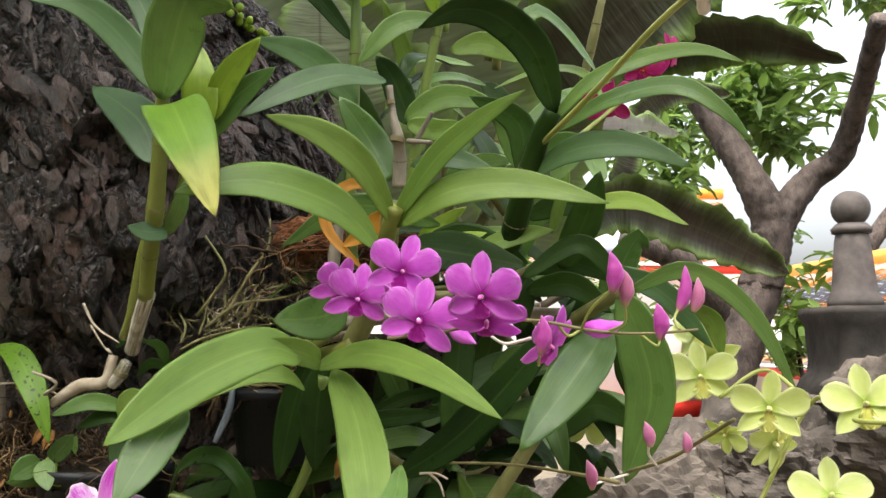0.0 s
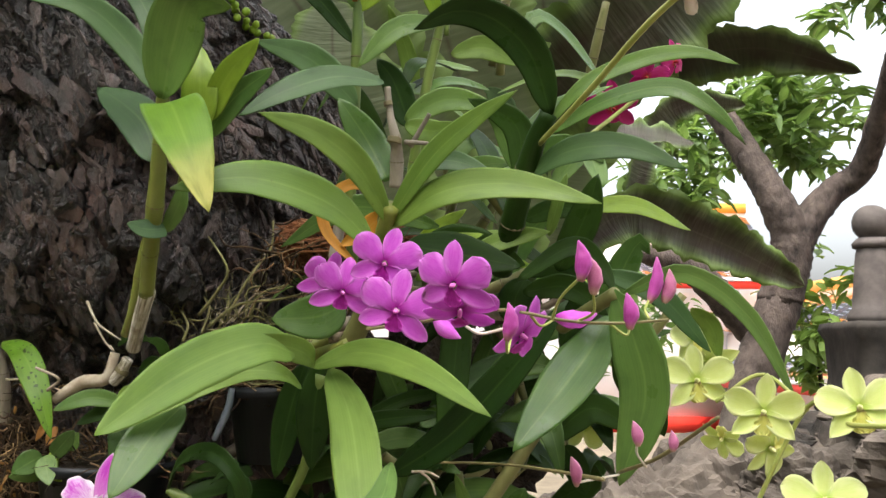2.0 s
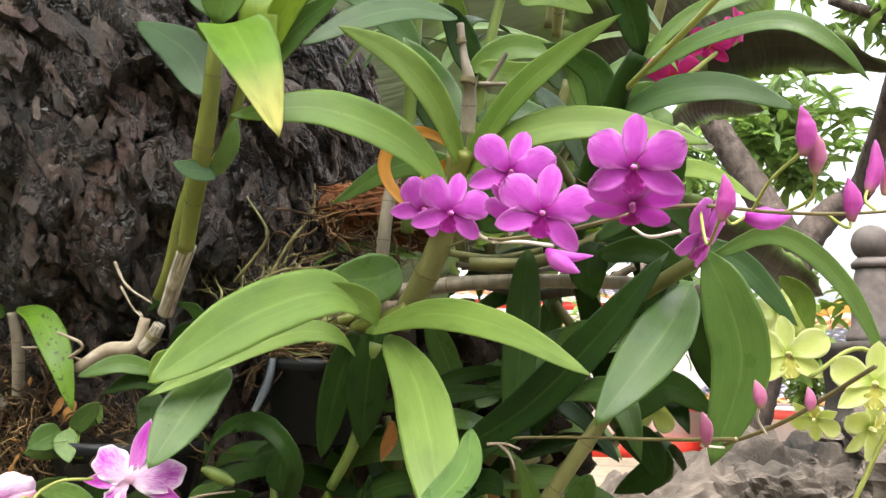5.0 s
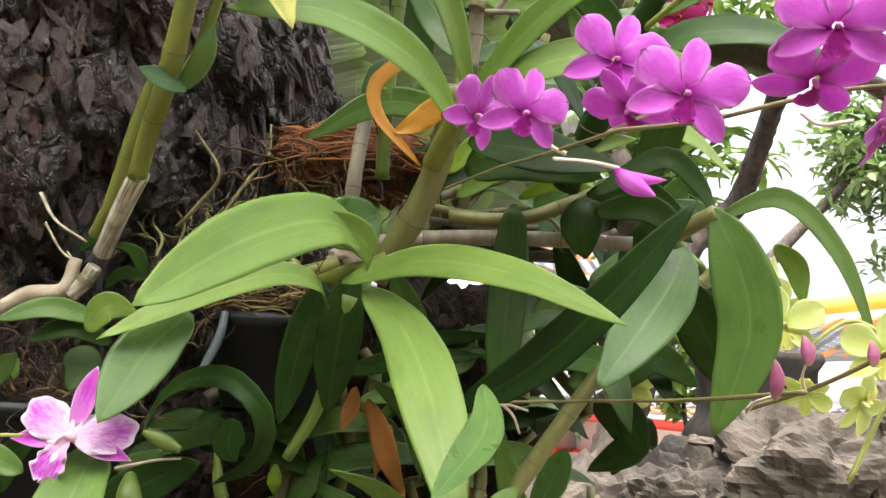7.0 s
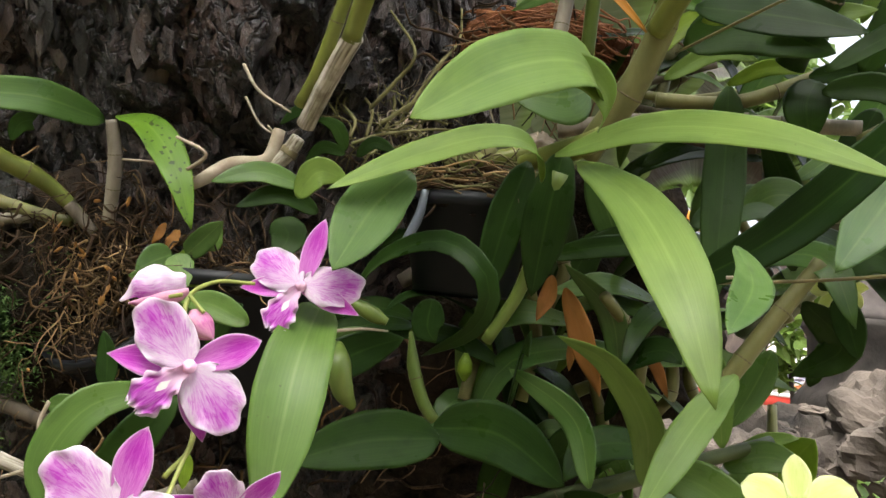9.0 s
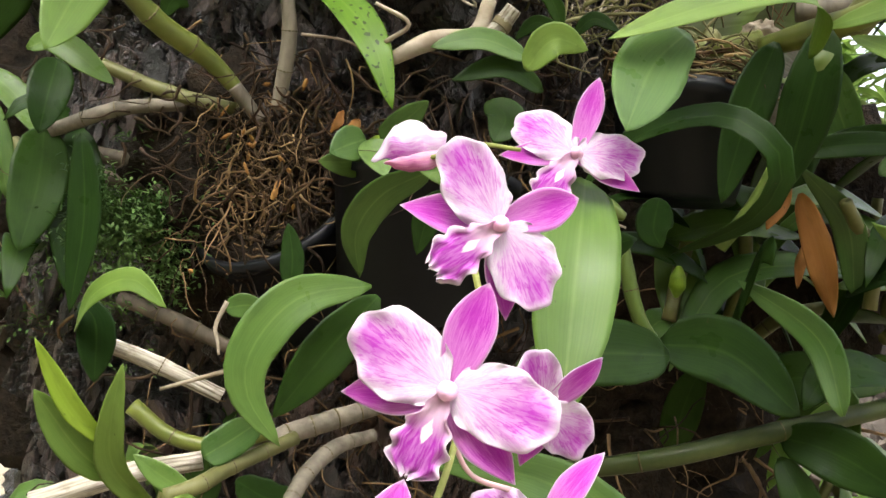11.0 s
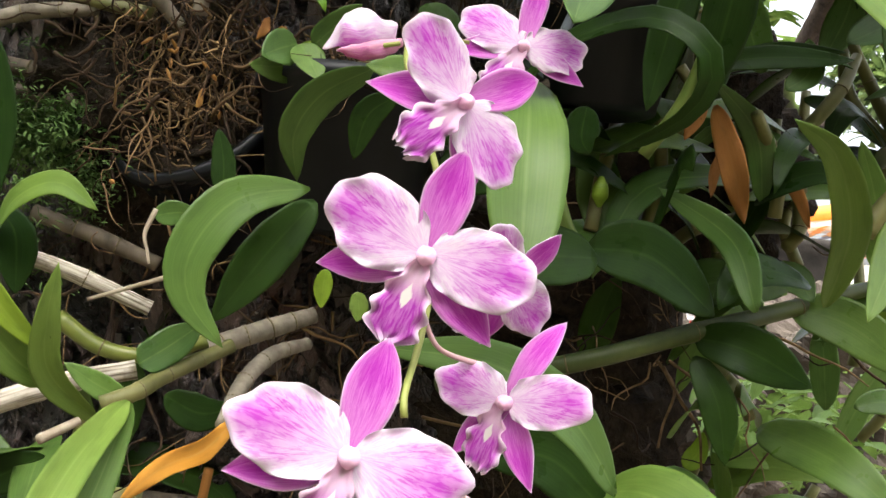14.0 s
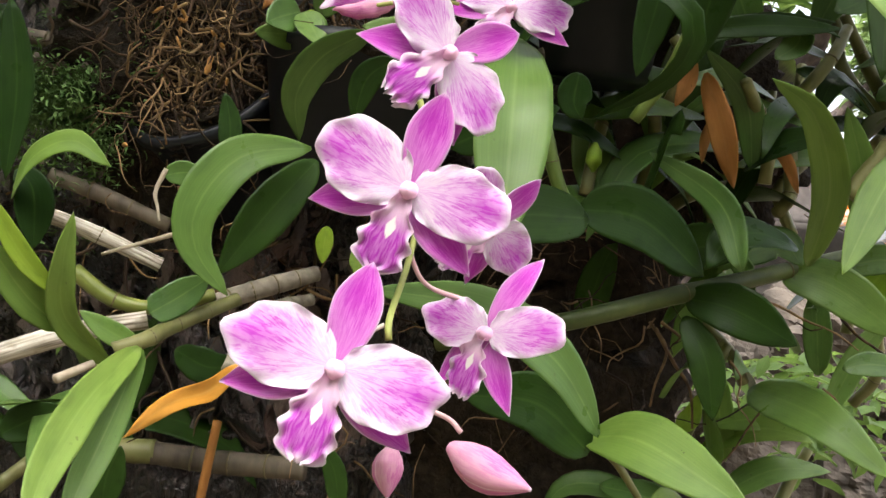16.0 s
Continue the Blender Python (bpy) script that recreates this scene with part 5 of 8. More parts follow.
leaf(magenta_plant, LEAF_DARK_SHADED, [(-0.036, 0.900, 1.449), (0.022, 0.870, 1.436), (0.079, 0.850, 1.423)], 0.042, (-0.31, -0.89, 0.35))
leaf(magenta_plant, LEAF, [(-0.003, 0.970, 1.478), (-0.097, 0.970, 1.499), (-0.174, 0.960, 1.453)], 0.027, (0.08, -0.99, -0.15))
leaf(magenta_plant, LEAF_DARK_SHADED, [(-0.031, 0.940, 1.431), (0.018, 0.930, 1.450), (0.088, 0.920, 1.432)], 0.050, (-0.17, -0.98, 0.05))
leaf(magenta_plant, LEAF_ORANGE, [(-0.062, 0.880, 1.494), (-0.072, 0.890, 1.505), (-0.094, 0.890, 1.508), (-0.117, 0.890, 1.487), (-0.112, 0.890, 1.458), (-0.076, 0.890, 1.420)], 0.013, (0.03, -0.98, -0.20), wave=0.12, n=24, label="withered orange leaf")
leaf(magenta_plant, LEAF_ORANGE, [(-0.052, 0.885, 1.482), (-0.078, 0.890, 1.460), (-0.100, 0.890, 1.446)], 0.021, (-0.12, -0.95, -0.29), wave=0.1, label="withered orange leaf")
tube(magenta_plant, "old_cane", SHEATH, [(-0.127, 1.020, 1.385), (-0.124, 1.020, 1.445), (-0.116, 1.020, 1.510)], (0.0068, 0.0072, 0.0064), sides=12, knots=3, n=24, label="pale grey old cane")
leaf(magenta_plant, LEAF_LIME, [(-0.030, 0.900, 1.438), (0.010, 0.900, 1.452), (0.044, 0.900, 1.461)], 0.018, (-0.02, -1.00, 0.08))

# ---- upright orchids behind, their tops above the view ----
upper = thing("orchid_plant", (-0.075, 1.000, 1.433), "upright leafy cane orchid with narrow light green leaves", "orchid", "orchids on the trunk")
tube(upper, "cane", STALK, [(-0.100, 1.000, 1.433), (-0.101, 0.970, 1.518), (-0.096, 0.950, 1.622), (-0.093, 0.940, 1.735), (-0.090, 0.930, 1.817)], (0.0064, 0.0064, 0.0064, 0.0058, 0.0032), knots=5, n=36, sides=12)
tube(upper, "cane", STALK, [(-0.042, 0.980, 1.482), (-0.020, 0.960, 1.625), (-0.001, 0.950, 1.713), (0.021, 0.930, 1.816)], (0.0058, 0.0058, 0.0051, 0.0026), knots=5, n=36, sides=12)
tube(upper, "cane", STALK, [(0.003, 0.930, 1.680), (0.014, 0.920, 1.798)], (0.0032, 0.0029), sides=8)
tube(upper, "old_cane", LEAF_ORANGE, [(-0.096, 0.930, 1.719), (-0.102, 0.930, 1.790)], (0.0032, 0.0023), sides=8, label="dry orange stalk")
leaf(upper, LEAF_DARK_SHADED, [(-0.097, 0.950, 1.677), (-0.153, 0.950, 1.741), (-0.240, 0.950, 1.786)], 0.020, (-0.01, -1.00, -0.01))
leaf(upper, LEAF, [(-0.094, 0.940, 1.713), (-0.109, 0.930, 1.751), (-0.135, 0.930, 1.784)], 0.022, (0.07, -0.99, -0.10))
leaf(upper, LEAF_LIME, [(-0.095, 0.940, 1.711), (-0.064, 0.930, 1.741), (-0.022, 0.920, 1.782)], 0.026, (-0.03, -0.97, -0.24))
leaf(upper, LEAF_LIME, [(-0.007, 0.950, 1.707), (-0.020, 0.940, 1.751), (-0.036, 0.930, 1.793)], 0.022, (0.08, -0.98, -0.20))
leaf(upper, LEAF_BRIGHT, [(0.018, 0.940, 1.712), (0.058, 0.920, 1.737), (0.100, 0.900, 1.746), (0.153, 0.880, 1.742)], 0.019, (-0.38, -0.92, -0.07))
leaf(upper, LEAF, [(-0.005, 0.950, 1.703), (-0.051, 0.930, 1.687), (-0.090, 0.920, 1.642)], 0.025, (0.27, -0.96, 0.10))
leaf(upper, LEAF_DARK_SHADED, [(-0.035, 0.950, 1.584), (-0.054, 0.950, 1.635), (-0.073, 0.950, 1.661)], 0.032, (-0.04, -1.00, -0.02))
leaf(upper, LEAF, [(-0.041, 0.950, 1.590), (0.003, 0.940, 1.612), (0.058, 0.930, 1.601)], 0.029, (-0.20, -0.98, -0.01))
leaf(upper, LEAF_BRIGHT, [(0.008, 0.970, 1.673), (0.046, 0.960, 1.677), (0.083, 0.950, 1.654)], 0.027, (-0.25, -0.97, 0.01))
leaf(upper, LEAF_BLUE, [(-0.034, 0.950, 1.540), (0.009, 0.930, 1.543), (0.057, 0.920, 1.526)], 0.023, (-0.28, -0.94, 0.21))
leaf(upper, LEAF, [(0.002, 0.970, 1.531), (0.046, 0.960, 1.545), (0.076, 0.950, 1.545)], 0.023, (-0.25, -0.97, -0.05))
leaf(upper, LEAF_DARK_SHADED, [(-0.071, 0.980, 1.533), (-0.088, 0.980, 1.597), (-0.101, 0.980, 1.643)], 0.039, (0.05, -1.00, 0.01))

arching = thing("orchid_plant", (0.078, 1.000, 1.395), "cane orchid with long narrow arching leaves", "orchid", "orchids on the trunk")
tube(arching, "cane", LEAF_DARK_SHADED, [(0.063, 0.950, 1.429), (0.079, 0.890, 1.494), (0.093, 0.855, 1.546), (0.105, 0.838, 1.570)], (0.0126, 0.0126, 0.0115, 0.0086), sides=12, knots=3, n=24)
leaf(arching, LEAF_DARK_SHADED, [(0.106, 0.836, 1.567), (0.086, 0.820, 1.621), (0.051, 0.800, 1.648), (0.014, 0.785, 1.650), (-0.022, 0.770, 1.627)], 0.036, (0.20, -0.83, -0.52), fold=0.25)
leaf(arching, LEAF, [(0.102, 0.845, 1.558), (0.138, 0.820, 1.593), (0.191, 0.800, 1.612), (0.233, 0.790, 1.614), (0.269, 0.780, 1.599)], 0.018, (-0.32, -0.94, 0.13))
leaf(arching, LEAF, [(0.107, 0.845, 1.552), (0.153, 0.800, 1.571), (0.204, 0.770, 1.575), (0.239, 0.755, 1.550), (0.263, 0.750, 1.519)], 0.020, (-0.41, -0.88, 0.23))
leaf(arching, LEAF_BLUE, [(0.086, 0.870, 1.514), (0.124, 0.830, 1.531), (0.173, 0.800, 1.528), (0.220, 0.780, 1.504)], 0.029, (-0.40, -0.89, 0.22))
leaf(arching, LEAF_LIME, [(0.159, 0.980, 1.504), (0.229, 1.050, 1.516), (0.308, 1.120, 1.498)], 0.023, (0.68, -0.71, 0.18))
leaf(arching, LEAF, [(0.088, 0.900, 1.531), (0.114, 0.890, 1.547), (0.142, 0.880, 1.554)], 0.030, (-0.31, -0.94, -0.10))
leaf(arching, LEAF_DARK_SHADED, [(0.082, 0.900, 1.516), (0.077, 0.900, 1.573), (0.027, 0.900, 1.602)], 0.029, (-0.14, -0.99, -0.09))
leaf(arching, LEAF_DARK_SHADED, [(0.080, 0.920, 1.416), (0.134, 0.900, 1.449), (0.163, 0.890, 1.426), (0.173, 0.880, 1.397)], 0.022, (-0.17, -0.96, 0.24))
leaf(arching, LEAF_BRIGHT, [(0.033, 0.920, 1.445), (0.074, 0.910, 1.459), (0.111, 0.900, 1.464)], 0.021, (-0.27, -0.95, 0.12))
leaf(arching, LEAF_DARK_SHADED, [(0.124, 0.950, 1.429), (0.151, 0.940, 1.483), (0.165, 0.930, 1.530)], 0.037, (-0.14, -0.98, -0.14))
leaf(arching, LEAF_DARK_SHADED, [(0.087, 0.940, 1.405), (0.133, 0.930, 1.410), (0.172, 0.920, 1.381)], 0.028, (-0.18, -0.97, 0.16))
leaf(arching, LEAF_BLUE, [(0.177, 0.980, 1.431), (0.238, 0.980, 1.406), (0.292, 0.980, 1.345)], 0.027, (0.01, -1.00, 0.02))
leaf(arching, LEAF_DARK_SHADED, [(0.088, 0.950, 1.484), (0.131, 0.950, 1.497), (0.167, 0.950, 1.478)], 0.025, (0.00, -1.00, 0.04))
leaf(arching, LEAF_BRIGHT, [(0.113, 0.930, 1.464), (0.122, 0.920, 1.499), (0.131, 0.920, 1.529)], 0.014, (-0.10, -0.99, -0.13))
leaf(arching, LEAF, [(0.078, 0.930, 1.533), (0.062, 0.930, 1.577), (0.047, 0.920, 1.590)], 0.017, (-0.20, -0.94, -0.28))

# ---- potted orchid with the big pale leaves ----
broad = thing("orchid_plant", (-0.116, 1.000, 1.319), "low orchid with broad light green arching leaves", "orchid", "orchids on the trunk")
tube(broad, "stem", CANE, [(-0.149, 1.000, 1.332), (-0.122, 0.970, 1.338), (-0.105, 0.950, 1.342), (-0.092, 0.940, 1.349)], (0.0076, 0.0097, 0.0102, 0.0092), sides=12)
tube(broad, "stem", STALK, [(-0.167, 1.000, 1.175), (-0.142, 0.980, 1.227), (-0.123, 0.950, 1.317)], (0.0051, 0.0061, 0.0076), sides=12)
leaf(broad, LEAF_BRIGHT, [(-0.126, 0.800, 1.338), (-0.150, 0.762, 1.346), (-0.197, 0.718, 1.323), (-0.248, 0.668, 1.276)], 0.043, (0.58, -0.72, 0.38), shape=(0.52, 0.55), fold=0.16, n=24)
leaf(broad, LEAF_BRIGHT, [(-0.163, 0.765, 1.345), (-0.137, 0.785, 1.346), (-0.118, 0.815, 1.338), (-0.116, 0.850, 1.327)], 0.023, (0.30, -0.94, -0.10), shape=(0.5, 0.85), fold=0.25)
leaf(broad, LEAF_BRIGHT, [(-0.142, 0.930, 1.304), (-0.156, 0.885, 1.319), (-0.188, 0.866, 1.320), (-0.236, 0.855, 1.301), (-0.300, 0.828, 1.263)], 0.026, (0.30, -0.74, 0.60), fold=0.2, shape=(0.5, 0.45), n=24)
leaf(broad, LEAF_BRIGHT, [(-0.132, 0.930, 1.326), (-0.072, 0.870, 1.340), (-0.010, 0.800, 1.324), (0.048, 0.740, 1.289)], 0.031, (-0.56, -0.69, 0.46), fold=0.1)
leaf(broad, LEAF_BRIGHT, [(-0.112, 0.930, 1.323), (-0.082, 0.860, 1.280), (-0.064, 0.800, 1.218), (-0.052, 0.760, 1.144)], 0.046, (-0.25, -0.81, 0.54), shape=(0.5, 0.4), fold=0.1)
leaf(broad, LEAF_DARK_SHADED, [(-0.122, 0.950, 1.335), (-0.130, 0.950, 1.287), (-0.136, 0.970, 1.215)], 0.039, (-0.13, -0.98, -0.15))
leaf(broad, LEAF_DARK_SHADED, [(-0.146, 0.980, 1.330), (-0.162, 0.980, 1.276), (-0.176, 0.980, 1.205)], 0.034, (-0.06, -1.00, 0.01))
leaf(broad, LEAF, [(-0.104, 0.960, 1.391), (-0.130, 0.940, 1.377), (-0.175, 0.930, 1.374)], 0.048, (0.36, -0.92, 0.12))
leaf(broad, LEAF, [(-0.036, 0.785, 1.246), (-0.044, 0.735, 1.217), (-0.086, 0.656, 1.184)], 0.024, (0.10, -0.65, 0.75), shape=(0.42, 0.35), fold=0.3)
leaf(broad, LEAF, [(-0.244, 0.870, 1.288), (-0.268, 0.850, 1.258), (-0.289, 0.810, 1.208)], 0.043, (0.21, -0.84, 0.51))
leaf(broad, LEAF_DARK_SHADED, [(-0.287, 0.960, 1.184), (-0.262, 0.930, 1.228), (-0.216, 0.880, 1.242), (-0.183, 0.860, 1.215), (-0.188, 0.880, 1.182), (-0.223, 0.930, 1.158)], 0.019, (0.10, -0.99, 0.05), fold=0.3)

# ---- orchid with long dark leaves and the drooping broad ones ----
drooping = thing("orchid_plant", (0.032, 1.000, 1.137), "cane orchid with long dark leaves and drooping broad ones", "orchid", "orchids on the trunk")
tube(drooping, "cane", CANE_DULL, [(0.026, 1.000, 1.136), (0.064, 0.990, 1.197), (0.112, 0.980, 1.269)], (0.0082, 0.0082, 0.0071), sides=12, knots=3, n=24)
tube(drooping, "cane", CANE_DULL, [(0.128, 0.950, 1.369), (0.145, 0.920, 1.381), (0.174, 0.880, 1.401)], (0.0075, 0.0075, 0.0070), sides=12)
tube(drooping, "cane", SHEATH, [(-0.117, 1.020, 1.372), (-0.044, 1.000, 1.381), (0.039, 0.980, 1.384), (0.127, 0.950, 1.381)], (0.0082, 0.0076, 0.0071, 0.0065), sides=12, knots=4, n=30, label="pale horizontal old cane")
tube(drooping, "cane", CANE_DULL, [(-0.035, 1.000, 1.402), (0.035, 0.990, 1.405), (0.115, 0.980, 1.439)], (0.0067, 0.0067, 0.0067), sides=12, knots=3, n=20)
tube(drooping, "cane", CANE_DULL, [(-0.057, 1.030, 1.417), (-0.007, 1.020, 1.411), (0.041, 1.010, 1.420)], (0.0040, 0.0045, 0.0034), sides=8, knots=3)
tube(drooping, "cane", SHEATH, [(-0.048, 1.040, 1.406), (0.002, 1.030, 1.399), (0.057, 1.020, 1.403)], (0.0034, 0.0040, 0.0029), sides=8, knots=3)
tube(drooping, "cane", CANE_DULL, [(0.033, 1.000, 1.406), (0.072, 1.000, 1.419), (0.130, 1.000, 1.443)], (0.0040, 0.0046, 0.0034), sides=8, knots=3)
tube(drooping, "cane", SHEATH, [(-0.036, 1.050, 1.432), (-0.004, 1.040, 1.443), (0.028, 1.030, 1.452)], (0.0046, 0.0052, 0.0041), sides=8, knots=3)
tube(drooping, "cane", SHEATH_DARK, [(-0.057, 1.050, 1.395), (-0.006, 1.040, 1.381), (0.039, 1.030, 1.372)], (0.0034, 0.0034, 0.0029), sides=8)
tube(drooping, "cane", SHEATH_DARK, [(0.042, 1.060, 1.377), (0.099, 1.050, 1.387), (0.143, 1.040, 1.409)], (0.0054, 0.0054, 0.0042), sides=8, knots=3)
leaf(drooping, LEAF_DARK_SHADED, [(-0.042, 0.860, 1.226), (0.012, 0.830, 1.265), (0.064, 0.800, 1.322), (0.116, 0.785, 1.388)], 0.034, (-0.33, -0.94, -0.07), fold=0.28)
leaf(drooping, LEAF, [(0.178, 0.950, 1.382), (0.147, 0.920, 1.335), (0.073, 0.875, 1.248)], 0.053, (-0.06, -0.85, 0.52), shape=(0.4, 0.3))
leaf(drooping, LEAF, [(0.172, 0.880, 1.404), (0.187, 0.870, 1.362), (0.199, 0.870, 1.300), (0.176, 0.886, 1.216)], 0.054, (-0.51, -0.86, -0.06), shape=(0.4, 0.25))
leaf(drooping, LEAF, [(0.180, 0.890, 1.400), (0.245, 0.900, 1.423), (0.318, 0.930, 1.381), (0.375, 0.960, 1.295)], 0.022, (0.29, -0.94, -0.14))
leaf(drooping, LEAF_BRIGHT, [(0.264, 0.950, 1.391), (0.285, 0.950, 1.372), (0.293, 0.950, 1.336)], 0.021, (-0.50, -0.83, -0.26))
leaf(drooping, LEAF_DARK_SHADED, [(0.199, 1.000, 1.356), (0.218, 1.000, 1.313), (0.245, 1.000, 1.254)], 0.050, (-0.44, -0.88, -0.20))
leaf(drooping, LEAF_DARK_SHADED, [(0.121, 1.000, 1.249), (0.166, 1.000, 1.283), (0.215, 1.000, 1.257)], 0.036, (-0.02, -0.98, 0.20))
leaf(drooping, LEAF_DARK_SHADED, [(0.023, 0.980, 1.415), (0.016, 0.960, 1.327), (0.006, 0.940, 1.219)], 0.037, (-0.28, -0.94, 0.22))
leaf(drooping, LEAF_DARK_SHADED, [(0.167, 1.000, 1.416), (0.145, 1.000, 1.373), (0.131, 1.000, 1.349)], 0.032, (-0.25, -0.96, 0.14))
leaf(drooping, LEAF_DARK_SHADED, [(0.091, 0.960, 1.421), (0.079, 0.950, 1.396), (0.084, 0.950, 1.364)], 0.038, (-0.34, -0.92, 0.20))
leaf(drooping, LEAF_DARK_SHADED, [(0.089, 0.970, 1.428), (0.140, 0.970, 1.437), (0.187, 0.970, 1.417)], 0.024, (0.00, -1.00, 0.02))
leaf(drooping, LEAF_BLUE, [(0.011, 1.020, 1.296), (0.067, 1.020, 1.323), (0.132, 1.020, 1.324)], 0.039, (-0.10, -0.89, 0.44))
leaf(drooping, LEAF_DARK_SHADED, [(0.122, 1.030, 1.239), (0.169, 1.050, 1.202), (0.122, 1.050, 1.171)], 0.036, (-0.43, -0.87, -0.25))
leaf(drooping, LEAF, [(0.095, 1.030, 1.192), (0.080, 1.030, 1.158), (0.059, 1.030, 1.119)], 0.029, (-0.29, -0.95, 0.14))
leaf(drooping, LEAF_DARK_SHADED, [(0.137, 1.000, 1.243), (0.148, 1.000, 1.222), (0.159, 1.000, 1.190)], 0.029, (-0.20, -0.98, -0.08))

leaf(drooping, LEAF_BRIGHT, [(-0.029, 1.000, 1.422), (0.010, 0.980, 1.444), (0.041, 0.960, 1.433)], 0.018, (-0.49, -0.87, -0.03))
leaf(drooping, LEAF, [(-0.003, 1.000, 1.463), (0.036, 0.980, 1.469), (0.075, 0.960, 1.445)], 0.024, (-0.46, -0.89, -0.02))
leaf(drooping, LEAF_LIME, [(0.036, 1.020, 1.430), (0.066, 1.000, 1.443), (0.100, 0.980, 1.437)], 0.016, (-0.53, -0.85, -0.01))
leaf(drooping, LEAF_LIME, [(-0.035, 1.020, 1.449), (-0.012, 1.020, 1.478), (0.027, 1.020, 1.506)], 0.020, (-0.06, -1.00, 0.06))
leaf(drooping, LEAF, [(0.056, 1.020, 1.310), (0.087, 1.020, 1.332), (0.131, 1.020, 1.326)], 0.035, (-0.04, -0.98, 0.21))
leaf(drooping, LEAF_DARK_SHADED, [(0.115, 1.040, 1.267), (0.105, 1.040, 1.336), (0.077, 1.040, 1.406)], 0.033, (-0.44, -0.89, -0.12))
tube(drooping, "cane", SHEATH, [(-0.059, 1.040, 1.389), (0.010, 1.020, 1.387), (0.108, 1.000, 1.390)], (0.0054, 0.0059, 0.0054), sides=10, knots=5, n=24)

tube(drooping, "cane", SHEATH_GREY, [(-0.216, 1.030, 1.228), (-0.185, 1.020, 1.249), (-0.154, 1.010, 1.269), (-0.119, 1.000, 1.296)], (0.0082, 0.0088, 0.0088, 0.0080), sides=12, knots=3, n=26)
tube(drooping, "cane", SHEATH_DARK, [(-0.197, 1.040, 1.258), (-0.151, 1.030, 1.281), (-0.124, 1.020, 1.306)], (0.0075, 0.0080, 0.0075), sides=12, knots=2, n=20)

# ---- orchids below, seen late ----
tall_leaf = thing("orchid_plant", (-0.278, 0.980, 1.091), "orchid with a tall pale leaf and swollen green bulbs", "orchid", "orchids on the trunk")
leaf(tall_leaf, LEAF_MID, [(-0.298, 0.862, 1.188), (-0.306, 0.818, 1.144), (-0.312, 0.782, 1.054)], 0.046, (0.04, -0.94, 0.35), shape=(0.55, 0.55), fold=0.22)
leaf(tall_leaf, LEAF, [(-0.346, 0.860, 1.169), (-0.373, 0.860, 1.180), (-0.396, 0.860, 1.181)], 0.020, (0.04, -0.99, 0.16))
leaf(tall_leaf, LEAF_DARK_SHADED, [(-0.200, 0.990, 1.091), (-0.259, 0.970, 1.086), (-0.318, 0.950, 1.067)], 0.050, (0.22, -0.89, 0.40))
leaf(tall_leaf, LEAF_DARK_SHADED, [(-0.205, 1.000, 1.099), (-0.148, 1.010, 1.097), (-0.086, 1.020, 1.057)], 0.055, (0.21, -0.97, 0.13))
leaf(tall_leaf, LEAF_DARK_SHADED, [(-0.318, 0.970, 1.131), (-0.267, 0.970, 1.159), (-0.237, 0.970, 1.171)], 0.036, (0.01, -1.00, -0.01))
tube(tall_leaf, "pseudobulb", STALK, [(-0.289, 0.950, 1.160), (-0.286, 0.935, 1.147), (-0.281, 0.935, 1.127), (-0.273, 0.950, 1.114)], (0.0048, 0.0100, 0.0087, 0.0039), sides=12, label="swollen green pseudobulb")
tube(tall_leaf, "pseudobulb", STALK, [(-0.282, 0.950, 1.196), (-0.268, 0.950, 1.189), (-0.257, 0.950, 1.184), (-0.252, 0.950, 1.182)], (0.0035, 0.0061, 0.0066, 0.0031), sides=12, label="swollen green pseudobulb")
tube(tall_leaf, "cane", STALK, [(-0.231, 1.030, 1.178), (-0.225, 1.030, 1.145), (-0.214, 1.030, 1.117), (-0.203, 1.030, 1.102)], (0.0015, 0.0059, 0.0059, 0.0054), sides=10, knots=2)
tube(tall_leaf, "cane", SHEATH_DARK, [(-0.163, 1.030, 1.235), (-0.197, 1.050, 1.253), (-0.245, 1.050, 1.222)], (0.0085, 0.0080, 0.0070), sides=12)
leaf(tall_leaf, LEAF_DARK_SHADED, [(-0.216, 1.000, 1.207), (-0.218, 1.000, 1.183), (-0.210, 1.000, 1.170)], 0.028, (-0.06, -1.00, -0.01))
tube(tall_leaf, "bud", LEAF_LIME, [(-0.178, 1.060, 1.164), (-0.178, 1.060, 1.156), (-0.178, 1.060, 1.147), (-0.178, 1.060, 1.138)], (0.0020, 0.0066, 0.0071, 0.0015), sides=10, label="pale green bud")

right_low = thing("orchid_plant", (-0.143, 1.050, 1.017), "shaded cane orchid with dark glossy leaves", "orchid", "orchids on the trunk")
tube(right_low, "cane", STALK_DARK, [(-0.290, 1.110, 0.975), (-0.192, 1.050, 1.007), (-0.094, 1.050, 1.040), (-0.007, 1.070, 1.065), (0.128, 1.100, 1.106)], (0.0075, 0.0080, 0.0080, 0.0064), sides=12, knots=4, n=30)
leaf(right_low, LEAF_MID, [(-0.035, 0.950, 1.072), (-0.053, 0.900, 1.123), (-0.093, 0.860, 1.165), (-0.134, 0.843, 1.181)], 0.027, (-0.04, -0.69, -0.72), fold=0.25)
leaf(right_low, LEAF, [(-0.073, 0.980, 1.063), (-0.087, 1.000, 1.117), (-0.144, 1.020, 1.155)], 0.026, (-0.51, -0.86, -0.01))
leaf(right_low, LEAF_DARK_SHADED, [(-0.087, 1.050, 1.038), (-0.056, 1.020, 1.032), (-0.008, 1.000, 1.008)], 0.043, (-0.47, -0.86, 0.19))
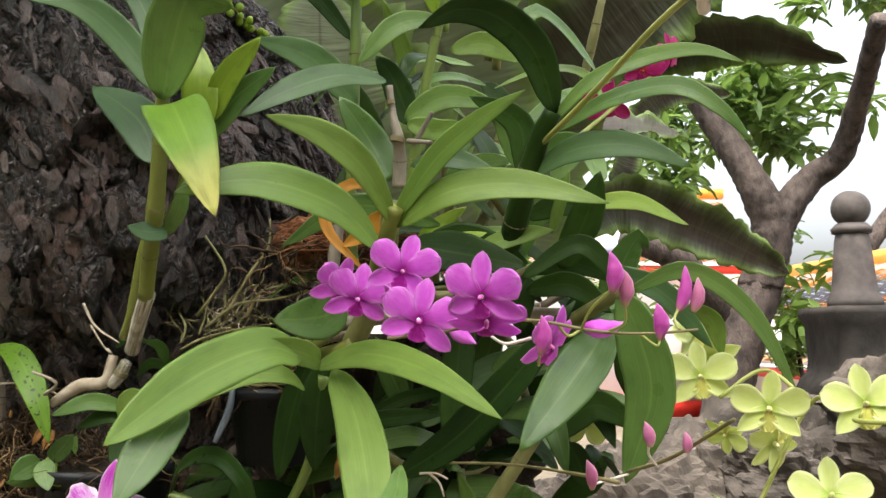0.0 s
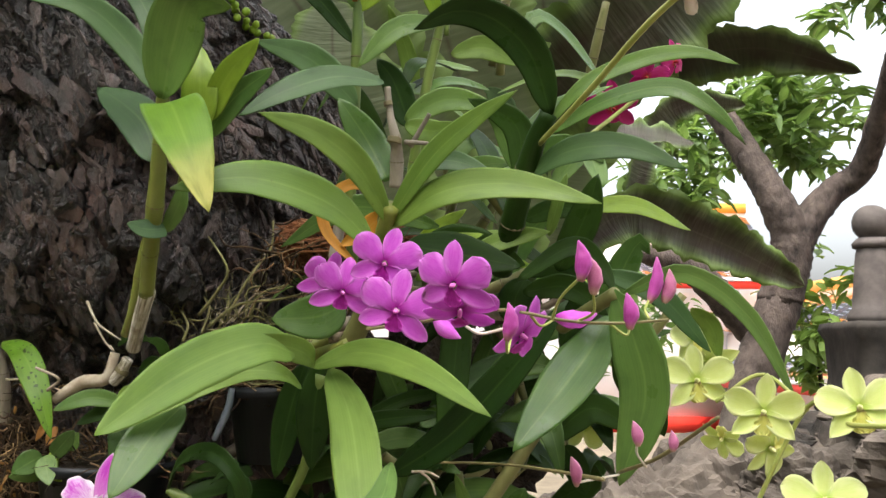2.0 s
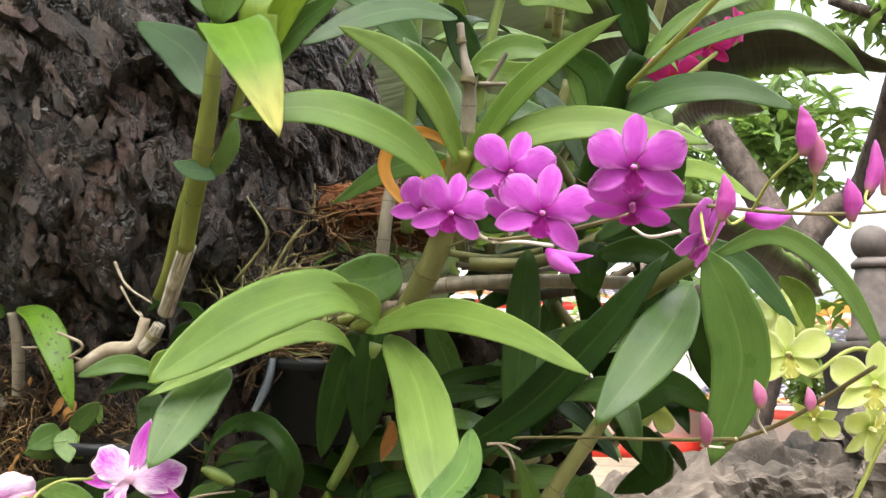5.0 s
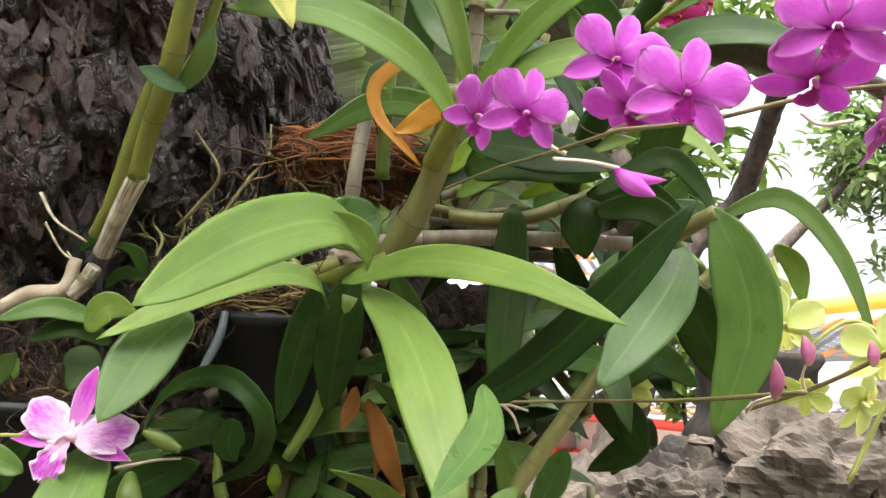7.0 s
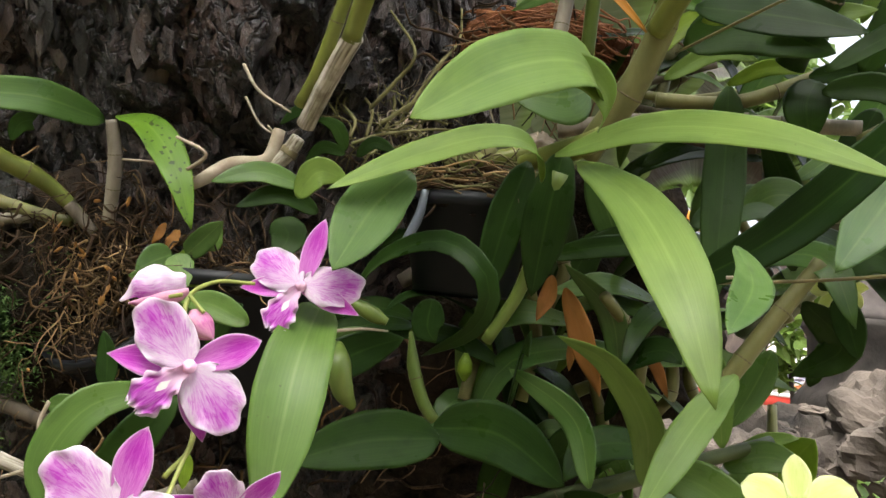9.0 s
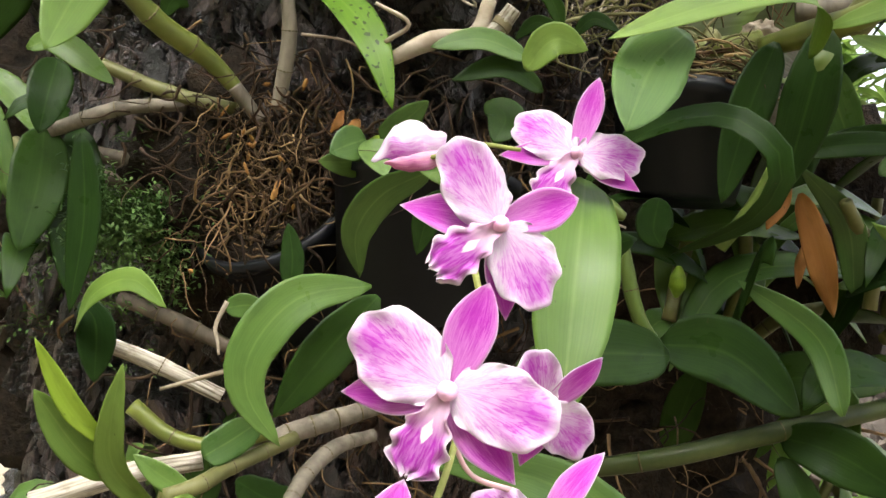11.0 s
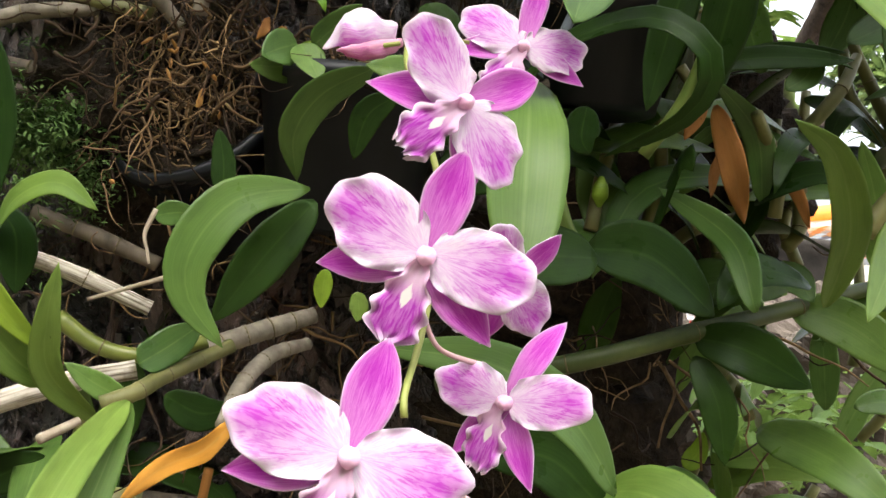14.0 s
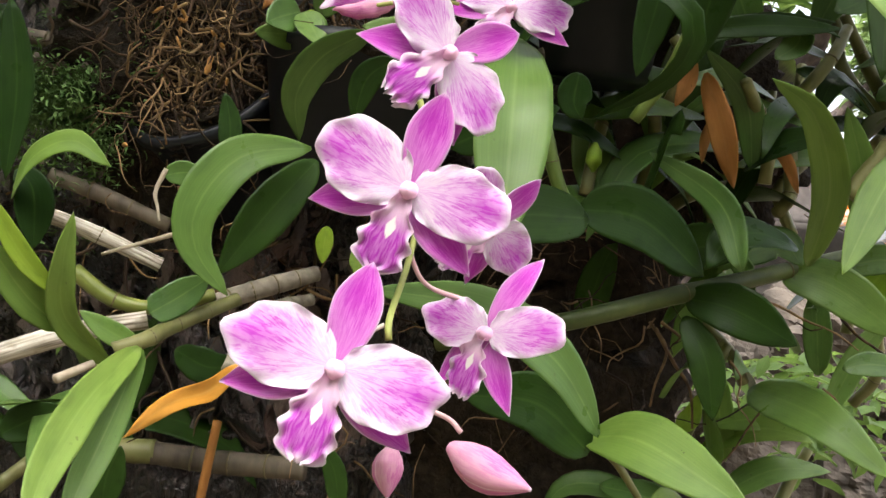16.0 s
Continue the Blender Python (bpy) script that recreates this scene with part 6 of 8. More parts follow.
leaf(right_low, LEAF_DARK_SHADED, [(-0.086, 1.050, 1.022), (-0.072, 1.030, 0.986), (-0.066, 1.020, 0.938)], 0.030, (-0.47, -0.86, 0.20))
leaf(right_low, LEAF, [(0.018, 1.120, 0.959), (0.017, 1.000, 0.951), (0.052, 0.950, 0.914)], 0.045, (-0.75, -0.30, 0.58))
leaf(right_low, LEAF_BRIGHT, [(0.021, 0.920, 1.166), (-0.025, 0.885, 1.120), (-0.070, 0.850, 1.062)], 0.029, (-0.07, -0.78, 0.62))
leaf(right_low, LEAF_MID, [(0.043, 1.000, 1.104), (0.035, 1.000, 1.160), (0.017, 1.000, 1.211)], 0.026, (-0.54, -0.83, -0.13))
leaf(right_low, LEAF, [(-0.037, 1.050, 1.157), (-0.053, 1.040, 1.213), (-0.099, 1.030, 1.251)], 0.024, (-0.33, -0.86, -0.39))
leaf(right_low, LEAF_DARK_SHADED, [(-0.100, 1.050, 1.259), (-0.040, 1.050, 1.288), (0.030, 1.050, 1.298)], 0.017, (-0.05, -0.99, 0.16))
leaf(right_low, LEAF, [(0.015, 1.080, 1.072), (0.053, 1.050, 1.061), (0.102, 1.020, 1.023)], 0.045, (-0.50, -0.85, 0.14))
leaf(right_low, LEAF, [(0.083, 1.100, 1.079), (0.115, 1.080, 1.093), (0.148, 1.060, 1.086)], 0.031, (-0.53, -0.80, 0.28))
leaf(right_low, LEAF, [(-0.026, 1.100, 1.078), (0.012, 1.080, 1.098), (0.025, 1.060, 1.078)], 0.034, (-0.61, -0.77, 0.18))
leaf(right_low, LEAF_DARK_SHADED, [(-0.085, 1.100, 1.061), (-0.069, 1.080, 1.084), (-0.025, 1.060, 1.088)], 0.044, (-0.59, -0.80, 0.14))
leaf(right_low, LEAF, [(-0.041, 1.060, 1.272), (-0.058, 1.060, 1.310), (-0.079, 1.060, 1.358)], 0.035, (-0.46, -0.87, -0.20))
leaf(right_low, LEAF, [(0.040, 1.100, 1.306), (0.059, 1.100, 1.350), (0.067, 1.100, 1.395)], 0.033, (-0.40, -0.91, 0.12))
leaf(right_low, LEAF_DARK_SHADED, [(-0.123, 1.000, 1.253), (-0.068, 1.000, 1.267), (0.005, 1.000, 1.275)], 0.021, (-0.02, -0.99, 0.12))
leaf(right_low, LEAF, [(-0.024, 1.050, 1.257), (-0.004, 1.050, 1.275), (-0.001, 1.060, 1.308)], 0.025, (-0.45, -0.82, 0.36))
leaf(right_low, LEAF, [(0.099, 1.100, 0.987), (0.127, 1.100, 0.994), (0.169, 1.100, 0.992)], 0.025, (-0.03, -0.93, 0.38))
leaf(right_low, LEAF_BROWN, [(-0.109, 1.030, 1.240), (-0.113, 1.030, 1.218), (-0.121, 1.030, 1.198)], 0.015, (-0.30, -0.95, 0.09), wave=0.1, label="withered brown leaf")
leaf(right_low, LEAF_BROWN, [(-0.097, 1.030, 1.230), (-0.079, 1.030, 1.188), (-0.057, 1.040, 1.136)], 0.023, (-0.39, -0.88, -0.26), wave=0.1, label="withered brown leaf")
leaf(right_low, LEAF_BROWN, [(-0.036, 1.050, 1.172), (-0.009, 1.050, 1.173), (0.009, 1.050, 1.140)], 0.012, (-0.25, -0.90, -0.35), wave=0.1, label="withered brown leaf")
leaf(right_low, LEAF_BROWN, [(-0.071, 1.050, 1.203), (-0.082, 1.050, 1.181), (-0.084, 1.050, 1.156)], 0.010, (-0.34, -0.93, 0.09), wave=0.1, label="withered brown leaf")

bottom = thing("orchid_plant", (-0.191, 0.950, 0.921), "low orchid with broad mid-green leaves", "orchid", "orchids on the trunk")
leaf(bottom, LEAF, [(-0.220, 0.860, 0.944), (-0.258, 0.840, 0.989), (-0.310, 0.830, 1.017), (-0.377, 0.820, 1.022)], 0.032, (0.23, -0.94, 0.26))
leaf(bottom, LEAF_BRIGHT, [(-0.203, 0.930, 0.931), (-0.181, 0.880, 0.938), (-0.134, 0.820, 0.912)], 0.042, (-0.64, -0.50, 0.58))
leaf(bottom, LEAF_DARK_SHADED, [(-0.205, 0.920, 0.922), (-0.248, 0.910, 0.954), (-0.302, 0.900, 0.957)], 0.044, (0.25, -0.96, 0.13))
tube(bottom, "stem", CANE_DULL, [(-0.203, 0.930, 0.928), (-0.184, 0.920, 0.916), (-0.160, 0.920, 0.886)], (0.0021, 0.0029, 0.0025), sides=8)
leaf(bottom, LEAF_DARK_SHADED, [(-0.369, 1.000, 0.851), (-0.376, 1.000, 0.880), (-0.391, 1.000, 0.901)], 0.018, (0.04, -1.00, 0.02))

# ---- left-hand orchids ----
left_cane = thing("orchid_plant", (-0.522, 1.070, 1.247), "cane orchid rooted in a fibrous clump on the trunk", "orchid", "orchids on the trunk")
tube(left_cane, "cane", CANE, [(-0.638, 0.990, 1.321), (-0.609, 1.020, 1.297), (-0.577, 1.050, 1.283), (-0.554, 1.065, 1.265), (-0.532, 1.075, 1.242)], (0.0068, 0.0086, 0.0088, 0.0066, 0.0050), sides=12, knots=4, n=36)
tube(left_cane, "sheath", SHEATH, [(-0.554, 1.063, 1.265), (-0.532, 1.073, 1.242)], (0.0064, 0.0052), sides=12, label="bare buff cane foot")
tube(left_cane, "cane", SHEATH, [(-0.518, 1.040, 1.342), (-0.513, 1.050, 1.304), (-0.518, 1.070, 1.253)], (0.0055, 0.0065, 0.0060), sides=12, knots=3, n=24)
tube(left_cane, "cane", CANE_DULL, [(-0.678, 1.100, 1.279), (-0.618, 1.100, 1.262), (-0.554, 1.080, 1.250)], (0.0054, 0.0065, 0.0054), sides=10, knots=4, n=24)
tube(left_cane, "cane", SHEATH_GREY, [(-0.709, 1.100, 1.216), (-0.656, 1.100, 1.242), (-0.601, 1.100, 1.253)], (0.0060, 0.0066, 0.0055), sides=10, knots=4, n=24)
tube(left_cane, "cane", SHEATH_DARK, [(-0.703, 1.150, 1.210), (-0.648, 1.150, 1.206), (-0.584, 1.120, 1.204)], (0.0074, 0.0079, 0.0074), sides=10, knots=3)
tube(left_cane, "cane", SHEATH_DARK, [(-0.694, 1.150, 1.189), (-0.650, 1.150, 1.186), (-0.596, 1.120, 1.179)], (0.0074, 0.0079, 0.0074), sides=10, knots=3)
leaf(left_cane, LEAF_SPOT, [(-0.517, 1.050, 1.348), (-0.478, 1.020, 1.335), (-0.443, 0.990, 1.295), (-0.421, 0.980, 1.243)], 0.030, (0.08, -0.90, 0.44))
leaf(left_cane, LEAF, [(-0.528, 1.050, 1.343), (-0.556, 0.980, 1.341), (-0.590, 0.950, 1.335), (-0.638, 0.920, 1.337)], 0.032, (0.58, -0.80, 0.12))
leaf(left_cane, LEAF_BRIGHT, [(-0.644, 1.000, 1.345), (-0.648, 0.970, 1.308), (-0.651, 0.930, 1.242)], 0.043, (0.61, -0.68, 0.42))
leaf(left_cane, LEAF_DARK_SHADED, [(-0.704, 1.080, 1.273), (-0.699, 1.060, 1.239), (-0.697, 1.050, 1.205)], 0.035, (0.44, -0.80, 0.40))
leaf(left_cane, LEAF_DARK_SHADED, [(-0.714, 1.100, 1.219), (-0.704, 1.080, 1.167), (-0.702, 1.060, 1.111)], 0.047, (0.42, -0.83, 0.36))
leaf(left_cane, LEAF_DARK_SHADED, [(-0.693, 1.120, 1.225), (-0.679, 1.100, 1.162), (-0.665, 1.080, 1.080)], 0.046, (0.35, -0.88, 0.31))
leaf(left_cane, LEAF_DARK_SHADED, [(-0.873, 1.250, 1.313), (-0.849, 1.250, 1.392), (-0.837, 1.250, 1.484)], 0.077, (0.50, -0.86, -0.11))
leaf(left_cane, LEAF_DARK_SHADED, [(-0.600, 1.100, 1.349), (-0.623, 1.100, 1.343), (-0.630, 1.100, 1.324)], 0.020, (0.26, -0.92, -0.31))
leaf(left_cane, LEAF, [(-0.694, 1.000, 1.259), (-0.672, 1.000, 1.266), (-0.627, 1.000, 1.240)], 0.021, (0.06, -0.98, 0.20))
leaf(left_cane, LEAF_BRIGHT, [(-0.628, 1.000, 1.058), (-0.608, 0.970, 1.086), (-0.578, 0.950, 1.099), (-0.548, 0.932, 1.083)], 0.021, (-0.50, -0.80, 0.33))
leaf(left_cane, LEAF_DARK_SHADED, [(-0.627, 1.000, 1.079), (-0.614, 1.000, 1.064), (-0.609, 1.000, 1.023)], 0.027, (0.24, -0.97, 0.08))
leaf(left_cane, LEAF_DARK_SHADED, [(-0.645, 1.000, 1.201), (-0.634, 1.000, 1.140), (-0.634, 1.000, 1.070)], 0.023, (0.29, -0.96, 0.02))

shoot = thing("orchid_plant", (-0.518, 0.950, 0.966), "young orchid shoot with folded bright leaves on a bare cane", "orchid", "orchids on the trunk")
tube(shoot, "cane", CANE, [(-0.580, 1.000, 1.010), (-0.550, 1.000, 0.992), (-0.517, 1.000, 0.989), (-0.478, 1.000, 1.003)], (0.0062, 0.0057, 0.0053, 0.0048), sides=12, knots=3)
tube(shoot, "old_cane", BLEACHED, [(-0.625, 0.960, 0.944), (-0.571, 0.970, 0.967), (-0.521, 0.980, 0.981)], (0.0073, 0.0077, 0.0064), sides=14, knots=1, n=20, label="bleached grey old cane")
tube(shoot, "cane", CANE_DULL, [(-0.535, 0.945, 0.961), (-0.515, 0.950, 0.970), (-0.500, 0.970, 0.980), (-0.461, 1.000, 1.001)], (0.0054, 0.0058, 0.0054, 0.0050), sides=12, knots=4, n=24)
tube(shoot, "cane", SHEATH_GREY, [(-0.497, 1.000, 0.985), (-0.471, 1.020, 0.999), (-0.443, 1.030, 1.011), (-0.404, 1.050, 1.026)], (0.0068, 0.0077, 0.0077, 0.0063), sides=12, knots=6, n=40, label="grey ringed cane")
tube(shoot, "cane", SHEATH_GREY, [(-0.457, 0.930, 0.956), (-0.449, 0.970, 0.979), (-0.432, 1.000, 0.997), (-0.407, 1.030, 1.005)], (0.0051, 0.0059, 0.0059, 0.0047), sides=12, knots=5, n=40, label="grey ringed cane")
tube(shoot, "old_cane", BLEACHED, [(-0.618, 1.020, 1.052), (-0.578, 1.030, 1.040), (-0.525, 1.040, 1.020)], (0.0060, 0.0065, 0.0056), sides=12, knots=2, n=20, label="bleached grey old cane")
tube(shoot, "old_cane", SHEATH_DARK, [(-0.631, 1.100, 1.084), (-0.589, 1.100, 1.073), (-0.531, 1.100, 1.053)], (0.0066, 0.0071, 0.0061), sides=12, knots=3, n=20)
tube(shoot, "cane", SHEATH_DARK, [(-0.526, 1.120, 0.857), (-0.473, 1.120, 0.853), (-0.395, 1.100, 0.856)], (0.0099, 0.0104, 0.0093), sides=12, knots=4, n=30)
tube(shoot, "cane", CANE_DULL, [(-0.592, 1.120, 0.862), (-0.559, 1.120, 0.857), (-0.524, 1.120, 0.858)], (0.0095, 0.0106, 0.0106), sides=12)
tube(shoot, "stalk", LEAF_BROWN, [(-0.473, 1.100, 0.892), (-0.481, 1.100, 0.817)], (0.0041, 0.0041), sides=8, label="reddish dry stalk")
tube(shoot, "twig", ROOT, [(-0.562, 1.000, 1.024), (-0.508, 1.000, 1.046)], (0.0013, 0.0020), sides=6, label="thin straw-coloured twig")
tube(shoot, "twig", ROOT, [(-0.559, 0.900, 0.945), (-0.542, 0.920, 0.954)], (0.0031, 0.0027), sides=8)
leaf(shoot, LEAF_BRIGHT, [(-0.535, 0.940, 0.952), (-0.560, 0.910, 0.983), (-0.560, 0.890, 1.016), (-0.555, 0.880, 1.049)], 0.019, (0.23, -0.88, -0.42), fold=0.5)
leaf(shoot, LEAF_LIME, [(-0.564, 0.900, 0.998), (-0.583, 0.885, 1.020), (-0.604, 0.870, 1.058)], 0.013, (0.41, -0.89, -0.17), fold=0.3)
leaf(shoot, LEAF_BRIGHT, [(-0.562, 0.920, 0.975), (-0.580, 0.900, 0.993), (-0.604, 0.880, 1.028)], 0.023, (0.52, -0.83, -0.21))
leaf(shoot, LEAF, [(-0.518, 0.950, 0.964), (-0.538, 0.950, 0.972), (-0.561, 0.950, 0.985)], 0.016, (0.07, -0.99, 0.15))
leaf(shoot, LEAF_BRIGHT, [(-0.518, 0.940, 0.965), (-0.535, 0.880, 0.936), (-0.543, 0.830, 0.902), (-0.541, 0.800, 0.874)], 0.024, (0.44, -0.55, 0.70), shape=(0.5, 0.5), fold=0.3)
leaf(shoot, LEAF_MID, [(-0.517, 0.945, 0.963), (-0.523, 0.900, 0.923), (-0.531, 0.860, 0.883), (-0.533, 0.850, 0.856)], 0.021, (0.33, -0.67, 0.67), shape=(0.5, 0.5), fold=0.3)
leaf(shoot, LEAF_ORANGE, [(-0.449, 0.920, 0.962), (-0.465, 0.890, 0.947), (-0.484, 0.860, 0.942), (-0.503, 0.830, 0.926)], 0.014, (0.65, -0.59, 0.48), wave=0.15, fold=0.4, label="withered orange leaf")
leaf(shoot, LEAF, [(-0.419, 0.950, 1.114), (-0.463, 0.925, 1.100), (-0.487, 0.915, 1.065), (-0.486, 0.915, 1.035), (-0.462, 0.917, 1.006)], 0.031, (0.17, -0.98, 0.09), shape=(0.45, 0.3), fold=0.1)
leaf(shoot, LEAF_DARK_SHADED, [(-0.414, 0.970, 1.108), (-0.442, 0.960, 1.069), (-0.473, 0.950, 1.019)], 0.034, (0.16, -0.98, 0.12))
leaf(shoot, LEAF, [(-0.517, 0.960, 0.987), (-0.502, 0.970, 0.998), (-0.481, 0.980, 1.016)], 0.025, (0.34, -0.92, 0.21), shape=(0.4, 0.8))
leaf(shoot, LEAF, [(-0.389, 0.900, 1.189), (-0.418, 0.920, 1.173), (-0.433, 0.940, 1.148), (-0.428, 0.960, 1.119)], 0.025, (-0.04, -0.80, -0.59), fold=0.12)
leaf(shoot, LEAF_DARK_SHADED, [(-0.367, 0.950, 1.185), (-0.385, 0.960, 1.170), (-0.391, 0.970, 1.140)], 0.021, (-0.12, -0.93, -0.35))
leaf(shoot, LEAF_DARK_SHADED, [(-0.479, 1.000, 1.106), (-0.481, 1.000, 1.131), (-0.487, 1.000, 1.154)], 0.018, (0.07, -1.00, 0.01))
leaf(shoot, LEAF, [(-0.524, 1.000, 1.087), (-0.509, 1.000, 1.091), (-0.494, 1.000, 1.091)], 0.018, (0.01, -0.99, -0.10))
leaf(shoot, LEAF_DARK_SHADED, [(-0.512, 1.080, 0.951), (-0.483, 1.080, 0.939), (-0.456, 1.080, 0.946)], 0.029, (0.01, -0.99, 0.12))
leaf(shoot, LEAF_LIME, [(-0.401, 0.980, 1.062), (-0.402, 0.980, 1.050), (-0.402, 0.980, 1.034)], 0.013, (-0.02, -1.00, 0.00))
leaf(shoot, LEAF_BRIGHT, [(-0.378, 0.980, 1.048), (-0.375, 0.980, 1.036), (-0.376, 0.980, 1.027)], 0.014, (-0.06, -1.00, -0.01))
leaf(shoot, LEAF_DARK_SHADED, [(-0.646, 1.100, 0.867), (-0.621, 1.100, 0.882), (-0.600, 1.100, 0.894)], 0.031, (-0.01, -1.00, 0.03))
leaf(shoot, LEAF_DARK_SHADED, [(-0.559, 1.100, 0.812), (-0.558, 1.100, 0.840), (-0.549, 1.100, 0.865)], 0.031, (0.13, -0.99, -0.02))

# ---- small seedlings near the foot of the tall cane ----
seedling = thing("orchid_plant", (-0.333, 0.970, 1.275), "small young orchid with short leaves", "orchid", "orchids on the trunk")
leaf(seedling, LEAF, [(-0.330, 0.950, 1.284), (-0.365, 0.940, 1.290), (-0.399, 0.930, 1.277)], 0.019, (0.25, -0.94, 0.24))
leaf(seedling, LEAF_BRIGHT, [(-0.333, 0.940, 1.273), (-0.317, 0.930, 1.293), (-0.293, 0.930, 1.289)], 0.024, (-0.21, -0.97, -0.07))
leaf(seedling, LEAF_DARK_SHADED, [(-0.317, 0.960, 1.265), (-0.347, 0.950, 1.276), (-0.382, 0.950, 1.262)], 0.019, (0.14, -0.96, 0.25))
leaf(seedling, LEAF_DARK_SHADED, [(-0.326, 1.000, 1.351), (-0.346, 1.000, 1.358), (-0.362, 1.000, 1.344)], 0.011, (0.04, -0.98, -0.20))
leaf(seedling, LEAF_DARK_SHADED, [(-0.303, 1.000, 1.327), (-0.313, 1.000, 1.347), (-0.331, 1.000, 1.353)], 0.013, (-0.04, -1.00, -0.04))
leaf(seedling, LEAF_DARK_SHADED, [(-0.293, 1.000, 1.323), (-0.279, 1.000, 1.337), (-0.258, 1.000, 1.329)], 0.012, (-0.00, -1.00, 0.01))
leaf(seedling, LEAF_DARK_SHADED, [(-0.303, 1.000, 1.324), (-0.323, 1.000, 1.328), (-0.337, 1.000, 1.313)], 0.012, (0.00, -1.00, -0.00))
leaf(seedling, LEAF_DARK_SHADED, [(-0.352, 0.980, 1.259), (-0.340, 0.970, 1.245), (-0.347, 0.960, 1.224)], 0.030, (0.09, -0.86, 0.51))


# ---- magenta flower spray ----
magenta = thing("flower_spray", (-0.076, 0.660, 1.331), "magenta orchid flower spray on a thin stem", "flower spray")
tube(magenta, "stem", STEM_DARK, [(-0.058, 0.870, 1.399), (-0.039, 0.760, 1.391), (-0.034, 0.650, 1.373), (-0.032, 0.530, 1.353)], (0.0011, 0.0010, 0.0010), sides=8, n=24)
tube(magenta, "stem", STEM_DARK, [(-0.032, 0.530, 1.353), (0.000, 0.520, 1.357), (0.027, 0.500, 1.362), (0.049, 0.475, 1.362), (0.078, 0.455, 1.356), (0.103, 0.450, 1.355), (0.127, 0.450, 1.357)], (0.0010, 0.0010, 0.0009, 0.0007), sides=8, n=40)
flower(magenta, place((-0.057, 0.602, 1.380), (0.18, -0.96, -0.21), -10, 0.92), "purple", 1)
flower(magenta, place((-0.025, 0.559, 1.395), (-0.03, -1.00, -0.09), -14, 0.92), "purple", 2)
flower(magenta, place((-0.013, 0.507, 1.363), (-0.17, -0.98, -0.13), -10, 0.93), "purple", 3)
flower(magenta, place((0.020, 0.455, 1.374), (-0.41, -0.89, -0.19), -4, 0.87), "purple", 4)
flower(magenta, place((0.023, 0.475, 1.362), (-0.07, -0.60, -0.80), -6, 0.85), "purple", 5)
flower(magenta, place((0.056, 0.485, 1.350), (0.69, -0.50, -0.52), -4, 0.86), "purple", 6)
flower(magenta, place((-0.074, 0.644, 1.390), (0.50, -0.79, -0.35), -10, 0.9), "purple", 7)
flower(magenta, place((-0.020, 0.553, 1.371), (-0.59, -0.36, -0.72), 4, 0.85), "purple", 8)
tube(magenta, "pedicel", STEM_WHITE, [(0.048, 0.490, 1.353), (0.034, 0.490, 1.350), (0.026, 0.490, 1.354)], (0.0009, 0.0008), sides=6)
tube(magenta, "pedicel", STEM_WHITE, [(-0.030, 0.620, 1.366), (-0.039, 0.620, 1.370), (-0.048, 0.610, 1.379)], (0.0013, 0.0011), sides=6)
tube(magenta, "pedicel", STEM_WHITE, [(0.009, 0.650, 1.369), (-0.008, 0.650, 1.371), (-0.029, 0.650, 1.371)], (0.0014, 0.0012), sides=6)
tube(magenta, "pedicel", STEM_WHITE, [(-0.024, 0.580, 1.364), (-0.020, 0.570, 1.367), (-0.014, 0.530, 1.364)], (0.0009, 0.0009), sides=6)
bud(magenta, PETAL_PURPLE, (0.004, 0.640, 1.365), (0.023, 0.630, 1.350), 0.0058)
bud(magenta, PETAL_PURPLE, (0.004, 0.640, 1.364), (0.033, 0.640, 1.362), 0.0034)
for base, tip, size, fill in (((0.081, 0.430, 1.374), (0.080, 0.428, 1.394), 0.0042, BUD_PURPLE), ((0.088, 0.436, 1.368), (0.086, 0.434, 1.387), 0.0038, BUD_PINK),
                              ((0.074, 0.480, 1.359), (0.096, 0.480, 1.361), 0.0052, PETAL_PURPLE), ((0.108, 0.450, 1.352), (0.106, 0.448, 1.370), 0.0040, BUD_PURPLE),
                              ((0.120, 0.460, 1.366), (0.124, 0.460, 1.390), 0.0036, BUD_PURPLE), ((0.045, 0.420, 1.345), (0.046, 0.418, 1.363), 0.0037, BUD_PURPLE),
                              ((0.128, 0.462, 1.366), (0.131, 0.462, 1.384), 0.0036, BUD_PINK)):
    bud(magenta, fill, base, tip, size, bend=0.2, crumple=0.12)
for foot, elbow, top in (((0.070, 0.458, 1.357), (0.073, 0.444, 1.367), (0.081, 0.431, 1.376)), ((0.083, 0.455, 1.356), (0.089, 0.443, 1.360), (0.088, 0.436, 1.369)),
                         ((0.098, 0.451, 1.355), (0.106, 0.449, 1.349), (0.108, 0.450, 1.354)), ((0.118, 0.450, 1.357), (0.117, 0.456, 1.362), (0.120, 0.460, 1.368)),
                         ((0.052, 0.473, 1.361), (0.047, 0.445, 1.340), (0.045, 0.421, 1.346)), ((0.060, 0.468, 1.359), (0.066, 0.474, 1.354), (0.075, 0.480, 1.359))):
    tube(magenta, "pedicel", STEM, [foot, elbow, top], (0.0008, 0.0007), sides=6)

# ---- lower spray with dusky buds ----
buds_low = thing("flower_spray", (-0.004, 0.920, 1.234), "dark wiry flower stem with dusky pink buds", "flower spray")
tube(buds_low, "stem", STEM_DARK, [(-0.005, 0.900, 1.234), (0.058, 0.850, 1.239), (0.103, 0.760, 1.244), (0.126, 0.660, 1.251)], (0.0013, 0.0013, 0.0015, 0.0017), sides=8, n=30)
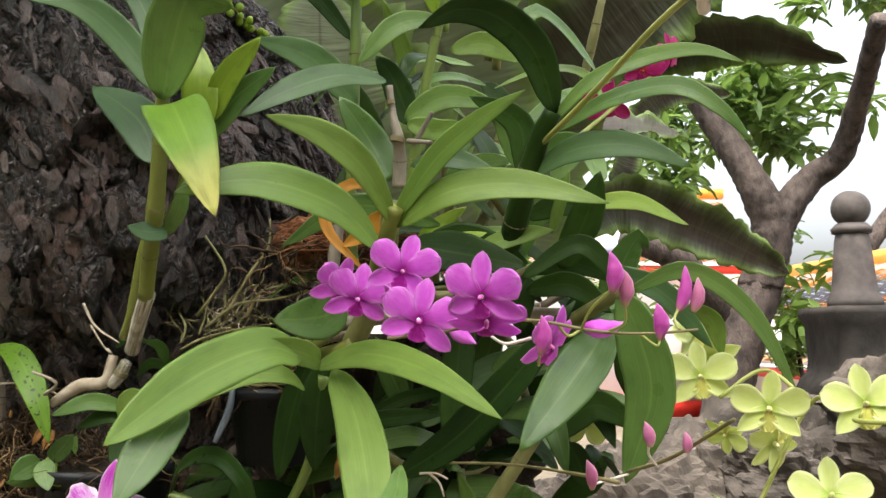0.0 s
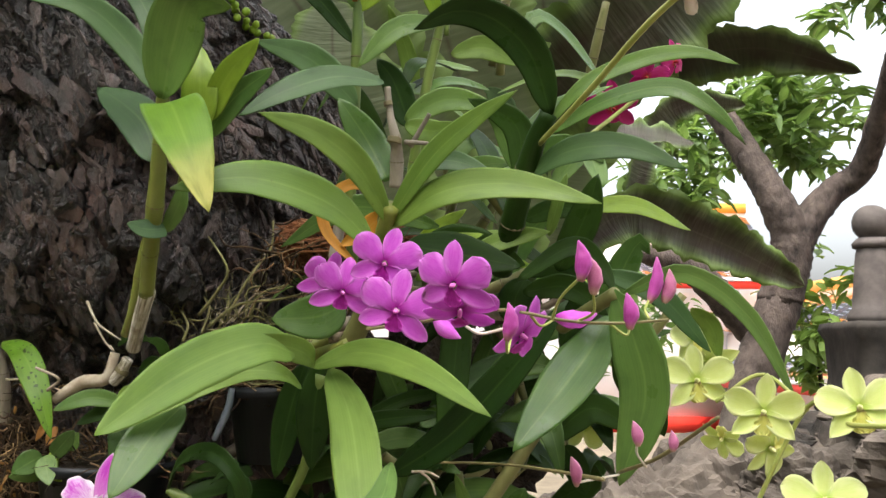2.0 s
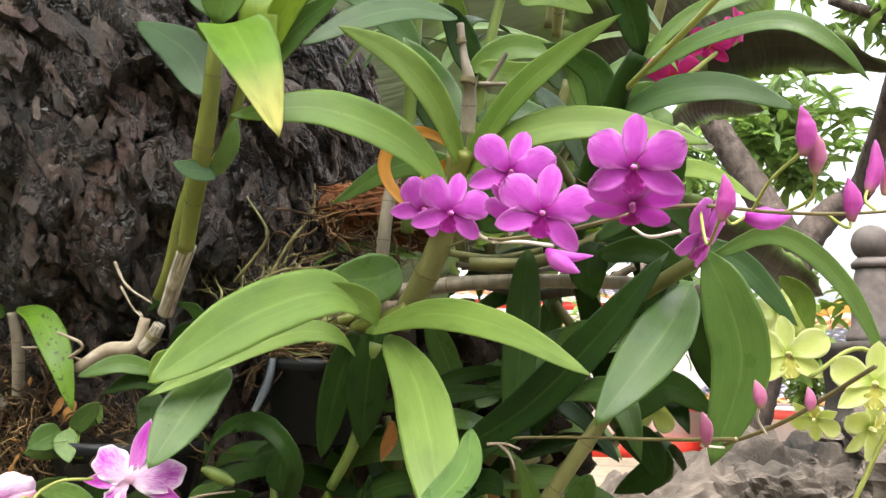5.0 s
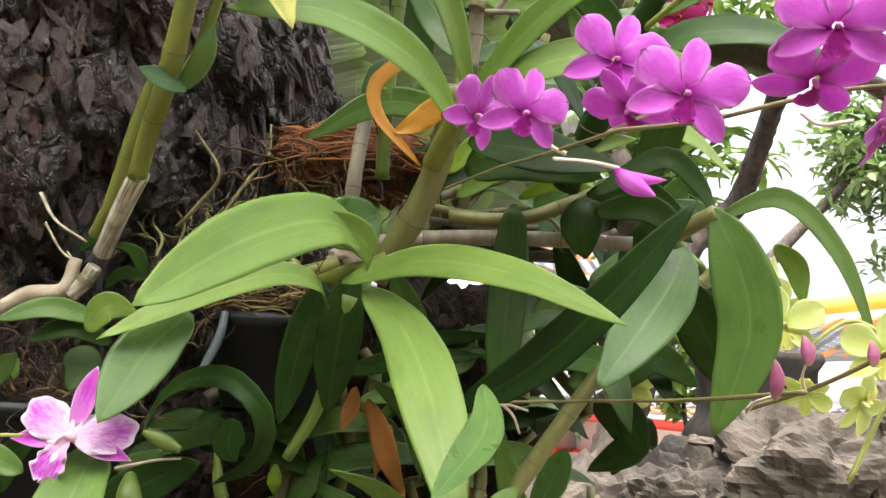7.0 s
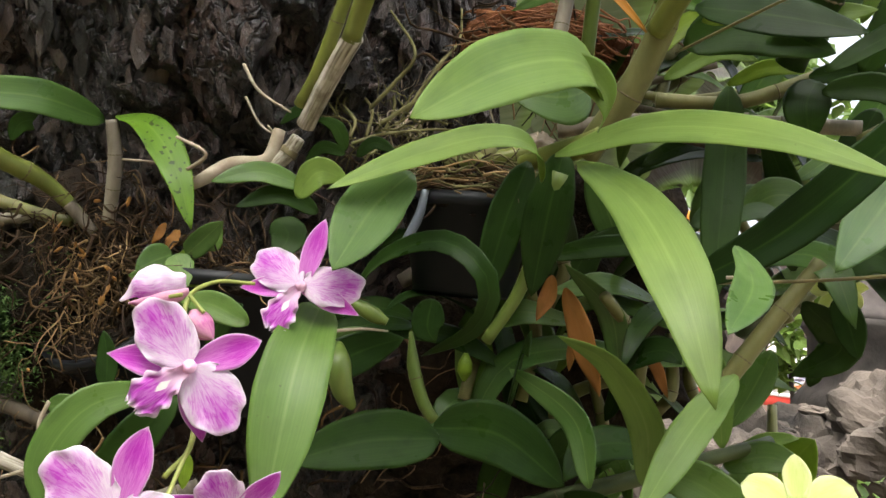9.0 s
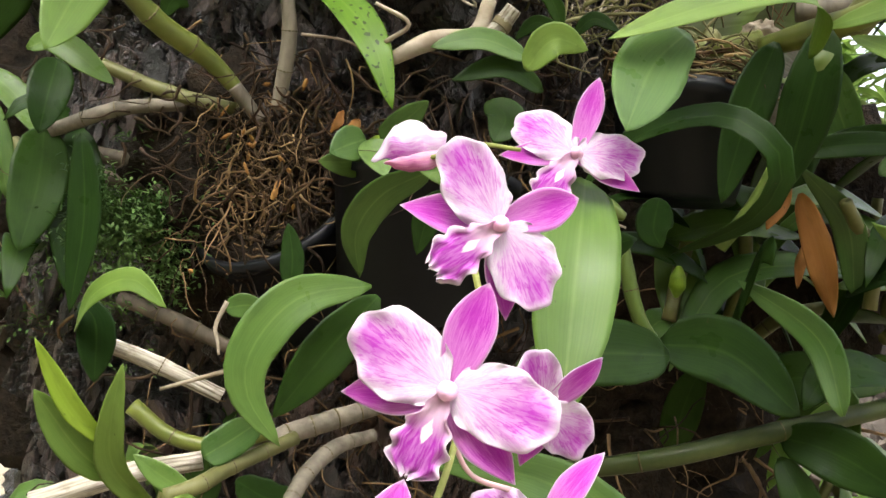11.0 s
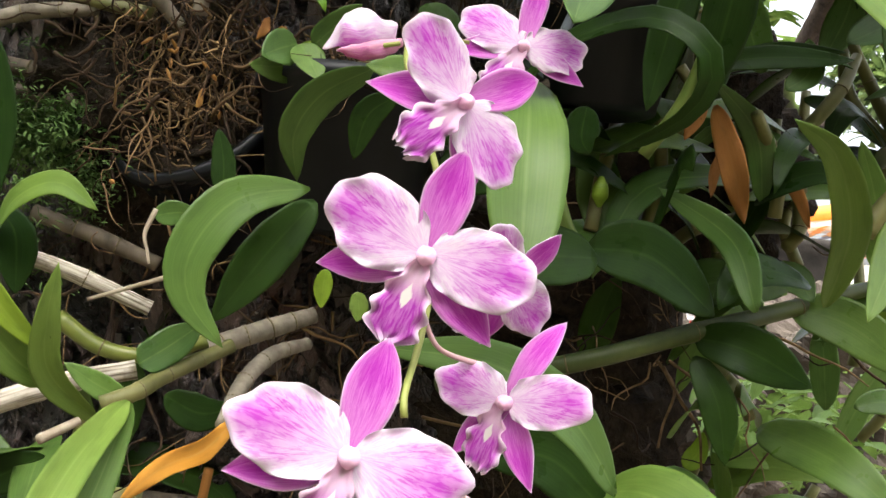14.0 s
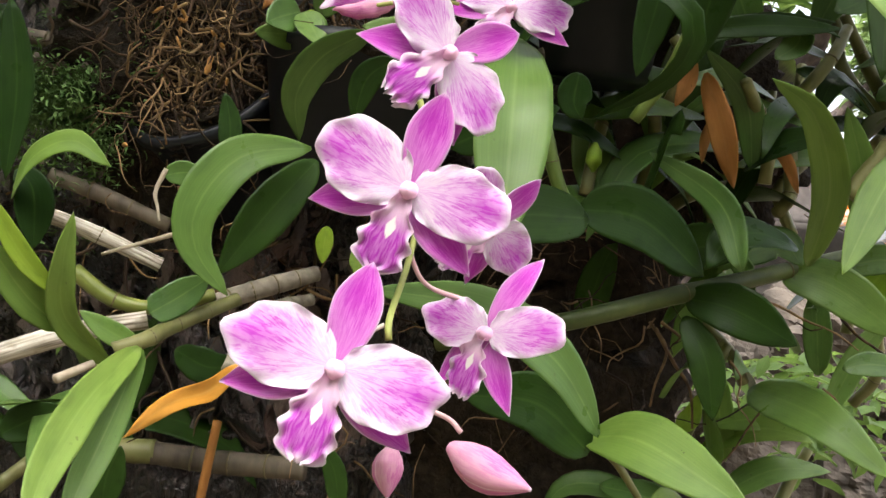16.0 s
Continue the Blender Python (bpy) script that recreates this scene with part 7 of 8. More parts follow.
tube(buds_low, "stem", STEM_DARK, [(0.161, 0.800, 1.239), (0.179, 0.720, 1.261), (0.201, 0.630, 1.298)], (0.0017, 0.0017, 0.0015), sides=8, n=24)
bud(buds_low, BUD_PINK, (0.107, 0.660, 1.246), (0.102, 0.650, 1.268), 0.0044)
bud(buds_low, BUD_PINK, (0.163, 0.720, 1.269), (0.159, 0.720, 1.289), 0.0049)
bud(buds_low, BUD_PINK, (0.181, 0.680, 1.269), (0.180, 0.680, 1.285), 0.0039)
tube(buds_low, "pedicel", STEM_WHITE, [(0.173, 0.740, 1.251), (0.164, 0.730, 1.262), (0.162, 0.720, 1.272)], (0.0010, 0.0010), sides=6)
tube(buds_low, "pedicel", STEM_WHITE, [(0.161, 0.800, 1.237), (0.116, 0.700, 1.244), (0.107, 0.660, 1.248)], (0.0010, 0.0010), sides=6)

# ---- yellow-green spray ----
yellow = thing("flower_spray", (0.322, 0.900, 1.243), "pale yellow-green orchid flower spray", "flower spray")
tube(yellow, "stem", STEM, [(0.303, 0.900, 1.184), (0.356, 0.880, 1.294), (0.360, 0.800, 1.283), (0.405, 0.760, 1.285)], (0.0023, 0.0023, 0.0020), sides=8, n=24)
tube(yellow, "stem", STEM, [(0.282, 0.930, 1.295), (0.330, 0.930, 1.323), (0.360, 0.890, 1.290)], (0.0022, 0.0022), sides=8)
flower(yellow, place((0.266, 0.942, 1.316), (-0.10, -0.98, 0.14), 6, 0.93), "yellow", 11)
flower(yellow, place((0.304, 0.850, 1.290), (-0.30, -0.95, 0.08), -4, 0.88), "yellow", 12)
flower(yellow, place((0.371, 0.800, 1.297), (-0.38, -0.89, 0.25), 8, 0.9), "yellow", 13)
flower(yellow, place((0.276, 1.000, 1.362), (0.44, -0.88, 0.18), 20, 0.8), "yellow", 14)
flower(yellow, place((0.345, 0.820, 1.214), (-0.19, -0.86, 0.48), 5, 0.9), "yellow", 15)
flower(yellow, place((0.294, 0.950, 1.257), (-0.61, -0.63, -0.48), 170, 0.6), "yellow", 16)
flower(yellow, place((0.300, 1.010, 1.335), (-0.55, -0.75, -0.30), 60, 0.85), "yellow", 18)
flower(yellow, place((0.335, 0.930, 1.250), (0.30, -0.85, -0.40), 140, 0.8), "yellow", 19)
flower(yellow, place((-0.027, 0.700, 1.098), (-0.15, -0.85, 0.50), -4, 0.74), "yellow", 20)
flower(yellow, place((0.163, 1.050, 1.259), (-0.06, -0.92, -0.40), 150, 0.7), "yellow", 17)

# ---- crimson flowers and the withered white ones ----
crimson = thing("flower_spray", (0.141, 1.100, 1.602), "crimson orchid flower spray half hidden by leaves", "flower spray")
tube(crimson, "stem", STEM, [(0.119, 1.100, 1.566), (0.211, 1.180, 1.650), (0.302, 1.200, 1.727)], (0.0031, 0.0027), sides=8)
flower(crimson, place((0.226, 1.200, 1.677), (0.17, -0.90, -0.41), 10, 1.5), "red", 21)
flower(crimson, place((0.274, 1.200, 1.721), (-0.66, -0.75, -0.10), -20, 1.2), "red", 22)
flower(crimson, place((0.310, 1.200, 1.743), (0.73, -0.68, -0.12), 30, 1.2), "red", 23)
white_spray = thing("flower_spray", (0.124, 0.800, 1.564), "spent orchid stem with papery white withered flowers", "flower spray")
tube(white_spray, "stem", STEM, [(0.096, 0.850, 1.542), (0.132, 0.760, 1.568), (0.172, 0.660, 1.600), (0.229, 0.600, 1.634)], (0.0027, 0.0027, 0.0024), sides=8, n=24)
bud(white_spray, PETAL_DRY, (0.190, 0.620, 1.638), (0.181, 0.620, 1.589), 0.0187, bend=0.1, crumple=1.1, label="papery withered flower")
bud(white_spray, PETAL_DRY, (0.192, 0.620, 1.630), (0.205, 0.620, 1.606), 0.0089, bend=0.1, crumple=1.1, label="papery withered flower")
bud(white_spray, PETAL_WHITE, (0.279, 0.550, 1.608), (0.236, 0.560, 1.593), 0.0167, bend=0.2, crumple=0.8, label="drooping white flower")
tube(white_spray, "pedicel", STEM_WHITE, [(0.220, 0.610, 1.628), (0.233, 0.590, 1.615), (0.257, 0.570, 1.615)], (0.0022, 0.0019), sides=6)

# ---- pale pink spray close to the camera ----
pale = thing("flower_spray", (-0.362, 0.740, 1.079), "pale pink orchid spray with magenta streaked lips", "flower spray")
tube(pale, "stem", STEM, [(-0.375, 0.701, 1.003), (-0.375, 0.706, 1.013), (-0.367, 0.726, 1.040), (-0.355, 0.766, 1.099)], (0.0016, 0.0016, 0.0014, 0.0012), sides=10, n=30)
tube(pale, "stem", STEM, [(-0.366, 0.756, 1.078), (-0.357, 0.776, 1.102), (-0.378, 0.806, 1.172), (-0.368, 0.826, 1.193), (-0.341, 0.836, 1.196)], (0.0016, 0.0018, 0.0016, 0.0012), sides=10, n=30)
flower(pale, place((-0.398, 0.673, 0.992), (-0.04, -0.99, 0.11), -6, 1.07), "pale", 31)
flower(pale, place((-0.373, 0.699, 1.069), (-0.18, -0.98, -0.03), -8, 1.06), "pale", 32)
flower(pale, place((-0.357, 0.745, 1.142), (0.26, -0.97, -0.02), -45, 1.03), "pale", 33)
flower(pale, place((-0.310, 0.836, 1.197), (-0.01, -0.99, 0.16), -10, 0.97), "pale", 34)
flower(pale, place((-0.323, 0.738, 1.008), (-0.66, -0.73, 0.16), -8, 0.92), "pale", 35)
flower(pale, place((-0.326, 0.757, 1.061), (0.43, -0.79, -0.43), -30, 0.86), "pale", 36)
tube(pale, "pedicel", STEM_PINK, [(-0.368, 0.736, 1.047), (-0.356, 0.746, 1.029), (-0.333, 0.756, 1.022)], (0.0012, 0.0012, 0.0014), sides=8)
tube(pale, "pedicel", STEM_PINK, [(-0.336, 0.716, 0.963), (-0.343, 0.716, 0.969), (-0.360, 0.706, 0.975)], (0.0013, 0.0012, 0.0012), sides=8)
tube(pale, "pedicel", STEM_WHITE, [(-0.384, 0.706, 1.005), (-0.377, 0.706, 1.009)], (0.0011, 0.0011), sides=8)
tube(pale, "pedicel", STEM, [(-0.377, 0.811, 1.183), (-0.366, 0.806, 1.173)], (0.0014, 0.0014), sides=6)
tube(pale, "pedicel", STEM, [(-0.397, 0.816, 1.180), (-0.382, 0.811, 1.183)], (0.0014, 0.0014), sides=6)
bud(pale, BUD_ROSE, (-0.340, 0.716, 0.956), (-0.309, 0.686, 0.946), 0.0098, bend=0.1)
bud(pale, BUD_ROSE, (-0.368, 0.706, 0.956), (-0.369, 0.696, 0.936), 0.0071, bend=0.1)
bud(pale, PETAL_PALE, (-0.384, 0.826, 1.193), (-0.422, 0.816, 1.176), 0.0107, bend=0.25, crumple=0.35)
bud(pale, BUD_ROSE, (-0.380, 0.821, 1.186), (-0.415, 0.811, 1.174), 0.0055, bend=-0.1, crumple=0.2, label="dusky rose outer sepal")
bud(pale, BUD_ROSE, (-0.375, 0.816, 1.173), (-0.358, 0.806, 1.157), 0.0090, bend=0.1)


# ---- pots, root masses and moss ----
def pot_data(centre, r_top, r_low, height, wall=0.003):
    cx, cy, cz = centre
    rows = [(cz - height, 0.001), (cz - height, r_low), (cz - 0.012, r_top * 0.97), (cz - 0.012, r_top + 0.003), (cz, r_top + 0.003), (cz, r_top - wall), (cz - height * 0.9, r_low - wall)]
    verts, faces = [], []
    for z, r in rows:
        for j in range(40):
            a = 2 * math.pi * j / 40
            verts.append((cx + r * math.cos(a), cy + r * math.sin(a), z))
    for i in range(len(rows) - 1):
        for j in range(40):
            a, b = i * 40 + j, i * 40 + (j + 1) % 40
            faces.append((a, b, b + 40, a + 40))
    return verts, faces, None


def leaned(data, centre, axis):
    """Turns a shape about centre so that its upright comes to lie along axis."""
    verts, faces, uvs = data
    turn = Vector((0, 0, 1)).rotation_difference(Vector(axis).normalized())
    c = Vector(centre)
    return [tuple(c + turn @ (Vector(v) - c)) for v in verts], faces, uvs


def pot(centre, r_top, height, seed, label, axis=(0, 0, 1)):
    ob = thing("flower_pot", tuple(Vector(centre) - Vector(axis).normalized() * height), label, "flower pot", "plastic pots")
    part("shell", leaned(pot_data(centre, r_top, r_top * 0.75, height), centre, axis), PLASTIC, ob)
    part("fibre_fill", leaned(blob_data((centre[0], centre[1], centre[2] - 0.012), (r_top * 0.93, r_top * 0.93, 0.02), seed, 0.3, 3.0), centre, axis), SOIL_SHADED, ob)
    tagged(part("root_mat", leaned(root_tangle((centre[0], centre[1], centre[2] + 0.004), (r_top * 0.8, r_top * 0.8, 0.012), 130, 0.06, 0.0011, seed, 0.1), centre, axis), ROOT_TAN, ob), kind="stuff")
    return ob


def straw_ring(centre, radius, count, seed, height, thick=0.0011):
    """Stiff straws bent round a pot's mouth."""
    rng = random.Random(seed)
    datas = []
    for i in range(count):
        a0, span = rng.uniform(0, 6.28), rng.uniform(0.5, 1.6)
        r = radius * rng.uniform(0.55, 1.08)
        z = centre[2] + rng.uniform(0.0, height)
        pts = [(centre[0] + (r + rng.gauss(0, 0.004)) * math.cos(a0 + span * t / 3), centre[1] + (r + rng.gauss(0, 0.004)) * math.sin(a0 + span * t / 3), z + rng.gauss(0, 0.004)) for t in range(4)]
        datas.append(tube_data(pts, (thick * rng.uniform(0.6, 1.5), thick * 0.6), n=8, sides=5))
    return joined(datas)


woven = pot((-0.188, 1.050, 1.301), 0.060, 0.085, 4, "black plastic pot packed with coir and roots")
tagged(part("straw_mat", straw_ring((-0.188, 1.050, 1.301), 0.062, 130, 81, 0.026), STRAW, woven, "ring of orange-brown straws"), kind="stuff")
tagged(part("straw_mat", straw_ring((-0.188, 1.050, 1.301), 0.062, 70, 82, 0.034), ROOT_GREEN, woven, "ring of yellow-green roots"), kind="stuff")
pot((-0.391, 1.060, 1.212), 0.075, 0.12, 5, "black plastic nursery pot held against the trunk")
pot((-0.515, 1.100, 1.172), 0.068, 0.12, 6, "tipped black plastic pot spilling a mass of roots", (-0.42, -0.62, 0.66))

part("handle", tube_data([(-0.231, 1.000, 1.300), (-0.235, 0.998, 1.275), (-0.249, 1.000, 1.243)], (0.0035, 0.0045, 0.0030), n=12, sides=8), POT_GREY, woven, "bluish-grey plastic pot hanger")
wisps = thing("root_clump", (-0.244, 1.100, 1.386), "wiry green and tan roots over the bark", "root clump")
tagged(part("root_mat", root_tangle((-0.248, 1.080, 1.367), (0.075, 0.02, 0.025), 60, 0.055, 0.0010, 91, -0.2), ROOT_GREEN, wisps), kind="stuff")
tagged(part("root_mat", root_tangle((-0.257, 1.110, 1.410), (0.05, 0.015, 0.045), 45, 0.05, 0.0008, 92, 0.4), ROOT, wisps), kind="stuff")

coir = thing("coir_block", (-0.123, 1.120, 1.471), "rust-brown coconut-husk block with hanging roots", "planting block")
part("husk", blob_data((-0.120, 1.120, 1.474), (0.085, 0.06, 0.042), 9, 0.25, 2.4, 60, 40, 0.2), COIR, coir)
tagged(part("root_mat", root_tangle((-0.129, 1.060, 1.451), (0.08, 0.012, 0.035), 110, 0.07, 0.0012, 31, 0.5), ROOT_TAN, coir), kind="stuff")

tagged(part("straw_mat", straw_ring((-0.120, 1.120, 1.462), 0.088, 150, 83, 0.036, 0.0010), COIR_STRAW, coir, "rusty straws bound round the block"), kind="stuff")

mass = thing("root_clump", (-0.531, 1.120, 1.197), "brown fibrous root clump clinging to the trunk", "root clump")
part("core", blob_data((-0.537, 1.150, 1.194), (0.10, 0.06, 0.13), 12, 0.3, 2.5, 60, 44, 0.25), SOIL_SHADED, mass)
tagged(part("root_mat", root_tangle((-0.520, 1.075, 1.193), (0.056, 0.018, 0.092), 240, 0.050, 0.0009, 41, 0.9), ROOT_TAN, mass), kind="stuff")
tagged(part("root_mat", root_tangle((-0.514, 1.065, 1.203), (0.055, 0.016, 0.085), 110, 0.045, 0.0009, 46, 0.8), STRAW, mass), kind="stuff")
tagged(part("root_mat", root_tangle((-0.495, 1.070, 1.235), (0.12, 0.018, 0.05), 240, 0.045, 0.0011, 42, 0.3), ROOT_DARK, mass), kind="stuff")

# cores are added filler: near-black lumps in place of shade between the plants
backing = thing("root_clump", (-0.244, 1.250, 1.103), "matted roots over added near-black lumps standing in for deep shade", "root clump")
part("core", blob_data((-0.321, 1.300, 1.210), (0.26, 0.10, 0.20), 14, 0.3, 2.0, 70, 50, 0.2), SOIL_SHADED, backing)
part("core", blob_data((-0.161, 1.320, 1.114), (0.19, 0.11, 0.20), 15, 0.3, 2.0, 70, 50, 0.2), SOIL_SHADED, backing)
part("core", blob_data((-0.436, 1.340, 0.997), (0.32, 0.12, 0.22), 16, 0.3, 2.0, 70, 50, 0.2), SOIL_SHADED, backing)
part("core", blob_data((-0.190, 1.340, 0.909), (0.21, 0.12, 0.24), 17, 0.3, 2.0, 70, 50, 0.2), SOIL_SHADED, backing)
part("core", blob_data((-0.679, 1.380, 1.189), (0.30, 0.12, 0.24), 18, 0.3, 2.0, 70, 50, 0.2), SOIL_SHADED, backing)
part("core", blob_data((-0.010, 1.260, 1.230), (0.13, 0.07, 0.13), 19, 0.4, 2.4, 60, 44, 0.25), SOIL_SHADED, backing)
tagged(part("root_mat", root_tangle((-0.330, 1.150, 1.035), (0.30, 0.03, 0.16), 220, 0.09, 0.0012, 43, 0.6), ROOT_TAN, backing), kind="stuff")
tagged(part("root_mat", root_tangle((-0.383, 1.120, 1.336), (0.22, 0.02, 0.04), 140, 0.06, 0.0011, 44, 0.3), ROOT_DARK, backing), kind="stuff")
tagged(part("root_mat", root_tangle((-0.283, 1.120, 1.403), (0.07, 0.02, 0.03), 40, 0.045, 0.0010, 45, -0.4), ROOT_GREEN, backing), kind="stuff")


def tussock(base, count, seed, reach, width, label, spread=(0.05, 0.03, 0.05), materials=(LEAF_DARK_SHADED, LEAF_DARK_SHADED, LEAF), up=0.5):
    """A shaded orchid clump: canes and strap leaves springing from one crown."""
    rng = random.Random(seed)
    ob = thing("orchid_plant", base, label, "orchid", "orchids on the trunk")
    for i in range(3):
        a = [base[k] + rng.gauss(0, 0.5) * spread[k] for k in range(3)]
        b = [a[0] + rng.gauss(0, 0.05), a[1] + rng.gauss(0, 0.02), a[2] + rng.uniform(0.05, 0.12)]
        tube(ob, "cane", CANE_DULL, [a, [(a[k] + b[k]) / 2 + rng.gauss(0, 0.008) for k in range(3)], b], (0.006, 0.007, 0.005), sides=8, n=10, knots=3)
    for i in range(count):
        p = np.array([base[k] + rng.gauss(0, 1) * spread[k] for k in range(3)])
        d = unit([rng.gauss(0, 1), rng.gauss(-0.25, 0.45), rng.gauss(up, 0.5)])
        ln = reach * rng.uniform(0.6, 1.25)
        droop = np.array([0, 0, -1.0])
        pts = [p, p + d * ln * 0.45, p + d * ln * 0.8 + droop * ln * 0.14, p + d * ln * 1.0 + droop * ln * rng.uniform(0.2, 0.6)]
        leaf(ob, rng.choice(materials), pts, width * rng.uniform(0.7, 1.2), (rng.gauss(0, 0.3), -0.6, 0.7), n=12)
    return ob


# the darkest leaves here carry the shade behind the plants in their colour
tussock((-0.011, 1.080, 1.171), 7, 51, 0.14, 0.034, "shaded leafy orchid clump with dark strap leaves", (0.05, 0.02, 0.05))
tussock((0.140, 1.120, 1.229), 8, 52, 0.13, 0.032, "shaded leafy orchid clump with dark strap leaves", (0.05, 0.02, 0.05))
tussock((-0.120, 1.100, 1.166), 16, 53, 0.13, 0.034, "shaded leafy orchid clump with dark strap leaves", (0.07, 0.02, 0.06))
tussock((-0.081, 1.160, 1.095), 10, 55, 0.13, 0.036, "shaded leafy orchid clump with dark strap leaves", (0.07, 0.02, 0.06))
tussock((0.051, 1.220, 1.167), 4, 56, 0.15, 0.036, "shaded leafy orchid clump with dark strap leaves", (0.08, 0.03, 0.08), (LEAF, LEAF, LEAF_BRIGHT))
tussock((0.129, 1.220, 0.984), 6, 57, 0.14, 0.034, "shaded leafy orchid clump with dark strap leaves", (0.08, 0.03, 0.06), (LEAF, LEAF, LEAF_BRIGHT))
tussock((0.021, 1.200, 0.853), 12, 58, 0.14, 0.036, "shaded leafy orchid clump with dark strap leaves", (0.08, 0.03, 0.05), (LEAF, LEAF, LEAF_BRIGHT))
tussock((0.068, 1.060, 1.532), 14, 59, 0.13, 0.030, "leafy orchid clump behind the flowers", (0.07, 0.02, 0.06), (LEAF_DARK_SHADED, LEAF, LEAF))
tussock((-0.000, 1.080, 1.437), 12, 60, 0.12, 0.028, "leafy orchid clump behind the flowers", (0.07, 0.02, 0.05), (LEAF_DARK_SHADED, LEAF, LEAF))
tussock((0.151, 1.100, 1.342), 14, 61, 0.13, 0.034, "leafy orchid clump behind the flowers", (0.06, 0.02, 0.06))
tussock((0.042, 1.150, 1.682), 14, 62, 0.13, 0.028, "leafy orchid clump behind the flowers", (0.10, 0.02, 0.07), (LEAF_DARK_SHADED, LEAF, LEAF_BRIGHT))
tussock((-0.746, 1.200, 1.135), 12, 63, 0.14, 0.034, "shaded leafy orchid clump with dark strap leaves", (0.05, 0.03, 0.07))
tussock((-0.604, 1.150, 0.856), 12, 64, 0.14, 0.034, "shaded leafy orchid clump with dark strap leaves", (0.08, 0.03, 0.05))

# ---- bead-leaved vine on the trunk ----
vine = thing("vine", (-0.254, 1.220, 1.772), "hanging vine with round fleshy bead-like leaves on the bark", "vine")
vine_path = spline([(-0.344, 1.000, 1.851), (-0.299, 1.050, 1.807), (-0.267, 1.080, 1.771), (-0.222, 1.120, 1.734)], 34)
tube(vine, "stem", ROOT_GREEN, [vine_path[0], vine_path[11], vine_path[22], vine_path[34]], (0.0012, 0.001), sides=6)
bead_mesh = None
for i, p in enumerate(vine_path):
    rng = random.Random(i)
    ob = part("bead_leaf", blob_data((0, 0, 0), (0.0058, 0.0042, 0.0052), 2, 0.1, 2.0, 12, 8), LEAF_LIME, None) if bead_mesh is None else new("bead_leaf", bead_mesh)
    bead_mesh = ob.data
    ob.parent = vine
    ob.location = Vector(p) - Vector(vine.location) + Vector((rng.gauss(0, 0.006), -0.004, rng.gauss(0, 0.004)))
    ob.rotation_euler = (rng.uniform(-0.5, 0.5), rng.uniform(-1, 1), rng.uniform(-1, 1))

# ---- moss, small climbers, loose twigs ----
moss = thing("moss", (-0.621, 1.090, 1.136), "feathery dark green clump moss on the roots", "moss")
tagged(part("tuft", leaf_cards(71, 3200, (-0.623, 1.095, 1.135), (0.075, 0.02, 0.06), 0.0065, 0.0026, 70), MOSS, moss), kind="stuff")
tagged(part("tuft", leaf_cards(72, 1200, (-0.624, 1.090, 1.147), (0.05, 0.02, 0.035), 0.0065, 0.0026, 40), MOSS, moss), kind="stuff")

climber = thing("climber", (-0.451, 1.020, 1.205), "small bright green climber with heart-shaped leaves", "climber")
leaf(climber, LEAF, [(-0.436, 1.020, 1.212), (-0.454, 1.000, 1.204), (-0.470, 0.990, 1.201)], 0.024, (0.68, -0.73, -0.11), shape=(0.35, 0.6))
leaf(climber, LEAF_LIME, [(-0.434, 1.020, 1.230), (-0.425, 1.000, 1.208), (-0.411, 0.990, 1.197)], 0.021, (-0.49, -0.79, 0.38), shape=(0.35, 0.6))
leaf(climber, LEAF, [(-0.439, 1.000, 1.223), (-0.451, 0.990, 1.215), (-0.462, 0.980, 1.206)], 0.027, (0.56, -0.81, 0.19), shape=(0.35, 0.6))
leaf(climber, LEAF, [(-0.436, 1.000, 1.223), (-0.428, 0.990, 1.209), (-0.420, 0.980, 1.194)], 0.024, (-0.03, -0.83, 0.56), shape=(0.35, 0.6))
leaf(climber, LEAF, [(-0.427, 1.000, 1.224), (-0.410, 0.990, 1.240), (-0.396, 0.980, 1.253)], 0.021, (-0.17, -0.88, -0.44), shape=(0.35, 0.6))
leaf(climber, LEAF, [(-0.311, 1.020, 1.154), (-0.289, 1.010, 1.166), (-0.273, 1.000, 1.177)], 0.021, (-0.34, -0.91, -0.21), shape=(0.35, 0.6))
leaf(climber, LEAF_LIME, [(0.189, 1.220, 1.043), (0.204, 1.220, 1.077), (0.219, 1.200, 1.107)], 0.057, (-0.49, -0.87, -0.04), shape=(0.4, 0.6))
leaf(climber, LEAF_LIME, [(-0.015, 1.200, 0.903), (-0.001, 1.200, 0.919), (0.003, 1.200, 0.940)], 0.021, (-0.38, -0.90, 0.19), shape=(0.35, 0.6))
leaf(climber, LEAF, [(-0.409, 1.000, 1.229), (-0.406, 1.000, 1.241), (-0.400, 1.000, 1.249)], 0.018, (0.15, -0.99, -0.07), shape=(0.35, 0.6))

for i, (a, b) in enumerate([((-0.021, 0.840, 1.232), (0.004, 0.820, 1.230)), ((-0.012, 0.830, 1.233), (0.001, 0.830, 1.213)), ((-0.292, 0.900, 1.170), (-0.251, 0.950, 1.175))]):
    twig = tube(None, "twig", ROOT, [a, [(a[k] + b[k]) / 2 + 0.002 for k in range(3)], b], (0.0014, 0.0009), sides=6, n=8)
    tagged(twig, "short dry broken straw-coloured twig", "twig")

bulb = thing("bulb", (-0.130, 1.020, 1.354), "pale papery bulb remnant at a cut cane", "bulb")
part("husk", blob_data((-0.127, 1.062, 1.364), (0.017, 0.012, 0.012), 22, 0.5, 2.6, 30, 20, 0.3), ROOT, bulb)

rhizome = thing("rhizome", (-0.181, 1.045, 1.341), "knobbly yellow-green orchid rhizome lying over the pot", "rhizome")
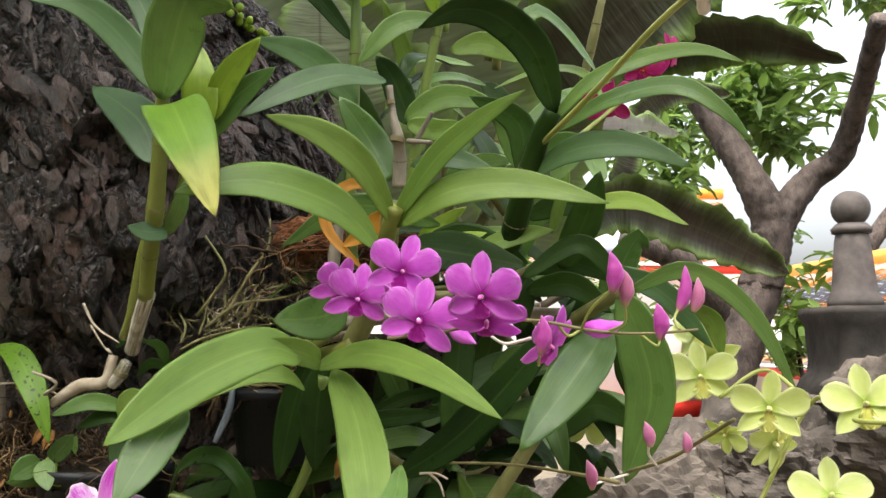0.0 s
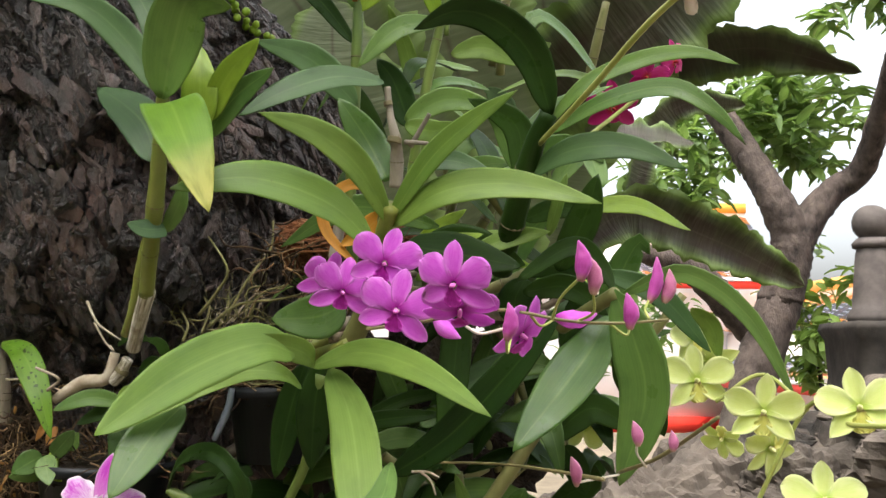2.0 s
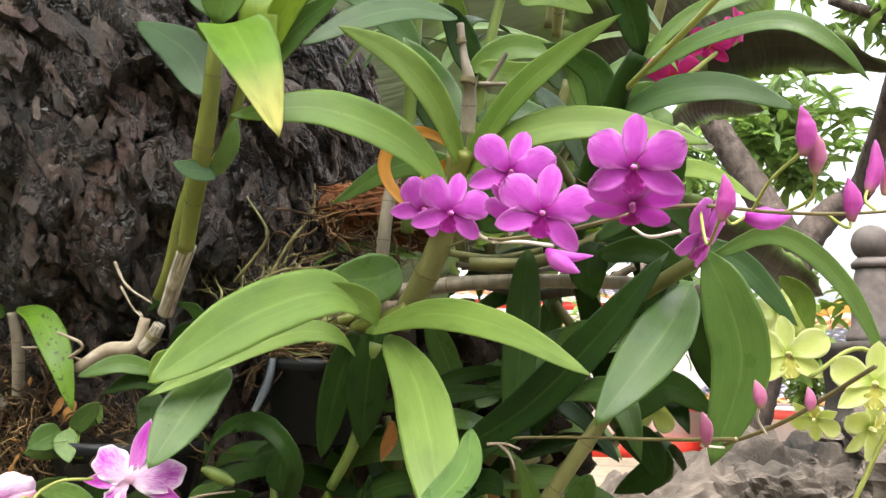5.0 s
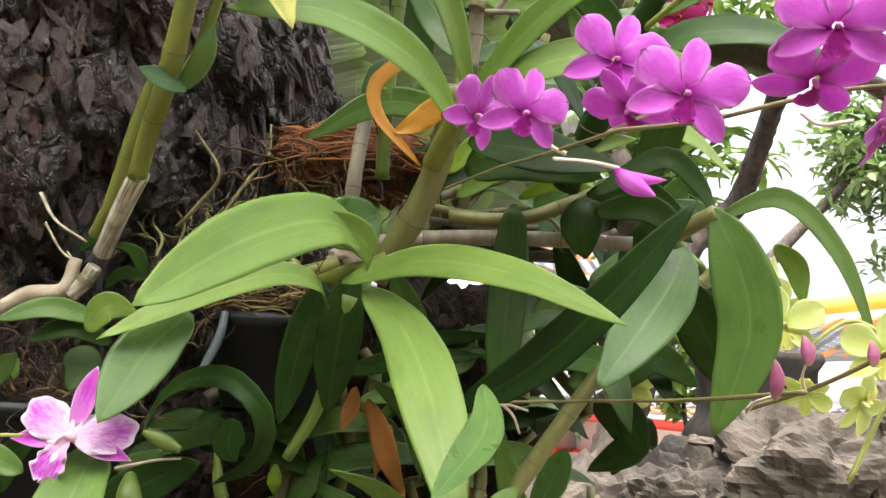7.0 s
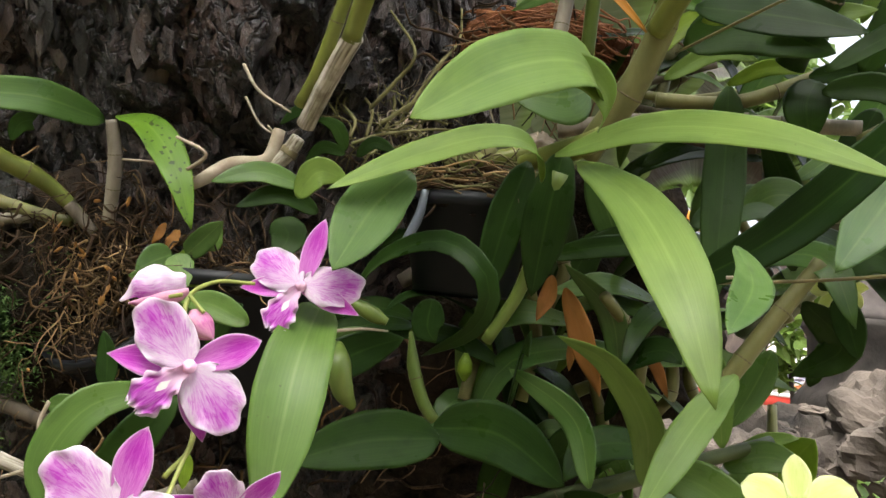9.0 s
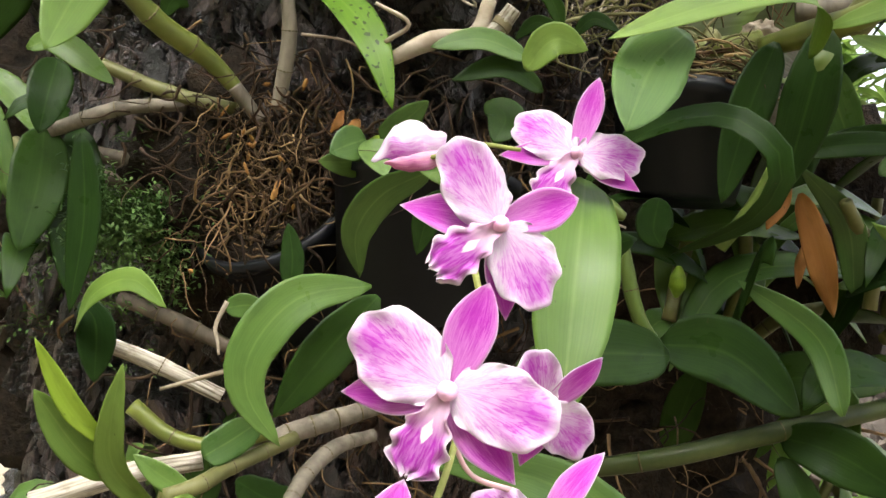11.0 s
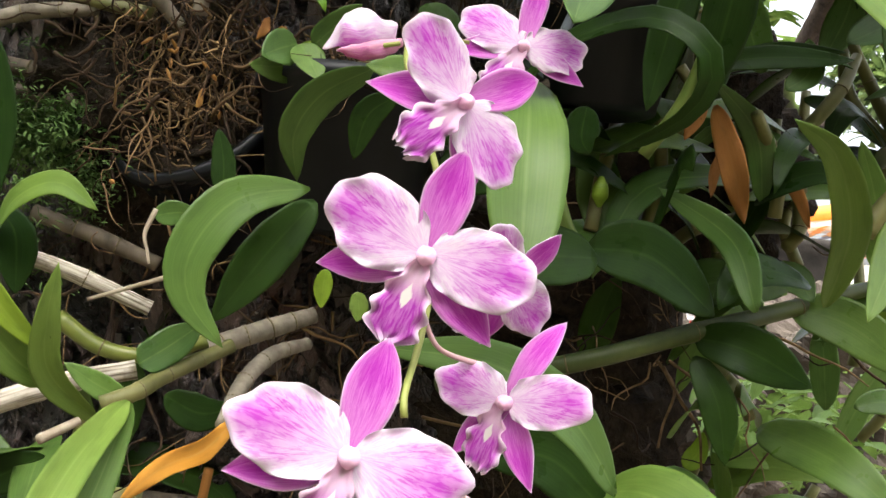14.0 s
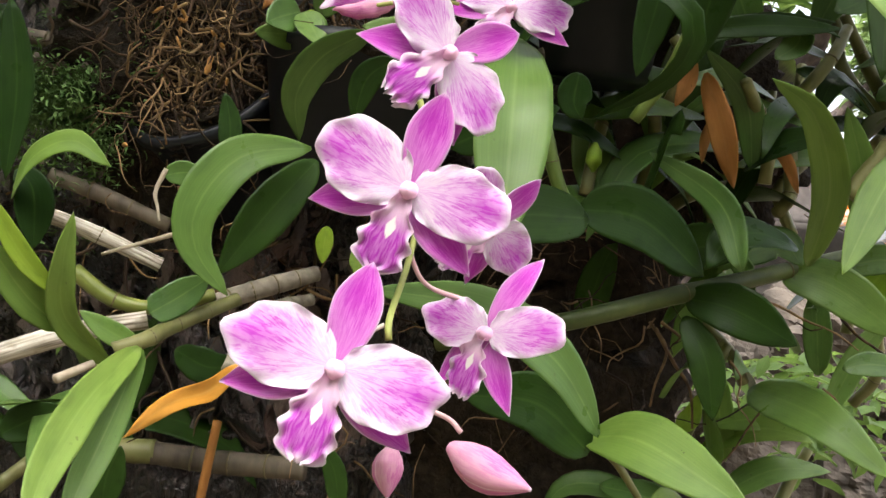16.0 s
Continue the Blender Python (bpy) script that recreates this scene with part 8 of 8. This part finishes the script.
tube(rhizome, "stem", CANE, [(-0.210, 1.055, 1.337), (-0.181, 1.045, 1.341), (-0.158, 1.045, 1.347), (-0.134, 1.050, 1.357)], (0.0055, 0.0080, 0.0078, 0.0070), sides=12, knots=4, n=30, rough=0.04)
for i, p in enumerate(spline([(-0.210, 1.055, 1.337), (-0.158, 1.045, 1.347)], 3)[:3]):
    part("bulb", blob_data((p[0], p[1] - 0.006, p[2] + 0.004), (0.008, 0.007, 0.010), 40 + i, 0.25, 2.2, 18, 12), CANE_DULL, rhizome)

husk = thing("husk", (-0.454, 1.050, 1.237), "torn orange-brown husk scraps among roots", "husk")
leaf(husk, LEAF_BROWN, [(-0.452, 1.060, 1.250), (-0.454, 1.050, 1.237), (-0.459, 1.050, 1.228)], 0.011, (0.1, -0.95, 0.2), wave=0.15, label="curled rusty husk scrap")
leaf(husk, LEAF_BROWN, [(p[0] - 0.012, p[1], p[2] + 0.006) for p in ((-0.452, 1.060, 1.250), (-0.454, 1.050, 1.237), (-0.459, 1.050, 1.228))], 0.008, (0.4, -0.85, 0.2), wave=0.15, label="curled rusty husk scrap")

# ---- single pale roots wandering over the bark ----
roots = thing("root_clump", (-0.232, 1.100, 1.411), "thin pale aerial roots spread over the bark", "root clump")
tube(roots, "root", ROOT_GREEN, [(-0.289, 1.060, 1.383), (-0.267, 1.050, 1.409), (-0.252, 1.040, 1.435), (-0.279, 1.050, 1.476)], (0.0021, 0.0017, 0.0010))
tube(roots, "root", ROOT_GREEN, [(-0.278, 1.060, 1.369), (-0.242, 1.060, 1.396), (-0.197, 1.070, 1.403), (-0.153, 1.090, 1.417)], (0.0021, 0.0017, 0.0014))
tube(roots, "root", ROOT_GREEN, [(-0.255, 1.060, 1.383), (-0.230, 1.060, 1.430), (-0.211, 1.080, 1.465), (-0.211, 1.090, 1.501)], (0.0018, 0.0018, 0.0011))
tube(roots, "root", ROOT, [(-0.399, 1.000, 1.394), (-0.381, 0.990, 1.369), (-0.351, 0.980, 1.351)], (0.0017, 0.0014, 0.0010))
tube(roots, "root", ROOT, [(-0.433, 0.990, 1.295), (-0.417, 0.980, 1.308), (-0.443, 0.980, 1.320)], (0.0017, 0.0017, 0.0014))
tube(roots, "root", ROOT_GREEN, [(-0.301, 1.040, 1.343), (-0.278, 1.050, 1.356), (-0.228, 1.060, 1.369), (-0.178, 1.080, 1.376)], (0.0017, 0.0014, 0.0010))
tube(roots, "root", ROOT_GREEN, [(-0.231, 1.070, 1.383), (-0.218, 1.070, 1.410), (-0.186, 1.080, 1.424), (-0.182, 1.090, 1.452)], (0.0018, 0.0014, 0.0011))
tube(roots, "root", ROOT, [(-0.141, 1.100, 1.442), (-0.160, 1.090, 1.417), (-0.175, 1.080, 1.403), (-0.168, 1.080, 1.383)], (0.0021, 0.0018, 0.0011))
tube(roots, "root", ROOT, [(-0.398, 1.020, 1.371), (-0.383, 1.020, 1.348), (-0.368, 1.010, 1.338), (-0.374, 1.010, 1.345)], (0.0014, 0.0011, 0.0008))
tube(roots, "root", ROOT, [(-0.259, 1.100, 1.377), (-0.250, 1.120, 1.400), (-0.237, 1.130, 1.416), (-0.230, 1.140, 1.444)], (0.0015, 0.0012, 0.0009))
tube(roots, "root", ROOT_GREEN, [(-0.276, 1.100, 1.369), (-0.268, 1.110, 1.402), (-0.278, 1.130, 1.442), (-0.264, 1.150, 1.475)], (0.0018, 0.0015, 0.0009))
tube(roots, "root", ROOT_GREEN, [(-0.291, 1.080, 1.361), (-0.289, 1.100, 1.392), (-0.305, 1.120, 1.418), (-0.303, 1.130, 1.449)], (0.0018, 0.0015, 0.0009))
tube(roots, "root", ROOT_GREEN, [(-0.242, 1.120, 1.377), (-0.239, 1.130, 1.410), (-0.230, 1.150, 1.440), (-0.239, 1.160, 1.474)], (0.0019, 0.0016, 0.0009))
tube(roots, "root", ROOT_GREEN, [(-0.304, 1.050, 1.351), (-0.302, 1.060, 1.370), (-0.316, 1.080, 1.390), (-0.310, 1.090, 1.405)], (0.0017, 0.0014, 0.0009))
tube(roots, "root", ROOT, [(-0.501, 1.030, 1.305), (-0.469, 1.030, 1.305), (-0.448, 1.030, 1.298), (-0.430, 1.020, 1.293)], (0.0013, 0.0010, 0.0010))
tube(roots, "root", ROOT, [(-0.523, 1.000, 1.092), (-0.529, 1.000, 1.074), (-0.526, 1.000, 1.062), (-0.524, 1.000, 1.053)], (0.0020, 0.0015, 0.0009))
tube(roots, "root", ROOT_TAN, [(-0.091, 1.100, 1.008), (-0.071, 1.100, 0.979), (-0.052, 1.100, 0.955), (-0.046, 1.100, 0.919)], (0.0019, 0.0016, 0.0011))
tube(roots, "root", ROOT_TAN, [(-0.097, 1.100, 1.013), (-0.078, 1.100, 0.989), (-0.086, 1.100, 0.957), (-0.089, 1.100, 0.936)], (0.0016, 0.0013, 0.0011))
tube(roots, "root", ROOT_TAN, [(-0.086, 1.100, 1.014), (-0.063, 1.100, 1.001), (-0.051, 1.100, 0.997), (-0.044, 1.100, 0.981)], (0.0016, 0.0014, 0.0011))

# ---- bark chips and husk crumbs caught in the root clump ----
rng = random.Random(88)
chip_mesh = None
for i in range(18):
    chip = part("husk_chip", blob_data((0, 0, 0), (0.006, 0.004, 0.0045), 5, 0.6, 2.5, 12, 8), HUSK, None) if chip_mesh is None else new("husk_chip", chip_mesh)
    chip_mesh = chip.data
    chip.parent = mass
    chip.location = Vector((-0.516, 1.055, 1.201)) - Vector(mass.location) + Vector((rng.gauss(0, 0.034), rng.uniform(-0.010, 0.006), rng.gauss(0.0, 0.045)))
    chip.rotation_euler = [rng.uniform(0, 6) for _ in range(3)]
    chip.scale = (rng.uniform(0.4, 1.1), rng.uniform(0.2, 0.4), rng.uniform(0.25, 0.5))
